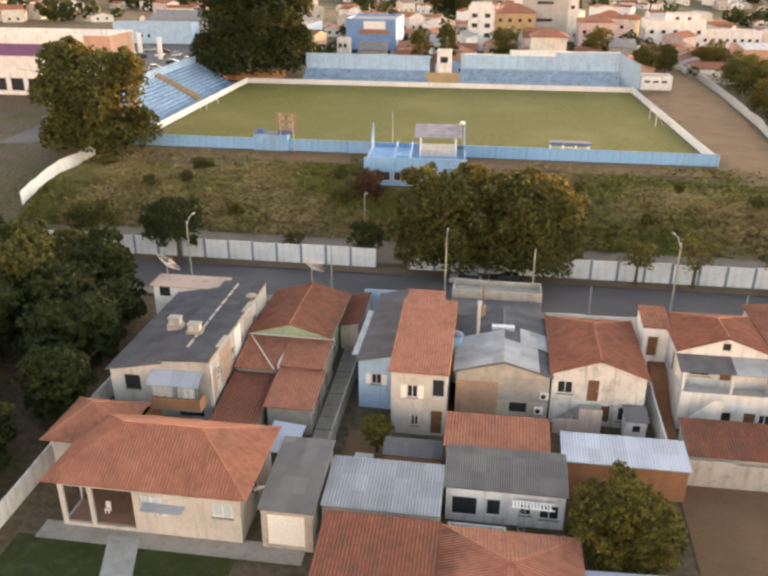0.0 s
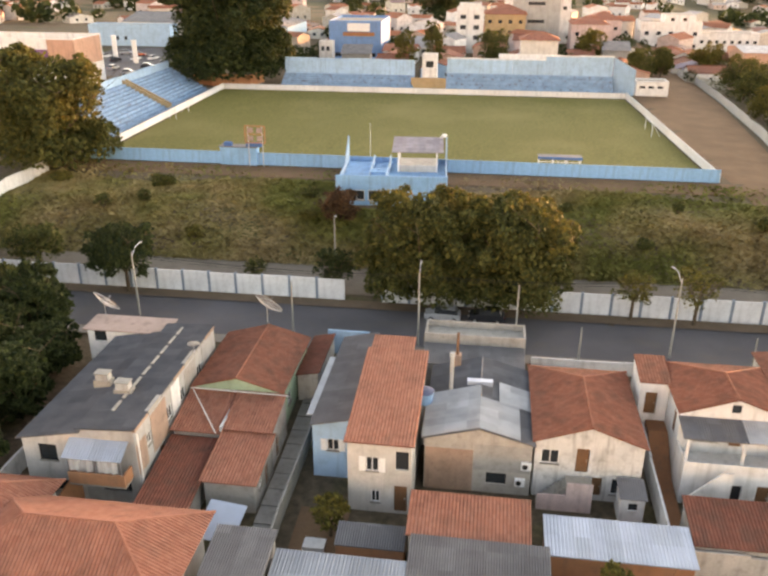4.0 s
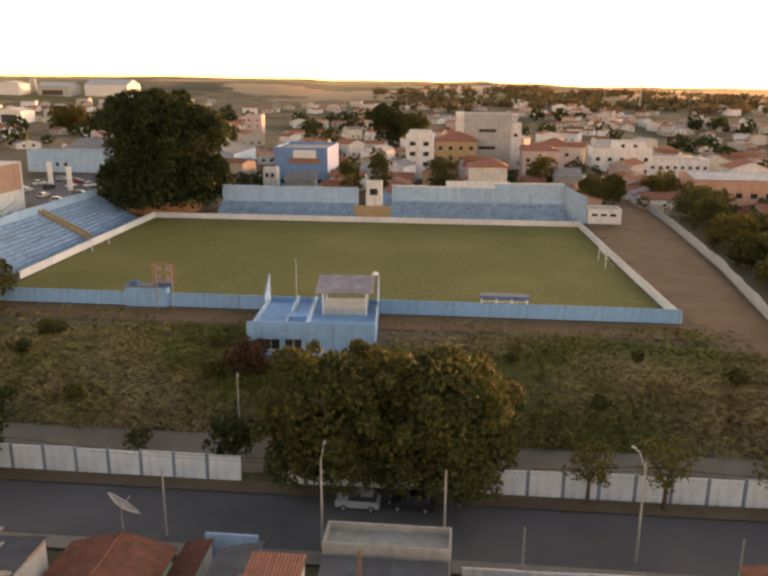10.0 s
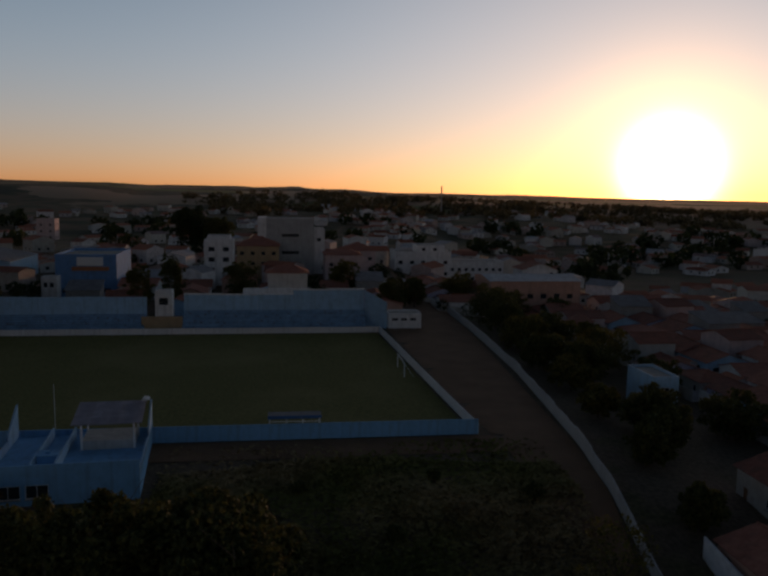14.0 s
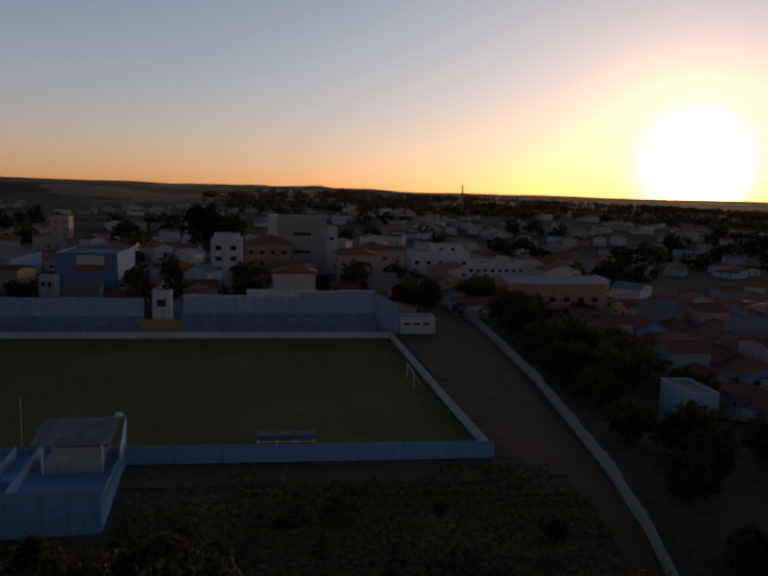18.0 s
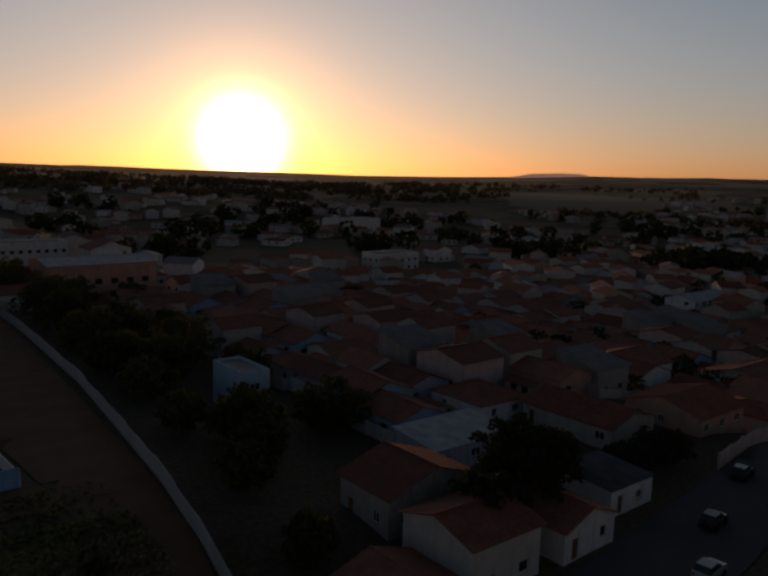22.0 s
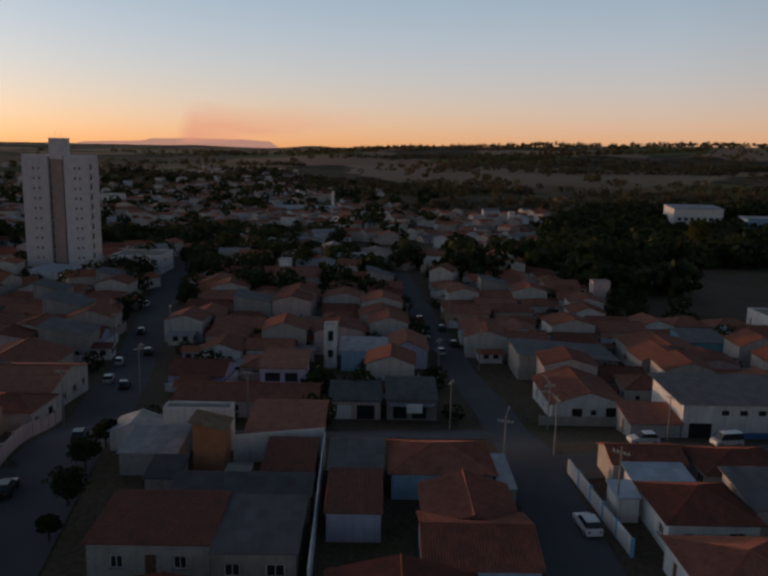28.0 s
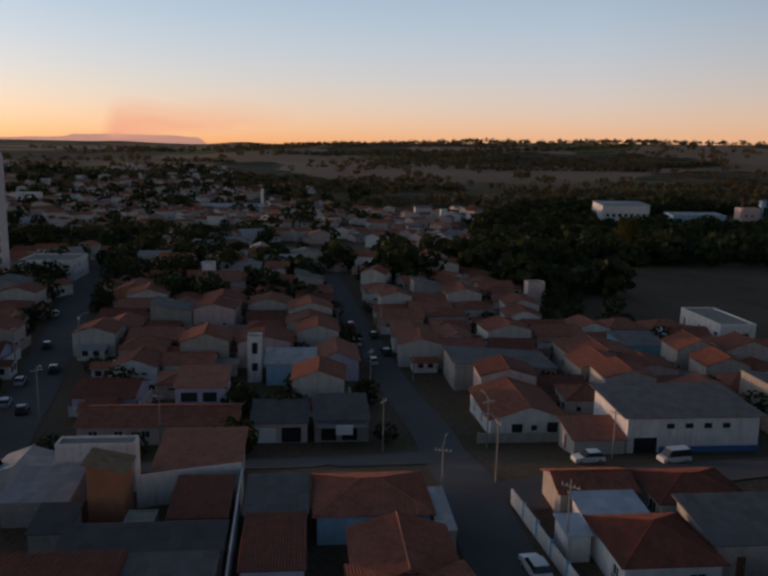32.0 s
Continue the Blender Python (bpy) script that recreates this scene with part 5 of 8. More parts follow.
def dish(x, y, z, r, turn, label, mesh=False):
    top = empty("satellite_dish", pose(x, y, z, 0, 0, turn), label, "satellite dish", "satellite dishes")
    part("mast", tubes(((0, 0, -0.6), (0, 0, r * 0.8), 0.05, 0.05), seg=6), METAL, top)
    if mesh:
        def bowl(q, a):
            return (r * q * math.cos(a), r * q * math.sin(a), 0.28 * r * q * q)

        bm = bmesh.new()
        for j in range(24):
            a = 2 * math.pi * j / 24
            for k in range(4):
                tube(bm, bowl(k / 4, a), bowl((k + 1) / 4, a), 0.012, 0.012, 4)
            for k in range(1, 9):
                tube(bm, bowl(k / 8, a), bowl(k / 8, a + 2 * math.pi / 24), 0.012 if k < 8 else 0.03, 0.012 if k < 8 else 0.03, 4)
        ob = part("reflector", bm, METAL, top, "open wire-mesh reflector")
    else:
        bm = bmesh.new()
        rings = []
        for k in range(5):
            q = k / 4
            rings.append([bm.verts.new((r * q * math.cos(a), r * q * math.sin(a), 0.28 * r * q * q)) for a in (2 * math.pi * j / 18 for j in range(18))] if k else [bm.verts.new((0, 0, 0))])
        for j in range(18):
            bm.faces.new((rings[0][0], rings[1][j], rings[1][(j + 1) % 18]))
            for k in range(1, 4):
                bm.faces.new((rings[k][j], rings[k + 1][j], rings[k + 1][(j + 1) % 18], rings[k][(j + 1) % 18]))
        bmesh.ops.solidify(bm, geom=bm.faces[:], thickness=0.02)
        ob = part("reflector", bm, plain("dish_grey", (0.5, 0.5, 0.5), 0.6), top)
    ob.matrix_basis = pose(0, 0, r * 0.85, 52, 0, 0)
    arm = part("feed_arm", tubes(((0, 0, 0.05), (0, 0, r * 0.75), 0.03, 0.02), seg=5), METAL, top)
    arm.matrix_basis = pose(0, 0, r * 0.85, 52, 0, 0)


water_box(-36.6, 45, 5.4, "pale concrete water tank on the grey sheet roof")
water_box(-34.0, 43.4, 5.7, "small pale water tank on the grey sheet roof")
dish(-30.6, 50.4, 5.9, 0.55, 200, "small white satellite dish on the roof edge")
dish(-26.4, 59.5, 5.0, 1.5, 150, "large mesh satellite dish on the old tile roof", True)
dish(-43.2, 58.5, 4.6, 1.5, 150, "large mesh satellite dish behind the grove", True)
dish(-22.8, 26.4, 1.2, 0.5, 210, "small satellite dish at the garage eave")
house("house", "small white upper room under a flat pinkish slab roof", -43.4, -35.6, 55.0, 57.6, 5.2, "shed_y", "white", surface("pink_slab", (0.38, 0.28, 0.25)), 0.05, 0.35, holes=[("W", 1, 3, 1, 1, "window"), ("S", 0.6, 3.9, 1.3, 1.2, "dark")])


def balcony():
    z = -1.4
    top = empty("balcony", pose(-35.9, 38, z), "orange brick balcony with laundry under a metal awning", "balcony")
    part("slab", boxes((0, 4.6, -1.4, 0, 2.5, 2.65)), CONCRETE, top)
    for b in ((0, 4.6, -1.4, -1.25, 2.65, 3.7), (0, 0.15, -1.25, 0, 2.65, 3.7), (4.45, 4.6, -1.25, 0, 2.65, 3.7)):
        part("balustrade", boxes(b), paint("orange"), top, "orange brick balustrade")
    bm = bmesh.new()
    uvs = bm.loops.layers.uv.new("UVMap")
    slope(bm, uvs, (-0.2, -1.6, 5.1), (4.6, -1.6, 5.1), (4.6, 0.05, 5.9), (-0.2, 0.05, 5.9), thick=0.03, pitch=0.2)
    part("awning", bm, ZINC, top, "pale corrugated metal awning")
    for px in (0.1, 2.3, 4.4):
        part("post", tubes(((px, -1.32, 3.7), (px, -1.32, 5.1), 0.05, 0.05), seg=6), METAL, top)
    for px, w in ((0.3, 1.9), (2.6, 1.6)):
        bm = bmesh.new()
        cols = [[bm.verts.new((px + w * i / 8, -1.45 + 0.05 * math.sin(i * 1.9), zz)) for zz in (3.85 + 0.06 * (i % 3), 5.0)] for i in range(9)]
        for a, b in zip(cols, cols[1:]):
            bm.faces.new((a[0], b[0], b[1], a[1]))
        bmesh.ops.solidify(bm, geom=bm.faces[:], thickness=0.02)
        part("laundry", bm, SIGN_WHITE, top, "white bed sheet hung to dry")
    bm = bmesh.new()
    for y0 in (-3.2,):
        quad(bm, (-1.6, y0, -0.5), (0, 0, -0.5), (0, 0, 2.9), (-1.6, y0, 0.6))
        quad(bm, (0.15, 0, -0.5), (-1.45, y0, -0.5), (-1.45, y0, 0.6), (0.15, 0, 2.9))
        quad(bm, (-1.6, y0, 0.6), (0, 0, 2.9), (0.15, 0, 2.9), (-1.45, y0, 0.6))
        quad(bm, (-1.45, y0, -0.5), (-1.6, y0, -0.5), (-1.6, y0, 0.6), (-1.45, y0, 0.6))
    part("stair_wall", bm, paint("orange"), top)


balcony()


def gutters():
    top = empty("gutter", pose(0, 0, 0), "white gutter pipes round the old tile roofs", "gutter")
    z = ground(-26, 48)
    for a, b in (((-30.4, 48.3, z + 4.3), (-21.5, 48.3, z + 4.2)), ((-30.1, 48.2, z + 4.2), (-26.4, 43.2, z + 3.3)), ((-30.3, 43.3, z + 1.6), (-26.2, 43.3, z + 1.4))):
        part("pipe", tubes((a, b, 0.055, 0.055), seg=6), SIGN_WHITE, top)
    part("valley", boxes((-26.15, -25.95, 43.5, 48.2, z + 3.2, z + 3.75)), FIBRE_PALE, top)


gutters()
single("awning", boxes((-1.5, 1.5, -1.6, 1.6, -0.03, 0.03)), ZINC, pose(-23.3, 35.0, 0.35, 20, 0, -8), "pale-blue metal awning over the passage door", "awning")
single("gate_wall", boxes((-20.8, -16.4, 62.2, 62.4, -0.3, 2.7)), paint("pale_blue"), pose(0, 0, 0), "pale-blue street gate wall between the houses", "wall")
single("roof_strip", boxes((-19.3, -18.3, 46, 56, 2.9, 3.0)), FIBRE_PALE, pose(0, 0, 0), "narrow pale sheets over the passage edge", "roof")


def patched_sheets():
    top = empty("loose_sheets", pose(-4.75, 48.8, -0.95), "pale new roof sheets patched over the grey roof", "roof sheets")
    X, Y, h, k, t = 4.25, 5.6, 4.6, 1.2, 0.2
    for s, y0, y1 in ((-1, -5.85, 0.6), (1, -5.85, -1.2), (1, -1.2, 2.0)):
        a, b = (0.0, 1.0) if y0 < -2 else (0.35, 0.95)
        if s == 1 and y0 < -2:
            b = 0.72
        bm = bmesh.new()
        uvs = bm.loops.layers.uv.new("UVMap")
        e = lambda f, y: (s * (X + 0.25) * f, y, h - 0.07 + t + (k + 0.07) * (1 - f))
        pts = (e(b, y0), e(b, y1), e(a, y1), e(a, y0))
        slope(bm, uvs, *(pts if s == 1 else (pts[1], pts[0], pts[3], pts[2])), thick=0.02, pitch=0.18)
        part("sheet", bm, FIBRE_PALE, top)
    part("flashing", boxes((-1.2, 1.0, 0.9, 1.5, h + 1.1, h + 1.5)), ZINC, top)


patched_sheets()


def flue():
    top = empty("flue", pose(-7.3, 49.5, 3.6), "tall grey asbestos flue with a cowl", "chimney")
    part("pipe", tubes(((0, 0, -0.5), (0, 0, 4.0), 0.16, 0.16), seg=12), paint("grey"), top)
    part("cowl", tubes(((0, 0, 4.0), (0, 0, 4.3), 0.26, 0.22), seg=12), paint("grey"), top)
    top = empty("chimney", pose(-7.0, 53.9, 4.2), "rusty chimney pipe on a brick foot", "chimney")
    part("foot", boxes((-0.35, 0.35, -0.35, 0.35, -0.6, 1.2)), PINK_RENDER, top)
    part("pipe", tubes(((0, 0, 1.2), (0, 0, 3.4), 0.13, 0.12), seg=8), plain("rusty_steel", (0.22, 0.11, 0.07), 0.8), top)
    top = empty("water_tank", pose(-9.5, 48.0, 3.4), "round blue plastic water tank on a stand", "water tank")
    part("stand", boxes((-0.7, 0.7, -0.7, 0.7, -3.5, 0.4)), paint("beige"), top)
    part("tank", tubes(((0, 0, 0.4), (0, 0, 1.5), 0.72, 0.85), seg=18), plain("blue_plastic", (0.16, 0.32, 0.5), 0.4), top)
    part("lid", tubes(((0, 0, 1.5), (0, 0, 1.72), 0.88, 0.3), seg=18), plain("navy_plastic", (0.05, 0.08, 0.16), 0.5), top)


flue()


def air_conditioner(x, y, z, label):
    top = empty("air_conditioner", pose(x, y, z), label, "air conditioner", "air conditioners")
    part("case", boxes((-0.4, 0.4, -0.32, 0, 0, 0.6)), SIGN_WHITE, top)
    part("grille", tubes(((-0.1, -0.32, 0.3), (-0.1, -0.34, 0.3), 0.24, 0.22), seg=14), RUBBER, top)
    part("bracket", boxes((-0.35, 0.35, -0.34, 0, -0.06, -0.003)), METAL, top)


air_conditioner(-1.3, 43.2, -0.2, "white air conditioner on the unplastered wall")
air_conditioner(-0.9, 43.2, 1.4, "white air conditioner high on the wall")
air_conditioner(-30.0, 24.9, -0.2, "white air conditioner under the bungalow awning")
single("awning", boxes((-31.4, -28.2, 23.9, 24.88, 0.55, 0.62)), ZINC, pose(0, 0, 0), "small grey window awning on the bungalow", "awning")


def white_house_front():
    z = -1.25
    top = empty("house_annex", pose(11.2, 44.0, z), "white ground-floor annex with balcony and outside stair", "house")
    W, D = 8.3, 2.95
    bm = bmesh.new()
    holes = [(3.6, 4.6, 0.05, 2.1), (5.7, 6.7, 0.05, 2.2), (7.0, 8.1, 0.9, 2.1)]
    wall_face(bm, (0, 0), (W, 0), -1.2, 3.0, holes, (0, 1))
    wall_face(bm, (W, 0), (W, D), -1.2, 3.0, [], (-1, 0))
    wall_face(bm, (0, D), (0, 0), -1.2, 3.0, [], (1, 0))
    quad(bm, (0, 0, 3.0), (W, 0, 3.0), (W, D, 3.0), (0, D, 3.0))
    part("wall", bm, WHITE, top)
    for (u0, u1, a, b), kind in zip(holes, ("dark", "door", "window")):
        opening(top, kind, (0, 0), (1, 0), (0, 1), u0, u1, a, b)
    for b in ((0, W, 0, 0.15, 3.0, 3.95), (0, 0.15, 0.15, D, 3.0, 3.95), (W - 0.15, W, 0.15, D, 3.0, 3.95)):
        part("balustrade", boxes(b), WHITE, top)
    for px in (0.1, 4.3, 8.0):
        part("column", boxes((px, px + 0.22, 0.55, 0.77, 3.0, 5.72)), WHITE, top)
    for x0, x1, m in ((-0.2, 4.6, FIBRE), (4.62, 8.5, FIBRE_PALE)):
        bm = bmesh.new()
        uvs = bm.loops.layers.uv.new("UVMap")
        slope(bm, uvs, (x0, 0.5, 5.75), (x1, 0.5, 5.75), (x1, D + 0.04, 6.25), (x0, D + 0.04, 6.25), pitch=0.2)
        part("awning", bm, m, top)
    bm = bmesh.new()
    for dy in (-1.1, -0.95):
        v = [(0.2, dy, -1), (3.4, dy, -1), (3.4, dy, 3.9), (2.6, dy, 3.9), (0.2, dy, 1.3)]
        quad(bm, *(v if dy < -1 else v[::-1]))
    quad(bm, (0.2, -1.1, 1.3), (2.6, -1.1, 3.9), (2.6, -0.95, 3.9), (0.2, -0.95, 1.3))
    quad(bm, (2.6, -1.1, 3.9), (3.4, -1.1, 3.9), (3.4, -0.95, 3.9), (2.6, -0.95, 3.9))
    quad(bm, (0.2, -0.95, -1), (0.2, -1.1, -1), (0.2, -1.1, 1.3), (0.2, -0.95, 1.3))
    quad(bm, (3.4, -1.1, -1), (3.4, -0.95, -1), (3.4, -0.95, 3.9), (3.4, -1.1, 3.9))
    part("stair_wall", bm, WHITE, top)
    for k in range(13):
        part("step", boxes((0.4 + 0.23 * k, 0.4 + 0.23 * (k + 1), -0.93, -0.02, -1, 0.23 * (k + 1))), CONCRETE, top)


white_house_front()
lawn("front_lawn", "dark green clipped front lawn", [(-41.5, 12, 0), (-24, 12, 0), (-24, 23.6, 0), (-41.5, 23.6, 0)], surface("front_grass", (0.045, 0.06, 0.02), 0.95, 0.35, 0.5, 12, 0.6), 0.07, 10)
lawn("garden_path", "pale grey concrete garden path", [(-30.6, 12, 0), (-28.2, 12, 0), (-31.9, 24.2, 0), (-34.4, 24.2, 0)], paint("grey"), 0.13, 8)
lawn("patio", "pale concrete apron before the bungalow", [(-40, 23.3, 0), (-19, 23.3, 0), (-19, 25.2, 0), (-40, 25.2, 0)], CONCRETE, 0.11, 8)
def side_yard():
    bm = bmesh.new()
    a, b = [[bm.verts.new((x, y, z)) for y, z in ((41, -1.3), (46, -0.6), (49.5, 1.7), (51.15, 1.75), (51.15, -2.5), (41, -2.5))] for x in (9.55, 11.12)]
    bm.faces.new(a)
    bm.faces.new(b[::-1])
    for k in range(6):
        bm.faces.new((a[k], b[k], b[(k + 1) % 6], a[(k + 1) % 6]))
    bmesh.ops.recalc_face_normals(bm, faces=bm.faces[:])
    single("yard_floor", bm, surface("red_paving", (0.30, 0.13, 0.07)), pose(0, 0, 0), "red-brown tiled side yard rising to a door", "floor", kind="structure")


side_yard()
lawn("yard_floor", "bare earth yard with rubble", [(9.8, 12, 0), (36, 12, 0), (36, 36, 0), (9.8, 36, 0)], DIRT, 0.08, 14)
lawn("garden_bed", "brown earth garden bed", [(-18.3, 33.5, 0), (-14.4, 33.5, 0), (-14.4, 39.4, 0), (-18.3, 39.4, 0)], DIRT, 0.1, 6)
single("flower_box", boxes((-17.2, -15.6, 34.9, 36.0, -1.7, -1.2)), WHITE, pose(0, 0, 0), "low white planter in the garden bed", "planter")


def pergola():
    top = empty("pergola", pose(-3.8, 28.9, 0.7), "white slatted pergola frame and ladder on the row house", "pergola")
    for k in range(12):
        part("slat", boxes((0.25 * k, 0.25 * k + 0.1, -0.7, 0, 0, 0.08)), SIGN_WHITE, top)
    for y0 in (-0.72, -0.02):
        part("rail", boxes((-0.1, 3.1, y0, y0 + 0.08, 0.083, 0.16)), SIGN_WHITE, top)
    for px in (0.5, 0.95):
        part("stile", tubes(((px, -0.9, -2.9), (px, -0.45, 0), 0.04, 0.04), seg=6), METAL, top)
    for k in range(8):
        part("rung", tubes(((0.5, -0.9 + 0.05 * k, -2.6 + 0.33 * k), (0.95, -0.9 + 0.05 * k, -2.6 + 0.33 * k), 0.025, 0.025), seg=5), METAL, top)


pergola()
single("trough", boxes((-8.6, -4.2, 26.9, 27.1, -2.4, -1.0), (-8.6, -4.2, 27.9, 28.1, -2.4, -1.0), (-8.6, -8.4, 27.1, 27.9, -2.4, -1.0), (-4.4, -4.2, 27.1, 27.9, -2.4, -1.0), (-8.4, -4.4, 27.1, 27.9, -2.4, -1.2)), paint("white"), pose(0, 0, 0), "long white concrete trough in the yard", "trough")


def cables(a, b, count, sag, label):
    top = empty("power_lines", pose(0, 0, 0), label, "cable")
    for k in range(count):
        bm = bmesh.new()
        o = Vector((0, 0.35 * k, 0.12 * (k % 2)))
        pts = [Vector(a).lerp(Vector(b), i / 12) + o - Vector((0, 0, sag * 4 * (i / 12) * (1 - i / 12))) for i in range(13)]
        rings = [[bm.verts.new(p + Vector((0, 0.016 * math.cos(t), 0.016 * math.sin(t)))) for t in (0, 2.1, 4.2)] for p in pts]
        for u, v in zip(rings, rings[1:]):
            for i in range(3):
                bm.faces.new((u[i], u[(i + 1) % 3], v[(i + 1) % 3], v[i]))
        part("cable", bm, RUBBER, top)


cables((-44.3, 67.8, 7.4), (-11.6, 65.0, 8.0), 3, 0.5, "three thin power lines along the street")
cables((-11.6, 65.0, 8.0), (14.6, 65.8, 8.5), 3, 0.5, "three thin power lines along the street")
cables((14.6, 65.8, 8.5), (60, 66.5, 8.5), 3, 0.8, "three thin power lines along the street")


def meadow_material():
    m, n, l, b = nodes_of("meadow_blades", 0.9)
    broad, mid = noise_node(n, l, 0.045, 5), noise_node(n, l, 0.35, 5)
    geo = n.new("ShaderNodeNewGeometry")
    green = ramp_node(n, l, mid, [(0.35, (0.11, 0.115, 0.03)), (0.65, (0.19, 0.175, 0.055))])
    straw = ramp_node(n, l, mid, [(0.35, (0.24, 0.165, 0.08)), (0.65, (0.36, 0.26, 0.13))])
    base = mix_node(n, l, ramp_node(n, l, broad, [(0.42, (0, 0, 0)), (0.58, (1, 1, 1))]), green, straw)
    tone = ramp_node(n, l, geo.outputs["Random Per Island"], [(0, (0.8,) * 3), (1, (1.0,) * 3)])
    put(l, mix_node(n, l, 1.0, base, tone, "MULTIPLY"), b.inputs["Base Color"])
    return m


def meadow():
    rng = np.random.default_rng(8)
    n = 110000
    x, y = rng.uniform(-79, 38, n), rng.uniform(84, 113, n)
    thick = np.sin(x * 0.19 + 0.6 * np.sin(y * 0.27)) * np.sin(y * 0.31 + x * 0.05)
    keep = ~((x > -28.5) & (x < -9.5) & (y > 97)) & ((y < 106.5 + 1.5 * np.sin(x * 0.13)) | (rng.random(n) < 0.12)) & (rng.random(n) < 0.85 + 0.3 * thick)
    x, y, thick = x[keep], y[keep], thick[keep]
    n = len(x)
    z = np.array([ground(a, b) for a, b in zip(x, y)])
    h = rng.uniform(0.12, 0.34, n) * (1 + 0.6 * thick)
    a, w = rng.uniform(0, 6.28, n), rng.uniform(0.12, 0.32, n)
    dx, dy = np.cos(a) * w, np.sin(a) * w
    lx, ly = rng.normal(0, 0.3, n), rng.normal(0, 0.3, n)
    v = np.stack([np.stack([x - dx, y - dy, z], 1), np.stack([x + dx, y + dy, z], 1), np.stack([x + dx * 0.6 + lx, y + dy * 0.6 + ly, z + h], 1), np.stack([x - dx * 0.7 + lx, y - dy * 0.7 + ly, z + h * 0.8], 1)], 1).reshape(-1, 3)
    me = bpy.data.meshes.new("meadow_grass")
    me.from_pydata(v.tolist(), [], [(4 * k, 4 * k + 1, 4 * k + 2, 4 * k + 3) for k in range(n)])
    me.materials.append(meadow_material())
    tagged(new("meadow_grass", me), "rough green and straw meadow grass on the bank", "grass", kind="stuff")


meadow()
for k in range(26):
    rx = random.Random(300 + k)
    x, y = rx.uniform(-76, 36), rx.uniform(86, 104)
    if -29 < x < -9 and y > 95:
        continue
    tree(x, y, rx.uniform(1.2, 2.6), rx.uniform(1.8, 4.2), 0.1, 330, 0.24, LEAF if k % 3 else LEAF_GOLD, "low scrubby bush on the meadow bank", 300 + k, name="bush", group="meadow bushes")
tree(-25.5, 93.5, 4.6, 6.5, 0.2, 1600, 0.3, leaf_material("reddish_leaves", (0.05, 0.028, 0.018), (0.14, 0.075, 0.04)), "dense reddish bush below the clubhouse", 90, name="bush")


# ---- north of the stadium ----
def block(name, label, x0, x1, y0, y1, h, wall, rows, cols, win=(1.3, 1.2), **kw):
    """A taller building with regular windows on its south and east faces."""
    holes = []
    for s, length in (("S", x1 - x0), ("W", y1 - y0), ("E", y1 - y0)):
        n = cols if s == "S" else max(1, int((y1 - y0) / 4))
        for r in range(rows):
            for c in range(n):
                holes.append((s, length * (c + 0.5) / n - win[0] / 2, 1.0 + (h - 0.6) / rows * r, win[0], win[1], "dark"))
    kw.setdefault("category", "building")
    return house(name, label, x0, x1, y0, y1, h, kw.pop("roof", "flat"), wall, holes=holes, rise=kw.pop("rise", 0.8), **kw)


block("apartment_building", "narrow white four-storey building", -18.2, -9.4, 261, 271, 13.5, "white", 4, 2, win=(1.9, 1.4))
house("roof_room", "small white room on the flat roof", -17.4, -10.4, 263, 270, 1.7, "flat", "white", rise=0.2, category="building", holes=[], z=ground(-14, 266) + 13.6, sink=0.0)
block("building", "ochre three-storey building with a clay-tile roof", -9.0, 5.0, 276, 288, 11.0, "ochre", 3, 4, roof="hip", rise=2.8)
block("building", "large grey-white concrete building with ribbon windows", 0.6, 17.4, 289, 304, 18.8, "grey", 3, 1, win=(6, 1.1))
single("building_fin", boxes((-2.4, 0.55, 289, 302, 14, 27.8), (0.55, 17.0, 289.3, 289.8, 27.0, 27.8)), WHITE, pose(0, 0, 0), "white raised side wing and roof frame of the grey building", "building")
house("building", "lower white side wing of the grey building", 17.5, 21.2, 291, 303, 15.4, "flat", "white", rise=0.6, category="building", holes=[("S", 1.0, 11.5, 1.4, 1.2, "dark")])
block("shop_building", "large bright blue shop building", -57, -40.5, 240, 262, 11.0, "shop_blue", 1, 3, win=(2, 1.2))
single("sign_board", boxes((-52.5, -42.5, 239.65, 239.9, 14.4, 15.5)), paint("brick"), pose(0, 0, 0), "plain red sign board on the blue shop", "sign")
single("shop_sign", boxes((-51, -44, 239.3, 239.6, 15.8, 18.2)), SIGN_WHITE, pose(0, 0, 0), "plain white sign panel on the blue shop", "sign")
house("house", "small cream house with a hipped tile roof above the terrace", 1.8, 11.8, 212, 220, 10.6, "hip", "cream", TILE, 1.8, 0.5)
def terrace_end():
    bm = bmesh.new()
    a, b = [[bm.verts.new(v) for v in ((24.6, 195.8 - o, 4), (29.4, 191.6 - o, 4), (29.4, 191.6 - o, 12.4), (24.6, 195.8 - o, 14.7))] for o in (0, 0.35)]
    bm.faces.new(a)
    bm.faces.new(b[::-1])
    for i in range(4):
        bm.faces.new((a[i], b[i], b[(i + 1) % 4], a[(i + 1) % 4]))
    single("terrace_end_wall", bm, paint("pale_blue"), pose(0, 0, 0), "pale-blue slanting wall closing the terrace end", "wall")


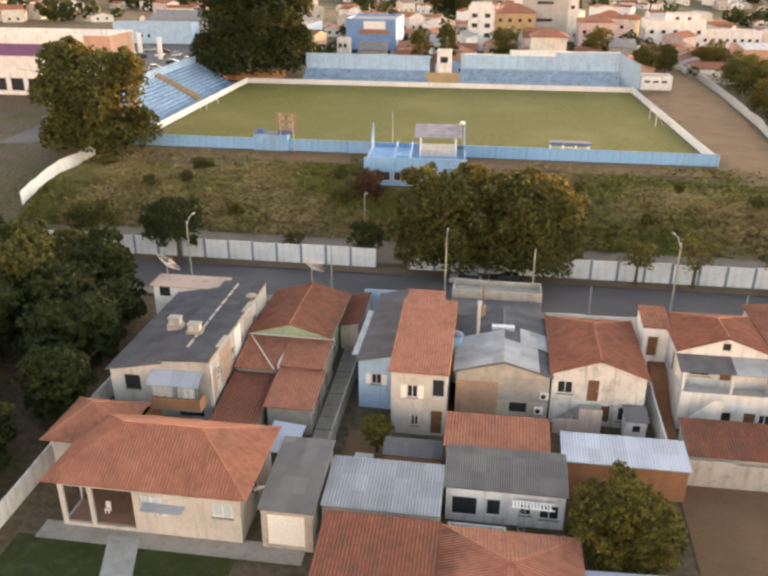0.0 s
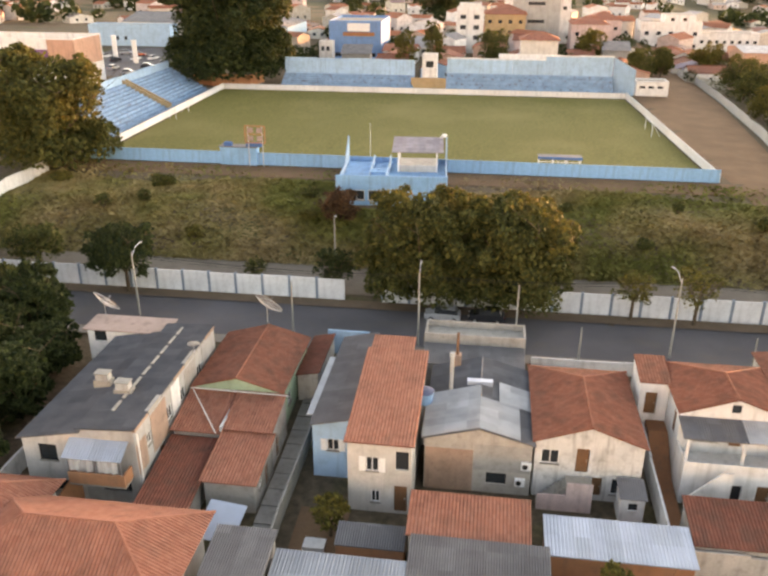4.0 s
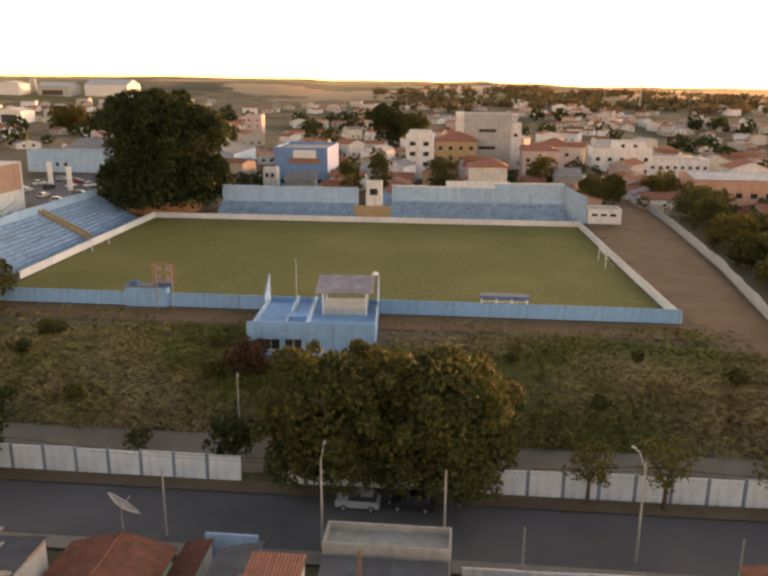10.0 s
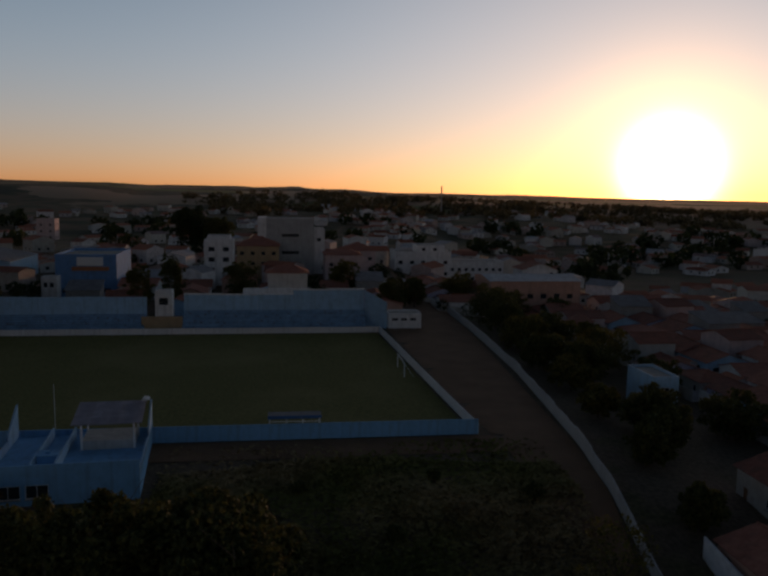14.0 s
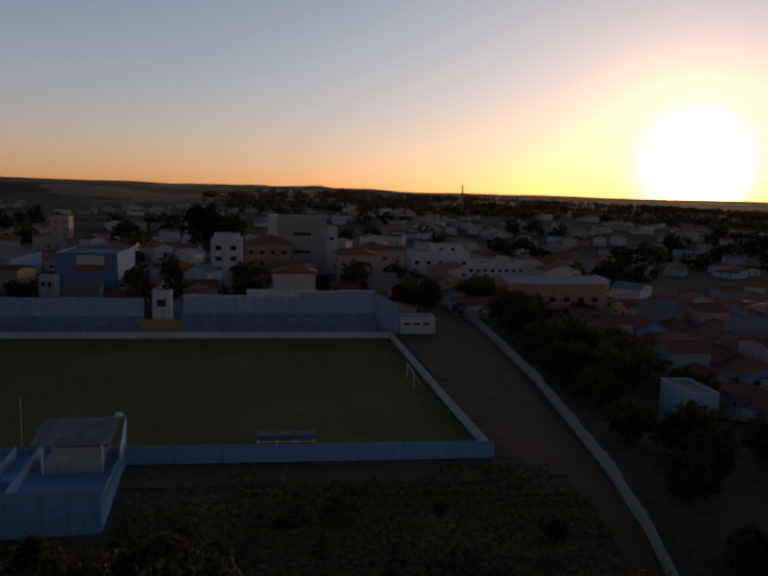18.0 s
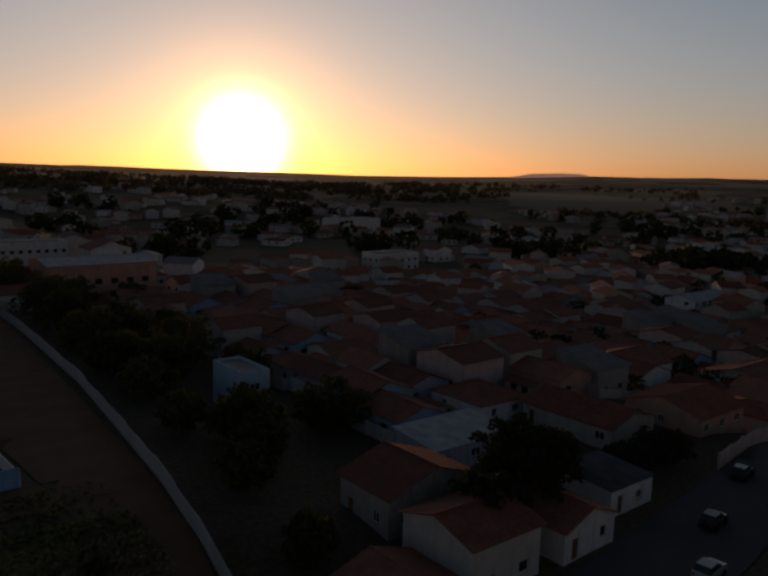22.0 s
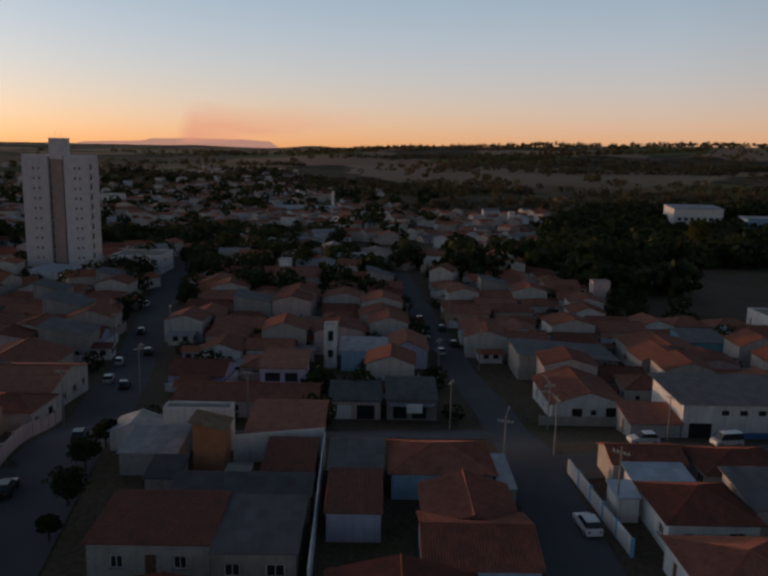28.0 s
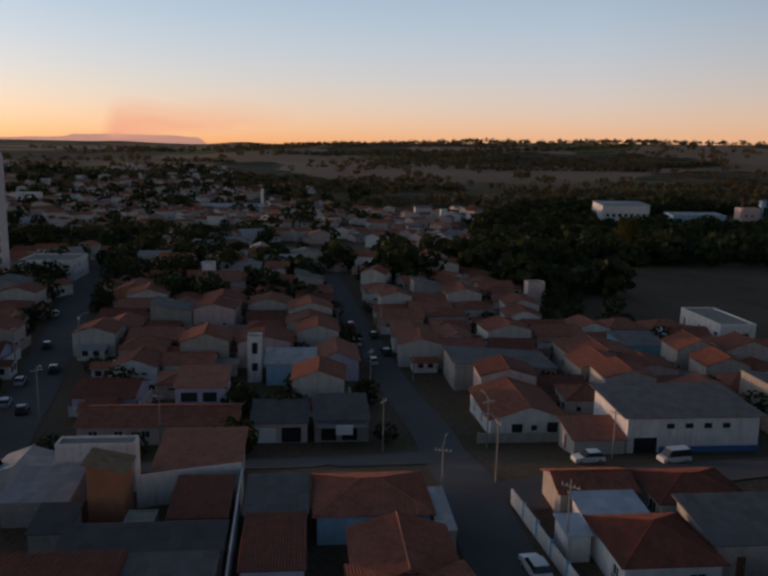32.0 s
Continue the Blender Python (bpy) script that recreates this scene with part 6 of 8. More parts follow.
terrace_end()
wall_run("boundary_wall", "white garden wall above the terrace", [(-4, 203.4), (12, 203.4)], 8.0, WHITE, None, 6)
house("hut", "small white kiosk tower by the shop", -58.5, -54.5, 232, 236, 6.5, "flat", "white", rise=0.4, category="hut", holes=[("S", 0.6, 4, 1, 1.3, "dark"), ("S", 2.2, 4, 1, 1.3, "dark")])
for k, (x, y, h, w) in enumerate(((-29.6, 212, 13.5, 8), (-22, 214, 16, 7.6), (-5.3, 228, 12, 12), (24.1, 245, 10.5, 11), (33.6, 212, 9.5, 9), (41.5, 222, 8.5, 7), (57.2, 235, 10, 14), (59, 203, 11, 18), (57, 188, 9, 13), (56, 172, 8, 12), (64, 178, 9, 14),
                                  (55, 156, 7, 11), (54, 140, 6, 10), (61, 150, 8, 13), (58, 118, 7, 11), (52, 124, 5, 7), (50, 104, 5, 7), (55, 110, 6, 8), (70, 162, 9, 14), (72, 145, 7, 11), (72, 120, 7, 12), (68, 220, 9, 12), (80, 215, 8, 10), (49, 90, 5, 6), (75, 182, 7, 9))):
    tree(x, y, h, w, 0.3, 2600, 0.36, LEAF if k % 3 else LEAF_GOLD, "spreading tree among the houses by the stadium", 400 + k, group="trees by the stadium")
block("building", "white two-storey building with square windows", 49.5, 71.6, 308, 322, 9.6, "white", 2, 5, win=(1.6, 1.4))
house("roof_room", "white setback upper storey on the white building", 58.5, 69.6, 311, 321, 2.6, "flat", "white", rise=0.4, category="building", holes=[("S", 2, 0.7, 1.4, 1.2, "dark"), ("S", 6.5, 0.7, 1.4, 1.2, "dark")], z=ground(60.5, 315) + 9.7, sink=0.0)
block("building", "long low white building with a row of windows", 71.8, 94, 312, 324, 7.6, "white", 2, 8)
block("building", "pink plastered building with a clay-tile roof", 27.5, 39.5, 290, 302, 8.4, "pink", 2, 3, roof="hip", rise=2.6)
house("hall", "long hall with a pale flat-pitched roof edge", 65, 92, 229, 247, 10.6, "gable_x", "salmon", FIBRE_PALE, 1.0, 0.5, holes=[("S", 3 + 4 * k, 5.5, 1.8, 1.4, "dark") for k in range(6)], category="hall")
single("mast", tubes(((0, 0, -12), (0, 0, 15.5), 1.0, 0.8), seg=10), paint("concrete"), pose(185.5, 850, 27), "tall thin concrete chimney on the wooded ridge", "chimney")
tree(-36, 400, 22, 24, 0.4, 3500, 0.8, LEAF_DARK, "tall dark tree beyond the blue shop", 500)
tree(-24, 392, 18, 18, 0.4, 2400, 0.8, LEAF, "broad tree beyond the blue shop", 501)
tree(-263, 515, 17.5, 30, 0.4, 3000, 1.0, LEAF_GOLD, "broad yellow-green tree among the western roofs", 502)
tree(-232, 505, 14, 20, 0.4, 1800, 1.0, LEAF, "green tree among the western roofs", 503)
tree(-300, 470, 12, 16, 0.4, 1500, 0.9, LEAF, "green tree among the western roofs", 504)
block("building", "tall pink plastered building far behind the big tree", -144, -133, 522, 532, 12.5, "pink", 3, 2)
house("factory_hall", "pale factory hall on the western rise", -553, -525, 905, 930, 13, "gable_y", "white", FIBRE_PALE, 3, 0.5, category="factory", holes=[])
house("factory_hall", "long pale factory hall with an open front on the western rise", -508, -468, 915, 945, 12, "gable_x", "grey", FIBRE_PALE, 4, 0.5, category="factory", holes=[("S", 6, 1, 26, 6, "dark")])
house("factory_hall", "broad white factory hall on the western rise", -458, -404, 935, 975, 14, "gable_x", "white", FIBRE_PALE, 6, 0.5, category="factory", holes=[])
single("silo", tubes(((0, 0, -2), (0, 0, 17), 4.2, 4.2), ((0, 0, 17), (0, 0, 19.5), 4.4, 0.8), seg=16), paint("grey"), pose(-531, 948, 21), "grey grain silo beside the factory halls", "silo")
house("warehouse", "white shed with a dark loading front", -350, -330, 570, 590, 9, "gable_y", "white", FIBRE_PALE, 2, 0.4, category="warehouse", holes=[("S", 4, 0.5, 12, 6, "dark")])
house("house", "long pale-blue and white annex behind the car park", -149, -118.6, 262, 269, 6.6, "flat", "pale_blue", rise=0.6, holes=[("S", 10, 2, 1.2, 1.2, "dark"), ("S", 13, 2, 1.2, 1.2, "dark")])
block("building", "pink plastered two-storey town house", 20, 32, 268, 280, 9, "pink", 2, 3, roof="hip", rise=2)
house("house", "white gabled house on the slope", 98, 112, 300, 312, 6, "gable_y", "white", TILE_OLD, 2.5)
# the shopping centre and its car park
block("shopping_centre", "white shopping centre with a purple band", -150, -98.8, 160, 173, 12.4, "white", 1, 11, win=(3.4, 3.0), rise=2.2)
single("fascia_band", boxes((-150.3, -105.2, 159.7, 159.95, 15.4, 18.2)), surface("purple_band", (0.20, 0.10, 0.22)), pose(0, 0, 0), "purple fascia band round the shopping centre", "sign")
single("hoarding", boxes((-105, -98.5, 159.6, 159.95, 14.6, 20.4), (-98.75, -98.5, 160, 172, 14.6, 20.4)), paint("salmon"), pose(0, 0, 0), "orange-pink end panel of the shopping centre", "sign")
for x, y in ((-115.6, 226), (-127, 236)):
    single("totem_sign", boxes((-0.7, 0.7, -0.25, 0.25, -0.5, 6.5), (-0.8, 0.8, -0.3, 0.3, 6.503, 6.9)), SIGN_WHITE, pose(x, y, ground(x, y)), "plain white totem sign in the car park", "sign", "car park totems")
TAKEN += [(-152, -88, 156, 260), (-92, -58, 186, 224), (-4, 16, 200, 222)]
lawn("car_park", "grey asphalt car park behind the side terrace", [(-136, 201.5, 0), (-93, 201.5, 0), (-90, 258, 0), (-136, 258, 0)], ASPHALT, 0.12, 24)
CARS = ["white", "silver", "dark", "white", "red", "silver"]
road("road", "asphalt lane behind the side terrace", [(-96, 112), (-97.5, 160), (-98.5, 201)], 7, ASPHALT, 0.13)
for k, (x, y, a) in enumerate(((-97, 190, 80), (-108.2, 204.9, 20), (-107.8, 217, 15), (-104.5, 222.4, 10), (-104.8, 242.8, 60), (-126.3, 221, 80), (-130, 234.7, 75), (-126.6, 243, 10), (-123.2, 227.9, 85), (-118, 231.4, 80),
                              (-120.4, 239.8, 12), (-116.5, 212.4, 85), (-113, 233, 80), (-132, 226, 80), (-99, 130, 85), (-99.5, 141, 85))):
    car(x, y, a, CARS[k % 6], "parked %s car by the stadium" % CARS[k % 6], group="cars in the car park")
car(-108, 150, 20, "white", "white car before the shopping centre")
house("warehouse", "low warehouse with a grey roof and white gable", -100, -76, 262, 290, 7, "gable_y", "pale_blue", FIBRE, 2, holes=[], category="warehouse")
house("warehouse", "long low warehouse with a dark roof", -140, -104, 270, 300, 7, "gable_x", "white", FIBRE, 2.5, holes=[], category="warehouse")

# ---- the apartment tower ----
def apartment_tower():
    x0, y0, z = 289, 134.5, -4.8
    top = empty("apartment_tower", pose(x0, y0 + 1.9, z, 0, 0, 2) @ Matrix.Diagonal((0.9, 0.92, 1.12, 1)), "white twelve-storey apartment tower with a pinkish stair core", "tower block")
    TAKEN.append((280, 316, 130, 168))
    H, W, D = 35.0, 12.0, 24.0
    core = surface("tower_core", (0.44, 0.34, 0.32), stain=0.2)
    for b0, b1 in ((0.0, 8.8), (14.6, D)):
        bm = bmesh.new()
        holes = []
        for r in range(11):
            zz = 1.3 + r * 3.02
            for u in (0.36, 0.56):
                c = (b1 - b0) * u
                holes.append((c - 0.3, c + 0.3, zz, zz + 0.75))
        hw = [((b1 - b0) - q, (b1 - b0) - p, a, b) for p, q, a, b in holes]
        wall_face(bm, (0, b1), (0, b0), -2, H, hw, (1, 0))
        side = [(1.9, 3.9, 1.2 + r * 3.02, 3.0 + r * 3.02) for r in range(11)]
        wall_face(bm, (0, b0), (W, b0), -2, H, side, (0, 1))
        wall_face(bm, (W, b0), (W, b1), -2, H, [], (-1, 0))
        wall_face(bm, (W, b1), (0, b1), -2, H, [], (0, -1))
        quad(bm, (0, b0, H), (W, b0, H), (W, b1, H), (0, b1, H))
        part("wing", bm, surface("tower_white", (0.66, 0.64, 0.66), stain=0.15), top)
        for p, q, a, b in hw:
            opening(top, "dark", (0, b1), (0, -1), (1, 0), p, q, a, b)
        for p, q, a, b in side:
            opening(top, "dark", (0, b0), (1, 0), (0, 1), p, q, a, b)
            part("balcony", boxes((1.6, 4.2, b0 - 0.5, b0 - 0.003, a - 0.35, a - 0.2), (1.6, 4.2, b0 - 0.5, b0 - 0.42, a - 0.2, a + 0.15)), SIGN_WHITE, top)
        part("parapet", boxes((0.2, W - 0.2, b0 + 0.2, b1 - 0.2, H, H + 0.9)), surface("tower_white", (0.66, 0.64, 0.66)), top)
    part("stair_core", boxes((1.0, W - 1, 9.6, 13.8, -2, H - 0.4)), core, top, "pinkish-brown stair core")
    part("water_tank", boxes((0.6, W - 3, 9.4, 14.0, H - 0.4, H + 5.6), (0.5, W - 2.9, 9.3, 14.1, H + 5.6, H + 5.9)), surface("tower_white", (0.66, 0.64, 0.66)), top, "white tank room above the stairs")
    for s in (8.8, 13.8):
        part("link", boxes((2.0, W - 1.5, s, s + 0.8, -2, H - 1.5)), surface("tower_link", (0.36, 0.31, 0.31)), top)
        for r in range(11):
            part("window", boxes((1.97, 2.003, s + 0.2, s + 0.65, 1.4 + r * 3.02, 2.0 + r * 3.02)), GLASS, top)
    for a in (10.5, 12.5):
        part("aerial", tubes(((3, a, H + 5.9), (3, a, H + 8.0), 0.05, 0.03), seg=5), METAL, top)


apartment_tower()
house("hall", "low white podium building beside the tower", 286, 302, 112, 129, 6, "flat", "white", rise=0.7, category="building")
house("hall", "low hall with a pale sheet roof before the tower", 262, 276, 132, 146, 4, "shed_y", "white", ZINC, 0.8, category="hall", holes=[])

# ---- the eastern quarter ----
house("house", "tall plain white block wall house", 116, 118.4, 55.9, 64.2, 5.4, "flat", "white", rise=0.3, holes=[])
house("stair_tower", "unplastered orange brick stair tower with a ragged tile roof", 107.6, 111.2, 55.1, 58.6, 5.7, "shed_y", "brick", STONE_TILE, 0.8, 0.4, ribs=0.26, category="tower", holes=[])
wall_run("yard_wall", "high stained white yard wall", [(111.5, 54.8), (114.6, 44.4)], 3.6, WHITE, None, 3.5)
house("shed", "pale vaulted shed beside the white wall", 115.4, 120.4, 65.4, 70.6, 2.9, "gable_x", "white", FIBRE_PALE, 0.9, 0.3, category="shed", holes=[])
house("shed", "lean-to under pale grey sheets", 108, 114.6, 60.6, 67, 2.6, "shed_x", "concrete", FIBRE_PALE, 0.7, 0.2, category="shed", holes=[], ribs=0.18)
house("house", "low house under dark corrugated sheets", 97.4, 101.7, 44.6, 58.6, 2.8, "shed_x", "concrete", FIBRE_DARK, 0.5, 0.2, ribs=0.18, holes=[("W", 2, 0.8, 1.2, 1.2, "window"), ("W", 8, 0.8, 1.2, 1.2, "window")])
house("shed", "dark red lean-to against the white party wall", 104, 111.6, 44.9, 50.4, 2.5, "shed_x", "concrete", TILE_DARK, 0.8, 0.2, ribs=0.26, category="shed", holes=[])
house("shed", "tumbledown lean-to under dark sheets beside the brick tower", 102.2, 106.6, 58.9, 62.4, 2.3, "shed_x", "concrete", FIBRE_DARK, 0.7, 0.2, ribs=0.18, category="shed", holes=[])
house("shed", "small grey slab-roofed wash house in the yard", 103, 106.4, 51.6, 54.4, 2.2, "flat", "concrete", rise=0.2, category="shed", holes=[("W", 0.8, 0.6, 1.0, 1.2, "dark")])
house("house", "low tile-roofed house with a pale front by the street", 87.4, 96, 52.4, 63, 3.2, "shed_x", "beige", TILE_DARK, 0.6, 0.3, ribs=0.26, holes=[("W", 2, 0.9, 1.1, 1.2, "window"), ("W", 5, 0.1, 1.0, 2.1, "door"), ("W", 7.5, 0.9, 1.1, 1.2, "window"), ("N", 3, 0.9, 1.1, 1.2, "window")])
house("house", "dark plastered back house", 86, 96, 44.8, 52, 3.2, "shed_x", "concrete", FIBRE, 0.4, 0.2, ribs=0.18)
wall_run("yard_wall", "long white party wall between the yards", [(84, 43.6), (114.4, 44.3)], 3.3, WHITE, None, 4.4, ragged=0.2)
house("shed", "long shed under weathered grey sheets", 103.6, 111, 37.4, 43.2, 2.9, "shed_x", "concrete", FIBRE, 0.6, 0.2, category="shed", holes=[], ribs=0.18)
house("house", "narrow house with a dark red tile roof and pink wall", 94, 102.6, 37.6, 42.8, 2.9, "shed_x", "lilac", TILE_DARK, 0.6, 0.25, ribs=0.26)
house("house", "narrow outbuilding with a grey sheet roof at the kerb", 100.2, 108.6, 23.6, 25.3, 2.6, "shed_x", "concrete", FIBRE_PALE, 0.3, 0.1, holes=[])
house("house", "low tile-roofed house behind the yard wall", 106.8, 112.6, 3.4, 11.6, 2.8, "gable_y", "beige", TILE_OLD, 1.0, 0.3, ribs=0.26, holes=[])
house("shed", "white sheet canopy in the yard", 98.6, 102.2, 11.4, 13.6, 2.6, "shed_x", "white", ZINC, 0.2, 0.2, category="shed", holes=[], ribs=0.25)
house("house", "tile-roofed house beside the side street", 104, 112, -7.5, 2.2, 2.8, "hip", "cream", TILE_DARK, 1.3, 0.3, ribs=0.26)
house("house", "dark tiled corner house", 84, 94, 24.4, 34, 3.2, "gable_y", "pale_blue", TILE_OLD, 1.4, 0.3, ribs=0.26)
house("house", "white house with a tile roof by the lower street", 80, 90, 2, 12, 3.2, "hip", "white", TILE, 1.5, 0.4, ribs=0.26)
house("house", "grey-roofed house by the lower street", 80, 90, -12, -1, 3.2, "shed_x", "beige", FIBRE, 0.6, 0.3, ribs=0.18)
house("house", "tile-roofed house in the near yard", 74, 84, 30, 42, 3.0, "gable_x", "cream", TILE_DARK, 1.4, 0.3, ribs=0.26)
house("house", "red tile-roofed house on the near street corner", 70, 80.4, 47, 62, 3.4, "gable_x", "white", TILE_DARK, 1.3, 0.3, ribs=0.26)
house("shop", "plastered corner shop under a dark sloping sheet roof", 141, 150, 28.6, 36.4, 3.4, "shed_x", "concrete", FIBRE_DARK, 0.9, 0.3, ribs=0.18, category="shop", holes=[("W", 1, 0.3, 2.2, 2.0, "dark"), ("W", 4, 0.3, 2.2, 2.0, "dark")])
house("garage", "plastered double garage under dark sheets with a pink front", 141, 149, 37.4, 45.5, 3.0, "shed_x", "pink", FIBRE_DARK, 0.8, 0.2, ribs=0.18, category="garage", holes=[("W", 0.8, 0.1, 2.8, 2.3, "shutter_door"), ("W", 4.4, 0.1, 2.8, 2.3, "dark")])
single("awning", boxes((138.6, 141, 29, 36, 0.1, 0.2)), FIBRE, pose(0, 0, 0.4), "dark sheet awning over the shop front", "awning")
single("banner", boxes((138.4, 138.5, 31, 33.4, -1.2, 0.2)), SIGN_WHITE, pose(0, 0, 0.8), "plain white banner at the shop front", "sign")
house("house", "low house behind the white wall with a tile roof", 116, 126, 45, 54, 3.2, "shed_x", "beige", TILE, 0.8)
house("house", "long low house with pink walls and tile roof", 141, 150, 47.5, 69.5, 3.0, "gable_y", "pink", TILE_OLD, 1.2, seed=3)
house("house", "two-storey lilac house with a veranda and tile roof", 153, 162, 50.4, 58, 5.6, "shed_x", "lilac", TILE, 0.8, holes=[("W", 0.8, 3.2, 2.6, 1.6, "dark"), ("W", 4.2, 3.2, 2.2, 1.6, "dark"), ("W", 1, 0.4, 2, 1.6, "dark"), ("W", 4.4, 0.4, 2, 1.6, "dark")])
house("bell_tower", "slim white bell tower with open arches", 178, 181, 46.2, 48.8, 8.6, "flat", "white", rise=0.5, category="tower", holes=[("W", 0.8, 5.6, 1.1, 2.2, "dark"), ("W", 0.8, 2.2, 1.1, 1.6, "dark"), ("S", 0.8, 5.6, 1.1, 2.2, "dark")])
house("house", "pale-blue house with a sheet roof", 176, 185, 36, 45.2, 4.2, "shed_x", "pale_blue", FIBRE_PALE, 0.6)
house("house", "pink-white gabled house on the corner", 178.5, 190, 27.6, 36, 4.0, "gable_x", "lilac", TILE, 1.8, holes=[("W", 3.5, 2.2, 1.0, 1.2, "dark"), ("S", 2, 1, 1.2, 1.2, "window")])
house("house", "white gabled corner house with three dark arched windows", 141.5, 156, -1.2, 10.4, 3.2, "gable_x", "white", TILE_OLD, 1.9, 0.5,
      holes=[("W", 3.2, 0.9, 1.7, 1.5, "dark"), ("W", 6.2, 1.3, 0.9, 0.9, "dark"), ("W", 8.6, 0.9, 1.7, 1.7, "dark"), ("N", 3, 1, 1.2, 1.2, "window"), ("N", 8, 1, 1.2, 1.2, "window")])
wall_run("yard_wall", "low plastered garden wall on the corner", [(139.5, 12.6), (139.3, -2.6)], 1.5, paint("beige"), paint("beige"), 2.5)
house("shop", "white and blue shop with a broad grey sheet roof", 132, 144.5, -25.5, -6.4, 6.3, "shed_x", "white", FIBRE, 0.5, 0.8, category="shop",
      holes=[("W", 5.6 + 2.7 * k, 4.5, 1.2, 0.8, "dark") for k in range(4)] + [("W", 1.0, 0.1, 3.4, 3.2, "dark")])
single("painted_dado", boxes((131.75, 131.97, -25.5, -11.2, -3.6, -0.9)), paint("deep_blue"), pose(0, 0, 0.6), "deep-blue painted band along the shop front", "wall")
house("house", "beige plastered house with a sheet roof", 171, 183, -9.2, 10.2, 4.4, "shed_y", "beige", FIBRE, 1.2, seed=2)
house("house", "beige hall with a low tile roof", 178, 191, -29, -15, 4.4, "gable_x", "beige", TILE_OLD, 1.5, 0.4, seed=4)
house("house", "turquoise house with a sheet roof", 189, 200, -40, -30.5, 3.8, "shed_x", "turquoise", FIBRE, 0.6, 0.3, seed=5)
house("stair_tower", "tall pinkish-white water block above the roofs", 249, 253.5, -31, -26, 6.4, "flat", "pink", rise=0.3, category="tower", holes=[])
house("house", "long white building with a flat roof at the meadow edge", 206, 226, -70, -61, 4.0, "flat", "white", rise=0.5, seed=6)
house("factory_hall", "long white factory hall with a broad pale roof in the valley", 583, 604, -214, -178, 12.6, "shed_x", "white", FIBRE_PALE, 1.6, 0.8, category="factory", holes=[("W", 3 + 4.6 * k, 4, 2.6, 2.2, "dark") for k in range(7)])
house("factory_hall", "lower white factory hall with a pale blue front in the valley", 551, 566, -256, -217, 8.0, "shed_x", "pale_blue", FIBRE_PALE, 1.0, 0.6, category="factory", holes=[("W", 3 + 5 * k, 2, 3, 2.4, "dark") for k in range(7)])
house("building", "small pinkish-white plant building with a flat roof", 588, 600, -304, -290, 8.6, "flat", "pink", rise=0.8, category="building", holes=[("W", 2, 3, 2, 1.4, "dark"), ("W", 7, 3, 2, 1.4, "dark")])
single("mast", tubes(((588.5, -289, -9), (588.5, -289, 8), 0.5, 0.25), ((588.5, -289, 5), (588.5, -287, 7), 0.15, 0.1)), paint("brick"), pose(0, 0, 0), "slim red-brown mast beside the plant building", "mast")
single("water_tank", tubes(((590, -306.5, -9), (590, -306.5, 0.5), 0.9, 0.9), ((590, -306.5, 0.5), (590, -306.5, 5.5), 2.6, 2.6)), paint("pale_blue"), pose(0, 0, 0), "pale water tank on a thick stem", "tank")
house("factory_hall", "long pale-blue hall with a curved white roof", 613, 640, 72, 119, 6.4, "gable_y", "pale_blue", FIBRE_PALE, 1.8, 0.5, category="factory", holes=[("W", 4 + 6 * k, 1.5, 2.4, 1.6, "dark") for k in range(7)])
single("chimney", tubes(((693, 76.6, -13), (693, 76.6, 3), 1.5, 1.1), ((693, 76.6, 2.6), (693, 76.6, 3.2), 1.35, 1.35)), WHITE, pose(0, 0, 0), "white factory chimney among the far houses", "chimney")
wall_run("yard_wall", "long white wall round the far yard", [(482, 162), (498, 140), (514, 117)], 4.2, WHITE, WHITE, 7)
house("building", "white stepped building with dark windows facing the low sun", 654, 676, 250, 268, 9.0, "flat", "white", rise=1.4, category="building", holes=[("W", 2 + 4 * k, 4.5, 2, 1.6, "dark") for k in range(4)] + [("S", 3 + 5 * k, 4.5, 2, 1.6, "dark") for k in range(3)])
house("chapel", "small white chapel with a stubby tower at the wood's edge", 582, 594, -72, -62, 5.0, "gable_x", "white", FIBRE_PALE, 1.6, category="chapel", holes=[])
house("stair_tower", "stubby white tower beside the chapel", 580, 585, -61.5, -57, 9.0, "flat", "white", rise=0.4, category="tower", holes=[])
block("building", "white three-storey block on the far slope", 420, 446, 246, 260, 9.0, "white", 3, 6)
house("kiosk", "low red-tiled corner kiosk", 131.5, 138, -6.0, 1.2, 2.8, "shed_x", "cream", TILE, 0.9, 0.4, category="kiosk")
wall_run("yard_wall", "long white yard wall with blue patches", [(92, 14.2), (110.5, 15.6)], 1.8, WHITE, paint("blue"), 4, ragged=0.2)
house("house", "house with a hipped orange clay-tile roof at the street corner", 103, 112, 25.6, 36.4, 3.0, "hip", "pale_blue", TILE, 1.5, ribs=0.26)
house("house", "house with a bright orange clay-tile roof and white gable", 91, 100, 25, 33.4, 3.2, "gable_x", "white", TILE, 1.3, ribs=0.26)
house("house", "house with a broad dark clay-tile roof and white side walls", 92.4, 101, 2.2, 10.8, 3.2, "hip", "white", TILE_DARK, 1.7, ribs=0.26)
house("shed", "flat yard shed under bright white sheets", 102, 106.2, 4.5, 10.5, 2.6, "shed_x", "white", ZINC, 0.4, category="shed", holes=[])
house("house", "beige house with a grey sheet roof in the yards", 95, 102.8, -9, 1.2, 3.4, "shed_x", "beige", FIBRE, 0.7, ribs=0.18)
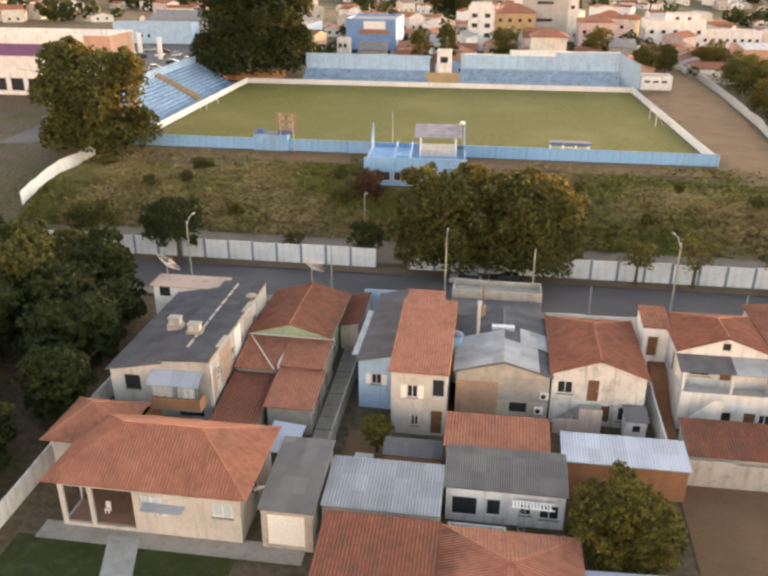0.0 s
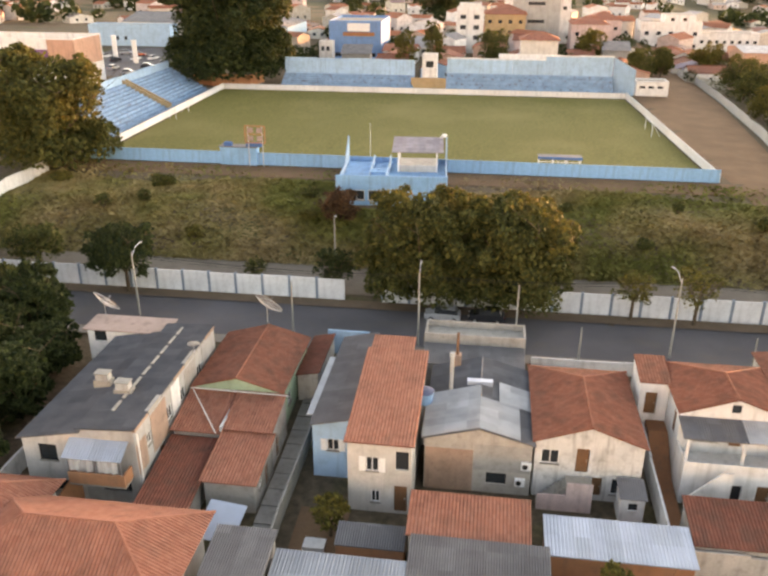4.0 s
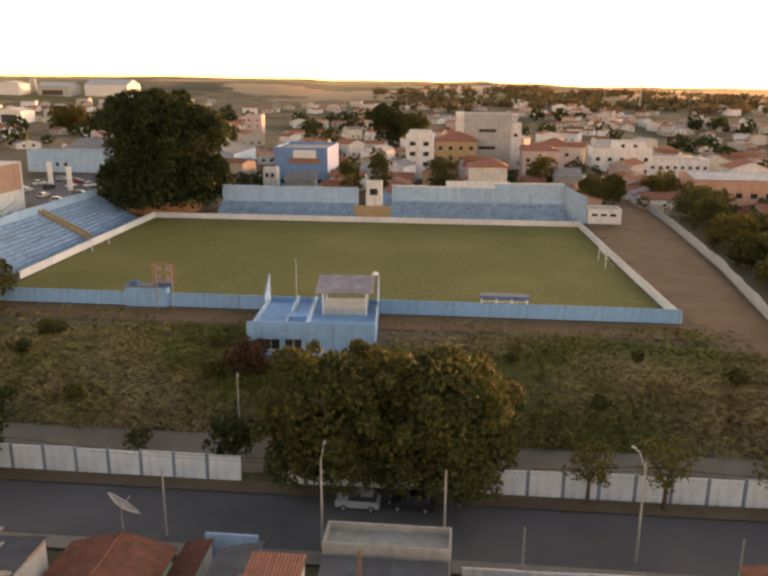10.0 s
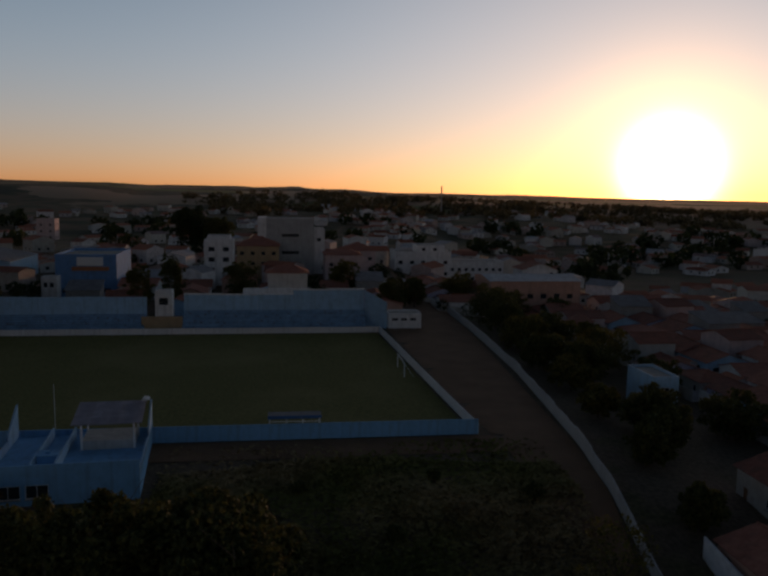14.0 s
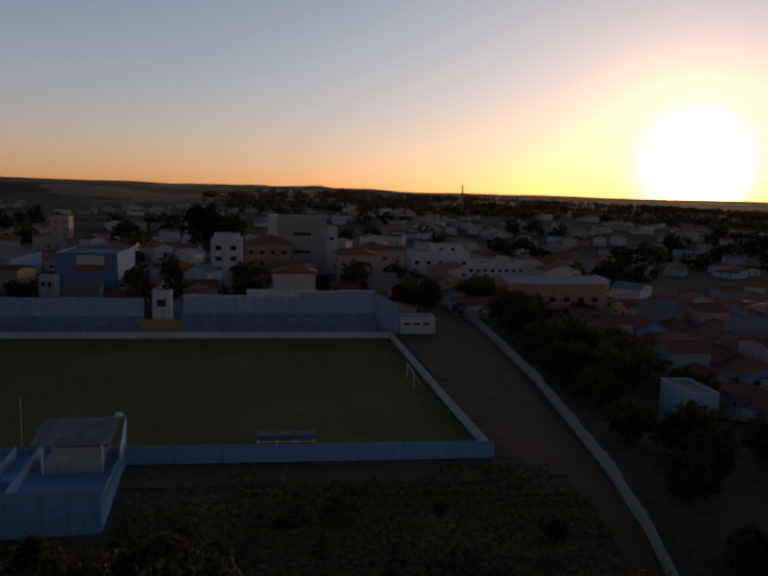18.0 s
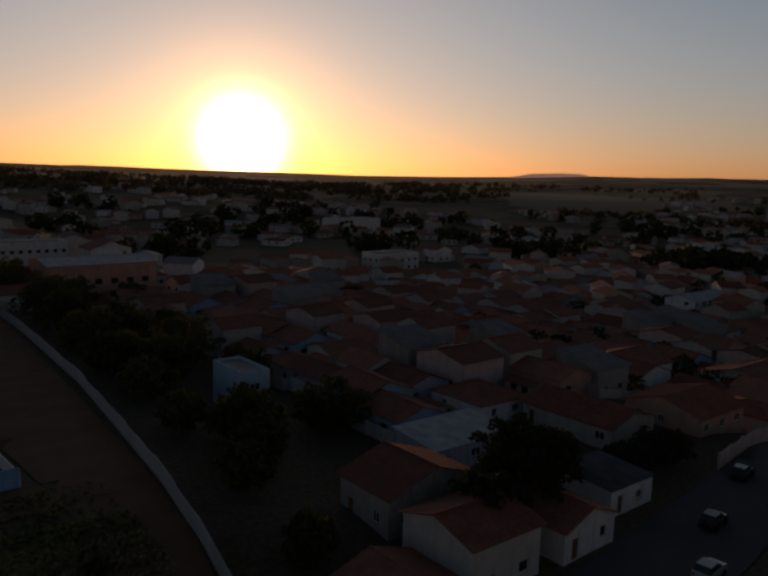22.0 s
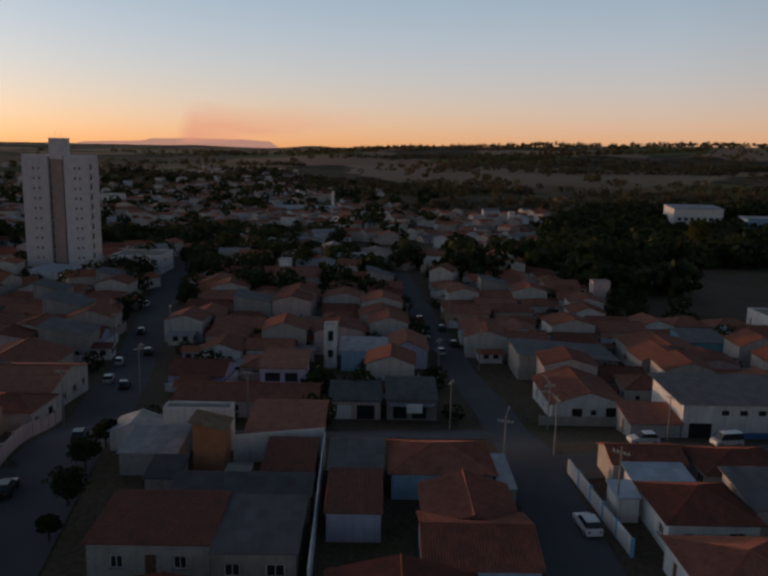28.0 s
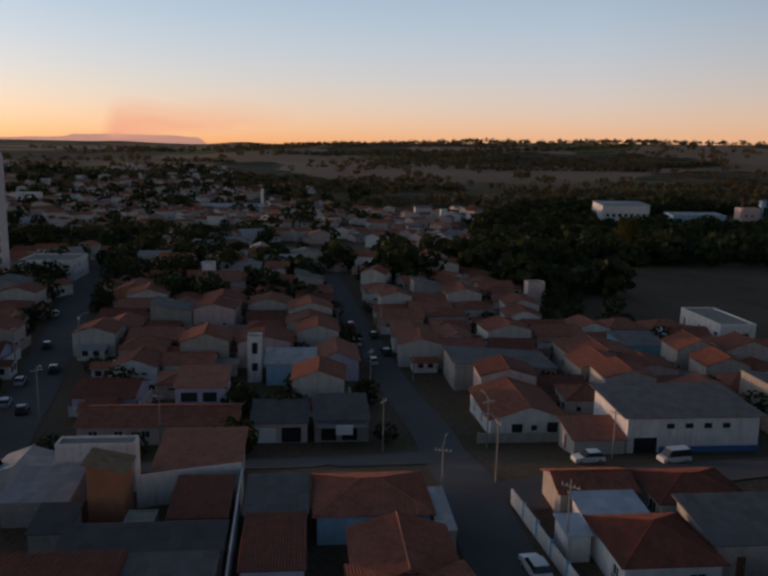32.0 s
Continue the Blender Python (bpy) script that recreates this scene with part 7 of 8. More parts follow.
house("house", "orange gabled house on the far street corner", 246, 256, 80, 90, 4.6, "gable_x", "orange", TILE, 1.8)
house("house", "house with a tall white stair block", 262, 276, 56, 70, 4.4, "gable_y", "beige", TILE, 1.8)
house("stair_tower", "tall white stair block", 270, 274, 66, 69.6, 8.2, "flat", "white", rise=0.4, category="tower", holes=[])
house("house", "tall narrow pale-blue house by the track", 63.2, 67.6, 129, 138, 6.4, "flat", "pale_blue", rise=0.5)
house("house", "white gabled house above the track", 73.4, 80.6, 184, 194, 4.8, "gable_y", "white", TILE_OLD, 1.8)
house("house", "long house with pale flat roof", 73, 86, 99.5, 107, 3.2, "shed_y", "lilac", FIBRE_PALE, 0.7)
house("house", "beige-gabled house with a dark tile roof", 58, 70, 90, 98, 4.2, "gable_y", "beige", TILE_DARK, 2.0)
house("house", "low white street house with faded patches and a grey roof", 80.5, 88.2, 80.4, 87.5, 3.0, "shed_y", "white", FIBRE, 0.5, 0.2, ribs=0.18, holes=[("S", 1.2, 0.2, 0.9, 2.0, "door"), ("S", 4.6, 1.0, 1.1, 1.0, "window")])
house("house", "long tile-roofed house with a carport post by the street", 97, 107, 92, 107, 3.0, "gable_y", "beige", TILE_OLD, 1.6, 0.5, ribs=0.26)
house("house", "broad orange tile-roofed house along the street wall", 112, 124, 87.8, 100, 3.2, "gable_x", "salmon", TILE, 1.7, 0.5, ribs=0.26)
house("house", "cream street house under a tile roof", 140.5, 156, 88.6, 99.4, 4.2, "gable_y", "cream", TILE, 1.8, 0.5)
house("house", "large gabled house with a weathered tile roof", 157, 171, 97, 113, 4.0, "gable_x", "beige", TILE_OLD, 2.2, 0.5)
house("house", "white gabled house with a small dark attic window", 143, 155, 117.5, 131, 3.8, "gable_x", "white", TILE_OLD, 2.0, 0.4, holes=[("W", 6, 2.2, 1.0, 1.3, "dark"), ("S", 9, 1.0, 1.2, 1.3, "window")])
house("house", "red-tiled house behind the street trees", 90, 100, 108.6, 119, 3.0, "hip", "white", TILE_OLD, 1.6, 0.4)
wall_run("yard_wall", "stained pinkish yard wall along the street", [(103, 80.4), (115.6, 82.4), (138.6, 86.2)], 2.1, paint("pink"), paint("pink"), 4, ragged=0.25)
tree(73.5, 86.5, 10.5, 14, 0.6, 4200, 0.4, LEAF_DARK, "broad dark tree on the street corner", 70)
tree(66, 84, 8, 9, 1.0, 1600, 0.4, LEAF_DARK, "dark tree on the street corner", 71)
tree(98.5, 85.6, 4.4, 9, 0.3, 2200, 0.3, LEAF_DARK, "low spreading tree over the street wall", 72)
tree(92, 86, 4.0, 7, 0.3, 1600, 0.3, LEAF_DARK, "low spreading tree beside the white house", 73)
for k, (x, y, h) in enumerate(((100.4, 69.8, 4.2), (109.2, 71.3, 3.8), (116.7, 71.6, 3.5), (93.4, 68.8, 2.4))):
    tree(x, y, h, h * 1.15, 1.0, 1100, 0.22, LEAF_DARK, "round clipped street tree on the pavement", 74 + k, group="clipped street trees")
tree(356, -101, 19, 12, 9, 1500, 0.6, LEAF_GOLD, "tall pale-trunked tree above the valley woods", 80)
house("house", "white two-storey house on the slope", 232, 254, 156, 166, 5.4, "gable_x", "white", FIBRE_PALE, 1.6)
house("house", "gabled house with white walls", 134, 145, 112, 126, 4.2, "gable_y", "white", TILE_OLD, 1.8)
block("building", "long white two-storey building in the town", 212, 234, 286, 298, 7.0, "white", 2, 6)
block("building", "white flat building far down the slope", 312, 352, 462, 476, 8, "white", 1, 8)
car(125.5, 1.5, 95, "white", "white car parked at the kiosk")
car(124.5, -9.5, 100, "white", "white van parked at the shop", van=True)
for k, (x, y, a, c) in enumerate(((97, 17, 5, "white"), (121, 76.5, 12, "dark"), (158, 83, 12, "dark"), (163, 87.5, 12, "silver"), (178, 90.5, 12, "silver"), (186, 87, 12, "dark"), (204, 94, 12, "dark"), (88, 73, 8, "dark"),
        (190, 24, 8, "silver"), (197, 20.5, 8, "dark"), (205, 26.4, 8, "white"), (212, 22, 8, "dark"), (222, 27, 8, "red"), (78, 68, 5, "silver"), (235, 102, 12, "white"), (103, 77.4, 8, "dark"))):
    car(x, y, a, c, "parked %s car at the kerb" % c, group="cars parked in the eastern streets")
for k, (x, y, h) in enumerate(((133, 83.5, 9), (152, 78.3, 9), (187, 94.5, 9), (196, 84.8, 9), (140.4, 58, 8), (137, 12, 7.5), (135.5, 27, 8), (116, 16, 8), (99, 13.5, 8), (178, 17, 8.5), (170, 26, 8.5), (215, 20, 8.5), (128.5, -3, 7), (110, 23.3, 7))):
    utility_pole(x, y, h, lamp=k % 2, turn=90 + 40 * k, group="poles along the eastern streets")


# ---- the rest of the town: alike houses along the streets ----
def near_line(x, y, line, gap):
    for (a, b, *w), (c, d, *v) in zip(line, line[1:]):
        t = max(0, min(1, ((x - a) * (c - a) + (y - b) * (d - b)) / ((c - a) ** 2 + (d - b) ** 2)))
        if math.hypot(x - a - t * (c - a), y - b - t * (d - b)) < (w[0] if w else 8) / 2 + gap:
            return True
    return False


def free(x, y, r):
    return not any(x0 - r < x < x1 + r and y0 - r < y < y1 + r for x0, x1, y0, y1 in TAKEN) and not any(near_line(x, y, l, r + 0.6) for l in (MAIN, EASTSTREET, CROSS, BACKROAD))


TYPES = []
KINDS = [("gable_y", "white", TILE), ("gable_x", "cream", TILE_OLD), ("hip", "beige", TILE), ("gable_x", "white", TILE_OLD), ("gable_x", "pink", TILE_DARK), ("gable_y", "pale_blue", TILE_OLD),
         ("shed_y", "concrete", FIBRE), ("gable_y", "salmon", TILE), ("hip", "cream", TILE_OLD), ("gable_x", "white", TILE), ("gable_x", "beige", TILE_OLD), ("gable_y", "lilac", TILE_DARK)]
COVER_WORDS = {"clay_tile": "orange clay-tile roof", "old_clay_tile": "weathered red clay-tile roof", "dark_clay_tile": "dark clay-tile roof", "fibre_cement_sheet": "grey sheet roof", "pale_sheet": "pale sheet roof"}
spots = []
rng = random.Random(11)
for gx in range(52, 330, 10):
    for gy in range(-62, 262, 11):
        x, y = gx + rng.uniform(-1.6, 1.6), gy + rng.uniform(-1.8, 1.8)
        if y < 66 + 0.17 * x and x < 80 and y > 60 or (x < 128 and -16 < y < 76) or (x < 78 and 84 < y < 215):
            continue
        if free(x, y, 4.3) and rng.random() < 0.95 and not (x > 215 and y < -25) and not (y < -30 and x < 80):
            spots.append((math.hypot(x - 35, y - 37), x, y))
for gx in range(-150, 60, 13):
    for gy in range(212, 330, 14):
        x, y = gx + rng.uniform(-2, 2), gy + rng.uniform(-2, 2)
        if free(x, y, 5.0) and not (-104 < x < -84 and y < 256) and not (34 < x < 54 and y < 300) and rng.random() < 0.8:
            spots.append((math.hypot(x - 5, y - 20), x, y))
spots.sort()
for _, x, y in spots[:300]:
    k = rng.randrange(len(KINDS))
    if len(TYPES) <= k or k not in dict(TYPES):
        roof, wall, cover = KINDS[k]
        w, d = rng.uniform(7.6, 9.6), rng.uniform(8.2, 10.2)
        word = "flat concrete roof" if cover is None else COVER_WORDS[cover.name]
        h = rng.choice((3.0, 3.2, 3.4, 3.2, 5.2))
        ob = house("house", "%s plastered town house with a %s" % (wall.replace("_", "-"), word), x - w / 2, x + w / 2, y - d / 2, y + d / 2, h, roof, wall, cover, rng.uniform(1.0, 1.7) if roof != "flat" else 0.6,
                   0.4, holes="few", group="town houses", seed=k, sills=False)
        TYPES.append((k, ob))
    else:
        copy_thing(dict(TYPES)[k], pose(x, y, ground(x, y), 0, 0, rng.uniform(-5, 5)) @ Matrix.Diagonal((rng.uniform(0.9, 1.12), rng.uniform(0.9, 1.12), rng.uniform(0.9, 1.15), 1)))


# ---- far houses and woods, too many to count ----
def far_town(name, label, places, wall, cover, seed, scale=1.0, tall=(2.8, 3.0, 3.2, 5.8), turn=math.pi):
    rng = random.Random(seed)
    v, f, m, uv = [], [], [], []
    for x, y in places:
        z, a = rough_land(x, y), rng.uniform(0, turn)
        w, d, h, k = rng.uniform(3.4, 5.5) * scale, rng.uniform(3.6, 6.5) * scale, rng.choice(tall), rng.uniform(0.9, 1.7) * scale
        c, s = math.cos(a), math.sin(a)
        b = len(v)
        for px, py, pz in ((-w, -d, -2), (w, -d, -2), (w, d, -2), (-w, d, -2), (-w, -d, h), (w, -d, h), (w, d, h), (-w, d, h), (0, -d, h + k), (0, d, h + k),
                           (-w - 0.4, -d - 0.4, h - 0.1), (w + 0.4, -d - 0.4, h - 0.1), (w + 0.4, d + 0.4, h - 0.1), (-w - 0.4, d + 0.4, h - 0.1), (0, -d - 0.4, h + k + 0.1), (0, d + 0.4, h + k + 0.1)):
            v.append((x + c * px - s * py, y + s * px + c * py, z + pz))
        for q in ((0, 1, 5, 8, 4), (1, 2, 6, 5), (2, 3, 7, 9, 6), (3, 0, 4, 7)):
            f.append([b + i for i in q])
            m.append(0)
        for q in ((10, 14, 15, 13), (11, 12, 15, 14)):
            f.append([b + i for i in q])
            m.append(1)
        for sx, sy in ((-w - 0.02, -d * 0.4), (-w - 0.02, d * 0.4), (-w * 0.4, -d - 0.02), (w * 0.4, -d - 0.02)):
            e = len(v)
            for i, zz in ((-0.6, 1.0), (0.6, 1.0), (0.6, 2.1), (-0.6, 2.1)):
                px, py = (sx, sy + i) if abs(sx) > w else (sx + i, sy)
                v.append((x + c * px - s * py, y + s * px + c * py, z + zz))
            f.append([e, e + 1, e + 2, e + 3])
            m.append(2)
    me = bpy.data.meshes.new(name)
    me.from_pydata(v, [], f)
    for mm in (wall, cover, GLASS):
        me.materials.append(mm)
    me.polygons.foreach_set("material_index", m)
    me.uv_layers.new(name="UVMap")
    return tagged(new(name, me), label, "houses", kind="stuff")


def island_paint(name, stops, rough=0.85):
    m, n, l, b = nodes_of(name, rough)
    geo = n.new("ShaderNodeNewGeometry")
    base = ramp_node(n, l, geo.outputs["Random Per Island"], stops)
    grain = noise_node(n, l, 0.8, 6)
    put(l, mix_node(n, l, ramp_node(n, l, grain, [(0.4, (0, 0, 0)), (0.75, (0.4,) * 3)]), base, (0.12, 0.1, 0.08)), b.inputs["Base Color"])
    return m


FAR_WALL = island_paint("far_plaster", [(0, (0.42, 0.38, 0.33)), (0.3, (0.62, 0.58, 0.52)), (0.6, (0.74, 0.73, 0.74)), (0.8, (0.5, 0.34, 0.28)), (1, (0.6, 0.6, 0.64))])
FAR_ROOF = island_paint("far_roofs", [(0, (0.22, 0.07, 0.042)), (0.45, (0.38, 0.13, 0.075)), (0.74, (0.30, 0.11, 0.07)), (0.84, (0.22, 0.21, 0.22)), (1, (0.42, 0.42, 0.43))])
places = [(x, y) for _, x, y in spots[300:]]
rng = random.Random(21)


def scatter(count, x0, x1, y0, y1, keep):
    out = []
    while len(out) < count:
        x, y = rng.uniform(x0, x1), rng.uniform(y0, y1)
        if keep(x, y):
            out.append((x, y))
    return out


places += scatter(330, 330, 640, -10, 300, lambda x, y: free(x, y, 6) and noise.noise((x / 70, y / 70, 4)) > -0.12)
places += scatter(130, 332, 640, -120, 0, lambda x, y: free(x, y, 5) and y > table(x, [(238, -14), (303, -22), (500, -64), (712, -148)]) + 5 and noise.noise((x / 50, y / 50, 5)) > -0.2)
places += scatter(420, 430, 950, 20, 430, lambda x, y: noise.noise((x / 90, y / 90, 8)) > -0.05)
places += scatter(320, 60, 520, 260, 720, lambda x, y: free(x, y, 6) and noise.noise((x / 80, y / 80, 2)) > -0.15)
places += scatter(260, -420, 120, 330, 900, lambda x, y: noise.noise((x / 90, y / 90, 6)) > -0.1)
places += scatter(330, 620, 1180, 90, 640, lambda x, y: noise.noise((x / 110, y / 110, 3)) > -0.12 and y > 0.12 * x)
places += scatter(60, 60, 400, 700, 1000, lambda x, y: True)
far_town("distant_houses", "distant plastered houses with red and grey roofs across the valley", places, FAR_WALL, FAR_ROOF, 3)


def crowded_yards():
    """Lean-tos and yard walls that fill the gaps between the town houses."""
    rng = random.Random(77)
    near = [(x, y) for _, x, y in spots[:300] if x > 50]
    sheds, walls = [], []
    for x, y in near:
        for k in range(2):
            a = rng.choice((0, 1, 2, 3)) * math.pi / 2
            px, py = x + math.cos(a) * rng.uniform(5.6, 6.4), y + math.sin(a) * rng.uniform(5.6, 6.4)
            if free(px, py, 1.8):
                sheds.append((px, py))
        for dx, dy, ex, ey in ((-5.3, -5.4, -5.3, 5.4), (-5.3, -5.4, 5.3, -5.4)):
            if free(x + dx, y + dy, 0.2) and free(x + ex, y + ey, 0.2):
                walls.append((x + dx, y + dy, x + ex, y + ey, rng.uniform(1.6, 2.3)))
    far_town("yard_sheds", "small tile and sheet lean-tos crowded between the town houses", sheds, FAR_WALL, FAR_ROOF, 9, 0.46, (2.1, 2.3, 2.6), 0.12)
    v, f = [], []
    for x0, y0, x1, y1, h in walls:
        ln = math.dist((x0, y0), (x1, y1))
        nx, ny = -(y1 - y0) / ln * 0.08, (x1 - x0) / ln * 0.08
        b = len(v)
        for px, py in ((x0 - nx, y0 - ny), (x1 - nx, y1 - ny), (x1 + nx, y1 + ny), (x0 + nx, y0 + ny)):
            z = ground(px, py)
            v += [(px, py, z - 0.5), (px, py, z + h)]
        for q in ((0, 2, 3, 1), (2, 4, 5, 3), (4, 6, 7, 5), (6, 0, 1, 7), (1, 3, 5, 7)):
            f.append([b + i for i in q])
    me = bpy.data.meshes.new("yard_walls")
    me.from_pydata(v, [], f)
    me.materials.append(FAR_WALL)
    tagged(new("yard_walls", me), "low plastered walls between the crowded yards", "walls", kind="stuff")


crowded_yards()


def far_woods(name, label, places, size, seed, per=26, leaf=0.36, material=None):
    rng = np.random.default_rng(seed)
    p = np.array([(x, y, rough_land(x, y)) for x, y in places])
    n = len(p) * per
    c = np.repeat(p, per, 0)
    grow = np.repeat(rng.uniform(0.6, 1.4, len(p)), per)[:, None] * size
    way = rng.normal(size=(n, 3))
    way /= np.linalg.norm(way, axis=1)[:, None]
    c = c + way * grow * np.array([1, 1, 0.8]) * rng.uniform(0.7, 1.05, n)[:, None] + np.array([0, 0, 0.85]) * grow
    a = rng.normal(size=(n, 3))
    a /= np.linalg.norm(a, axis=1)[:, None]
    b = np.cross(a, way)
    b /= np.linalg.norm(b, axis=1)[:, None] + 1e-9
    s = grow * leaf * rng.uniform(0.6, 1.3, n)[:, None]
    v = np.stack([c - a * s, c - b * s, c + a * s, c + b * s], 1).reshape(-1, 3)
    me = bpy.data.meshes.new(name)
    me.from_pydata(v.tolist(), [], [(4 * k, 4 * k + 1, 4 * k + 2, 4 * k + 3) for k in range(n)])
    me.materials.append(material or LEAF_DARK)
    return tagged(new(name, me), label, "woods", kind="stuff")


def wood_edge(x):
    return table(x, [(238, -14), (303, -22), (500, -64), (712, -148)])


woods = scatter(1150, 262, 700, -330, 40, lambda x, y: noise.noise((x / 80, y / 80, 1)) > -0.4 and y < wood_edge(x) and not (240 < x < 330 and -150 < y < -62) and not (540 < x < 612 and -310 < y < -170))
woods += scatter(34, 240, 330, -25, 60, lambda x, y: free(x, y, 3) and x > 270 - y)
woods += scatter(150, 300, 420, 90, 300, lambda x, y: noise.noise((x / 50, y / 50, 3)) > 0.05)
dip = scatter(110, 300, 470, 60, 165, lambda x, y: free(x, y, 3) and noise.noise((x / 40, y / 40, 12)) > -0.05)
dip += scatter(45, 225, 330, 60, 128, lambda x, y: free(x, y, 2) and not any(math.hypot(x - a, y - b) < 5.5 for _, a, b in spots[:300]))
woods += scatter(150, 560, 1150, 40, 560, lambda x, y: noise.noise((x / 60, y / 60, 14)) > 0.05)
woods += scatter(220, 330, 950, -20, 430, lambda x, y: free(x, y, 4) and noise.noise((x / 45, y / 45, 17)) > -0.05)
woods += scatter(220, -300, 500, 330, 700, lambda x, y: noise.noise((x / 60, y / 60, 9)) > 0.1)
far_woods("valley_trees", "dark trees filling the valley between the houses", woods, 5.0, 4, 70, 0.24)
far_woods("dip_trees", "dense dark trees in the dip below the tower", dip, 4.4, 8, 300, 0.11)
crest = scatter(1500, -300, 900, 800, 1250, lambda x, y: noise.noise((x / 60, y / 60, 15)) > 0.05)
crest += scatter(700, -900, 1400, 880, 1350, lambda x, y: noise.noise((x / 140, y / 140, 5)) > 0.0)
crest += scatter(800, 620, 2300, -900, 900, lambda x, y: noise.noise((x / 200, y / 200, 7)) > 0.1)
crest += [(10 + r * math.sin(a), 40 + r * math.cos(a)) for r, a in ((rng.uniform(1840, 2080), radians(rng.uniform(76, 124))) for _ in range(600)) if noise.noise((r / 160, a * 9, 2)) > -0.05]
crest += scatter(450, 640, 1500, -1000, 200, lambda x, y: noise.noise((x / 150, y / 60, 21)) > 0.12 and noise.noise((x / 420, y / 420, 33)) > -0.1)
for k in range(34):
    hx, hy, way = rng.uniform(750, 1900), rng.uniform(-800, 350), rng.uniform(1.1, 2.0)
    crest += [(hx + math.cos(way) * q + rng.uniform(-3, 3), hy + math.sin(way) * q + rng.uniform(-3, 3)) for q in range(0, rng.randrange(120, 340), 6)]
crest = [(x, y) for x, y in crest if math.degrees(math.atan2(x - 10, y - 40)) > -7]
# leaf colour is paler and browner than leaves, with the haze put in
far_woods("hill_woods", "brown-green woods and hedges on the far hills, lightened by painted haze", crest, 4.5, 5, 22, material=leaf_material("far_hazed_leaves", (0.09, 0.07, 0.035), (0.17, 0.125, 0.062)))
town_trees = [(x, y) for x, y in scatter(200, 128, 330, -50, 260, lambda x, y: free(x, y, 1.0) and not (x < 165 and -32 < y < 14) and not any(math.hypot(x - a, y - b) < 6.0 for _, a, b in spots))]
town_trees += scatter(60, -150, 50, 212, 330, lambda x, y: free(x, y, 2) and not any(math.hypot(x - a, y - b) < 6 for _, a, b in spots))
far_woods("town_trees", "dark yard trees among the town houses", town_trees, 2.4, 6, 220, 0.13)


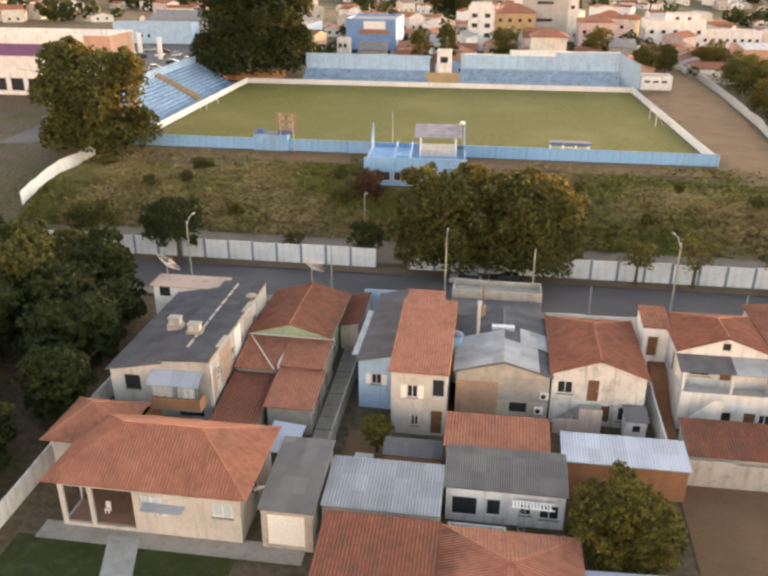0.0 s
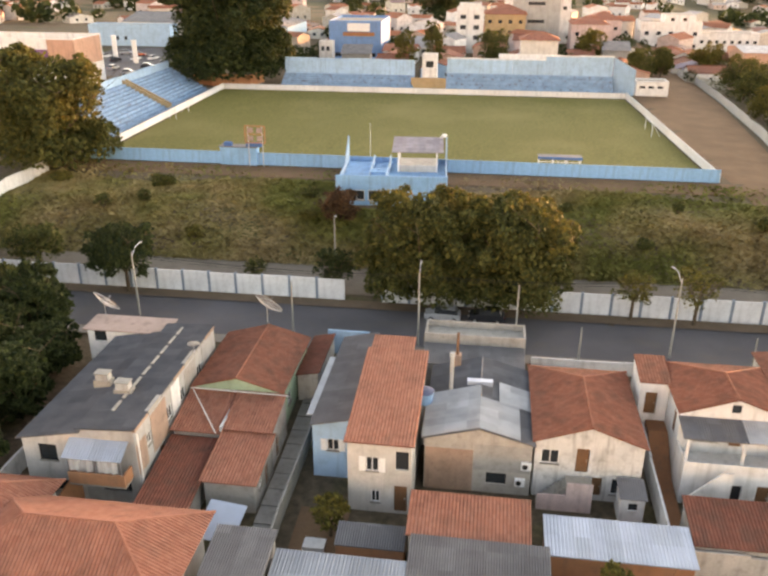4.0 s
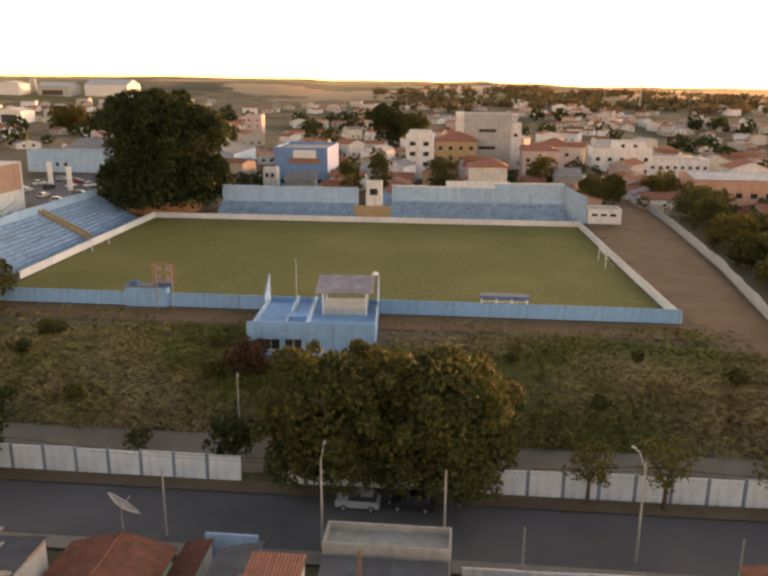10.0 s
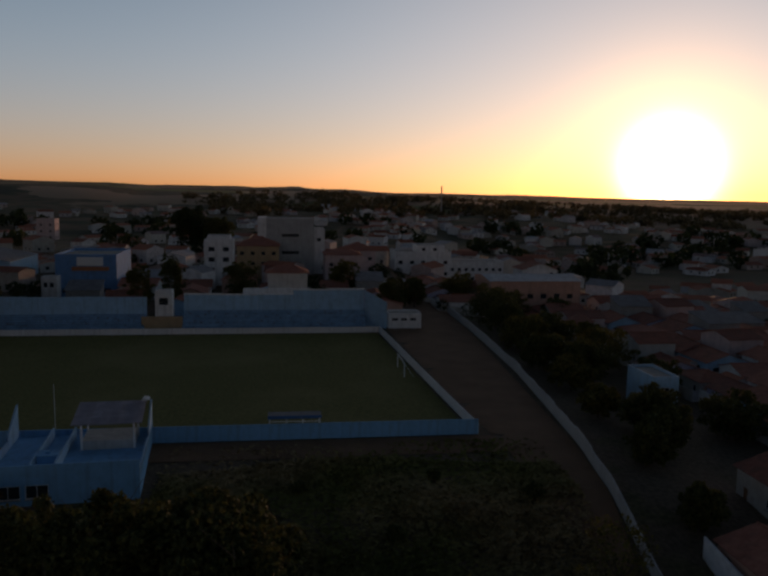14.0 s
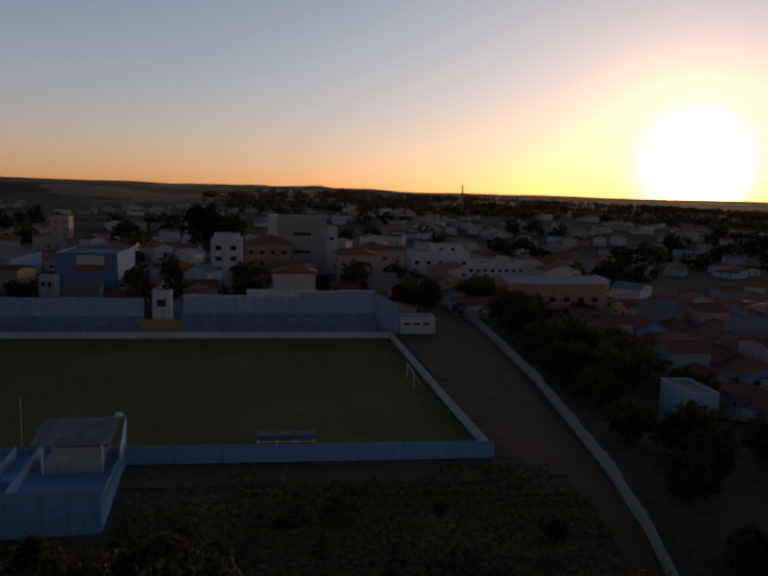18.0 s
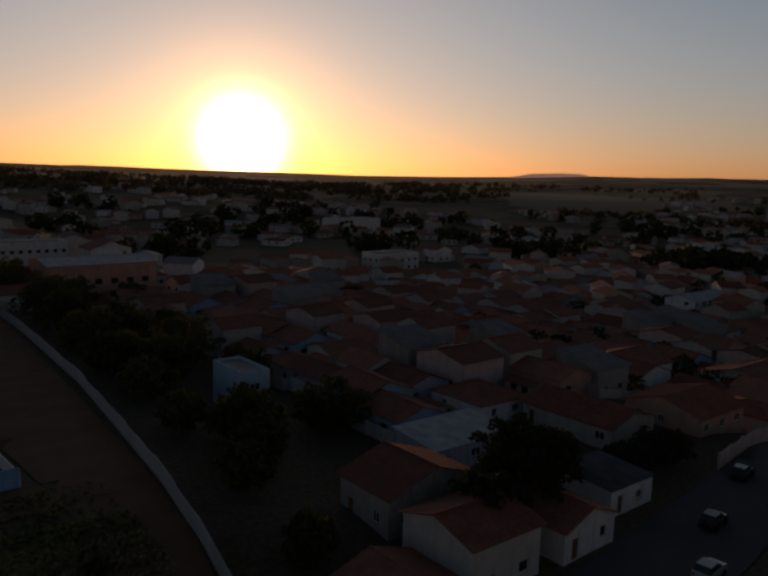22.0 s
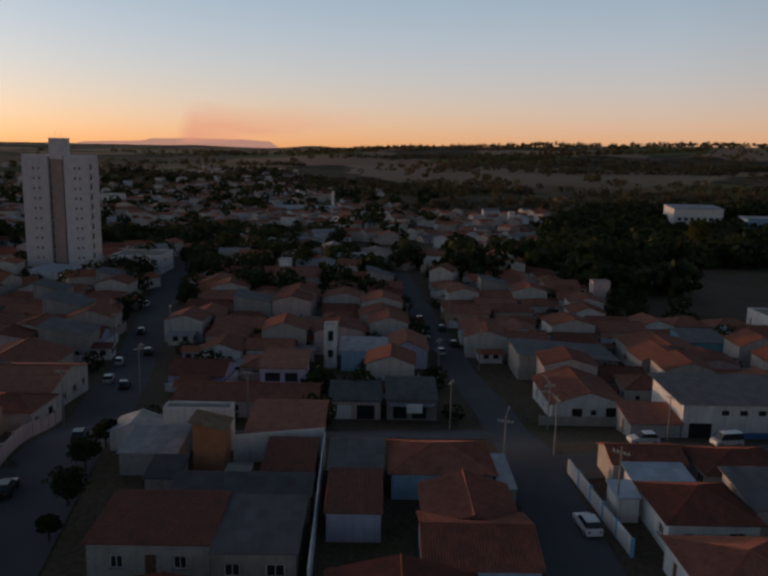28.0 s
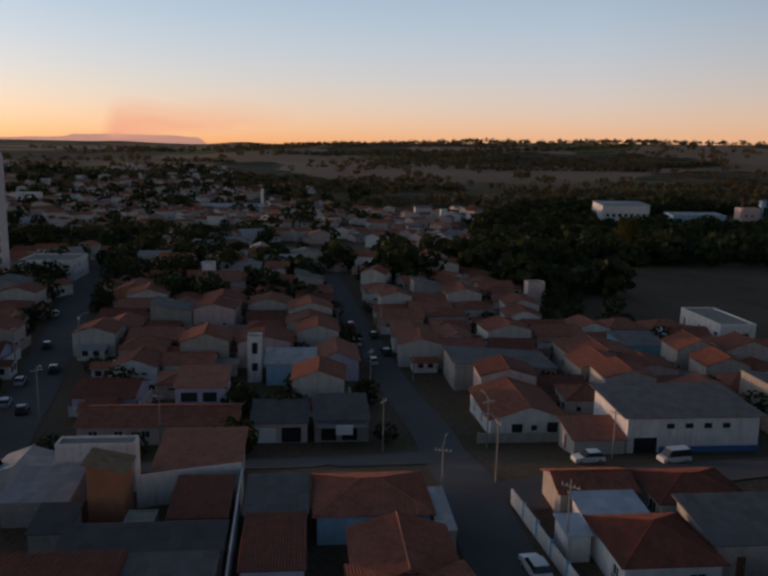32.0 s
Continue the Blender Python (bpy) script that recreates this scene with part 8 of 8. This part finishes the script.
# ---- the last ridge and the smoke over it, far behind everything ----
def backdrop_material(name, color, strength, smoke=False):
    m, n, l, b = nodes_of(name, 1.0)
    # the surface glows by itself, in place of haze and sunlight on it
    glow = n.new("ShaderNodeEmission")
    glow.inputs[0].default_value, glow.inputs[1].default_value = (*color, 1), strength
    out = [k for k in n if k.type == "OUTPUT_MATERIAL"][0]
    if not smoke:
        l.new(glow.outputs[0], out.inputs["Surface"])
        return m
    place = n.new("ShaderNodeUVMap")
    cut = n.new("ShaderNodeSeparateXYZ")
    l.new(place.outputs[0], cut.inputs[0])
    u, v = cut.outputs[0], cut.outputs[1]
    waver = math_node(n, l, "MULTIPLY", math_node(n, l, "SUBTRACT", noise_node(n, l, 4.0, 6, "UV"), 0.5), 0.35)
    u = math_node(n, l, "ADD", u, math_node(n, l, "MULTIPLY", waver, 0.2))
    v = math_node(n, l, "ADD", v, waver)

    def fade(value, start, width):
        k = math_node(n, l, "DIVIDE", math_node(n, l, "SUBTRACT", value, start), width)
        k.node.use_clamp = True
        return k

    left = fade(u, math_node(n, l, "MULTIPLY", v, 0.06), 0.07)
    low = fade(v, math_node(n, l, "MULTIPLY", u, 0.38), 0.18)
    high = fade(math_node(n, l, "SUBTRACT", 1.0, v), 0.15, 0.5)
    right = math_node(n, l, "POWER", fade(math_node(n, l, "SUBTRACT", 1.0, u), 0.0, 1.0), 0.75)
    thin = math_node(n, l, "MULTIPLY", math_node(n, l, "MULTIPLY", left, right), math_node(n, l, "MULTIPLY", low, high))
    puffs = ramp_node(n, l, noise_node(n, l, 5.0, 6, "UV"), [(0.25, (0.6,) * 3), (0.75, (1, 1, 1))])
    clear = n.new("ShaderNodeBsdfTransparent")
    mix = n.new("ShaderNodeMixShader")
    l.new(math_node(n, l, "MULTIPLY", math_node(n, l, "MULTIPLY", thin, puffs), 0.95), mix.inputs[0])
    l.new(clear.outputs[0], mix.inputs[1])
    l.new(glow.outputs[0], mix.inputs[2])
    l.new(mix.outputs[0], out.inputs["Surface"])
    return m


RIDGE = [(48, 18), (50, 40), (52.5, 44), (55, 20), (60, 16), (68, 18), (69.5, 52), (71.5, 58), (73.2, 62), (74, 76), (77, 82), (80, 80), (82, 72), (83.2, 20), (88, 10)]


def far_ridge():
    bm = bmesh.new()
    last = None
    for k in range(241):
        way = 48 + 40 * k / 240
        a = radians(way)
        top = table(way, RIDGE) + 2.5 * noise.noise((k * 0.12, 3, 1))
        pair = [bm.verts.new((10 + 4500 * math.sin(a), 40 + 4500 * math.cos(a), z)) for z in (-40, top)]
        if last:
            bm.faces.new((last[0], pair[0], pair[1], last[1]))
        last = pair
    # distance haze over the ridge is put in as an even peach glow
    single("backdrop", bm, backdrop_material("ridge_haze_glow", (0.62, 0.36, 0.27), 0.34), pose(0, 0, 0), "pale ridge on the horizon, its haze painted as a glow", "hills", kind="structure")


def smoke_plume():
    bm = bmesh.new()
    uv = bm.loops.layers.uv.new("UVMap")
    rows = []
    for k in range(13):
        a = radians(75.4 + 14 * k / 12)
        rows.append((k / 12, [bm.verts.new((10 + 4400 * math.sin(a), 40 + 4400 * math.cos(a), z)) for z in (25, 330)]))
    for (t0, p), (t1, q) in zip(rows, rows[1:]):
        f = bm.faces.new((p[0], q[0], q[1], p[1]))
        for loop, w in zip(f.loops, ((t0, 0), (t1, 0), (t1, 1), (t0, 1))):
            loop[uv].uv = w
    # evening light on the smoke is imitated by the sheet's own pink glow
    single("smoke_plume", bm, backdrop_material("smoke_glow", (1.0, 0.47, 0.30), 0.36, True), pose(0, 0, 0), "pinkish smoke drifting from a far field, painted as a glowing sheet", "smoke", kind="structure")


far_ridge()
smoke_plume()
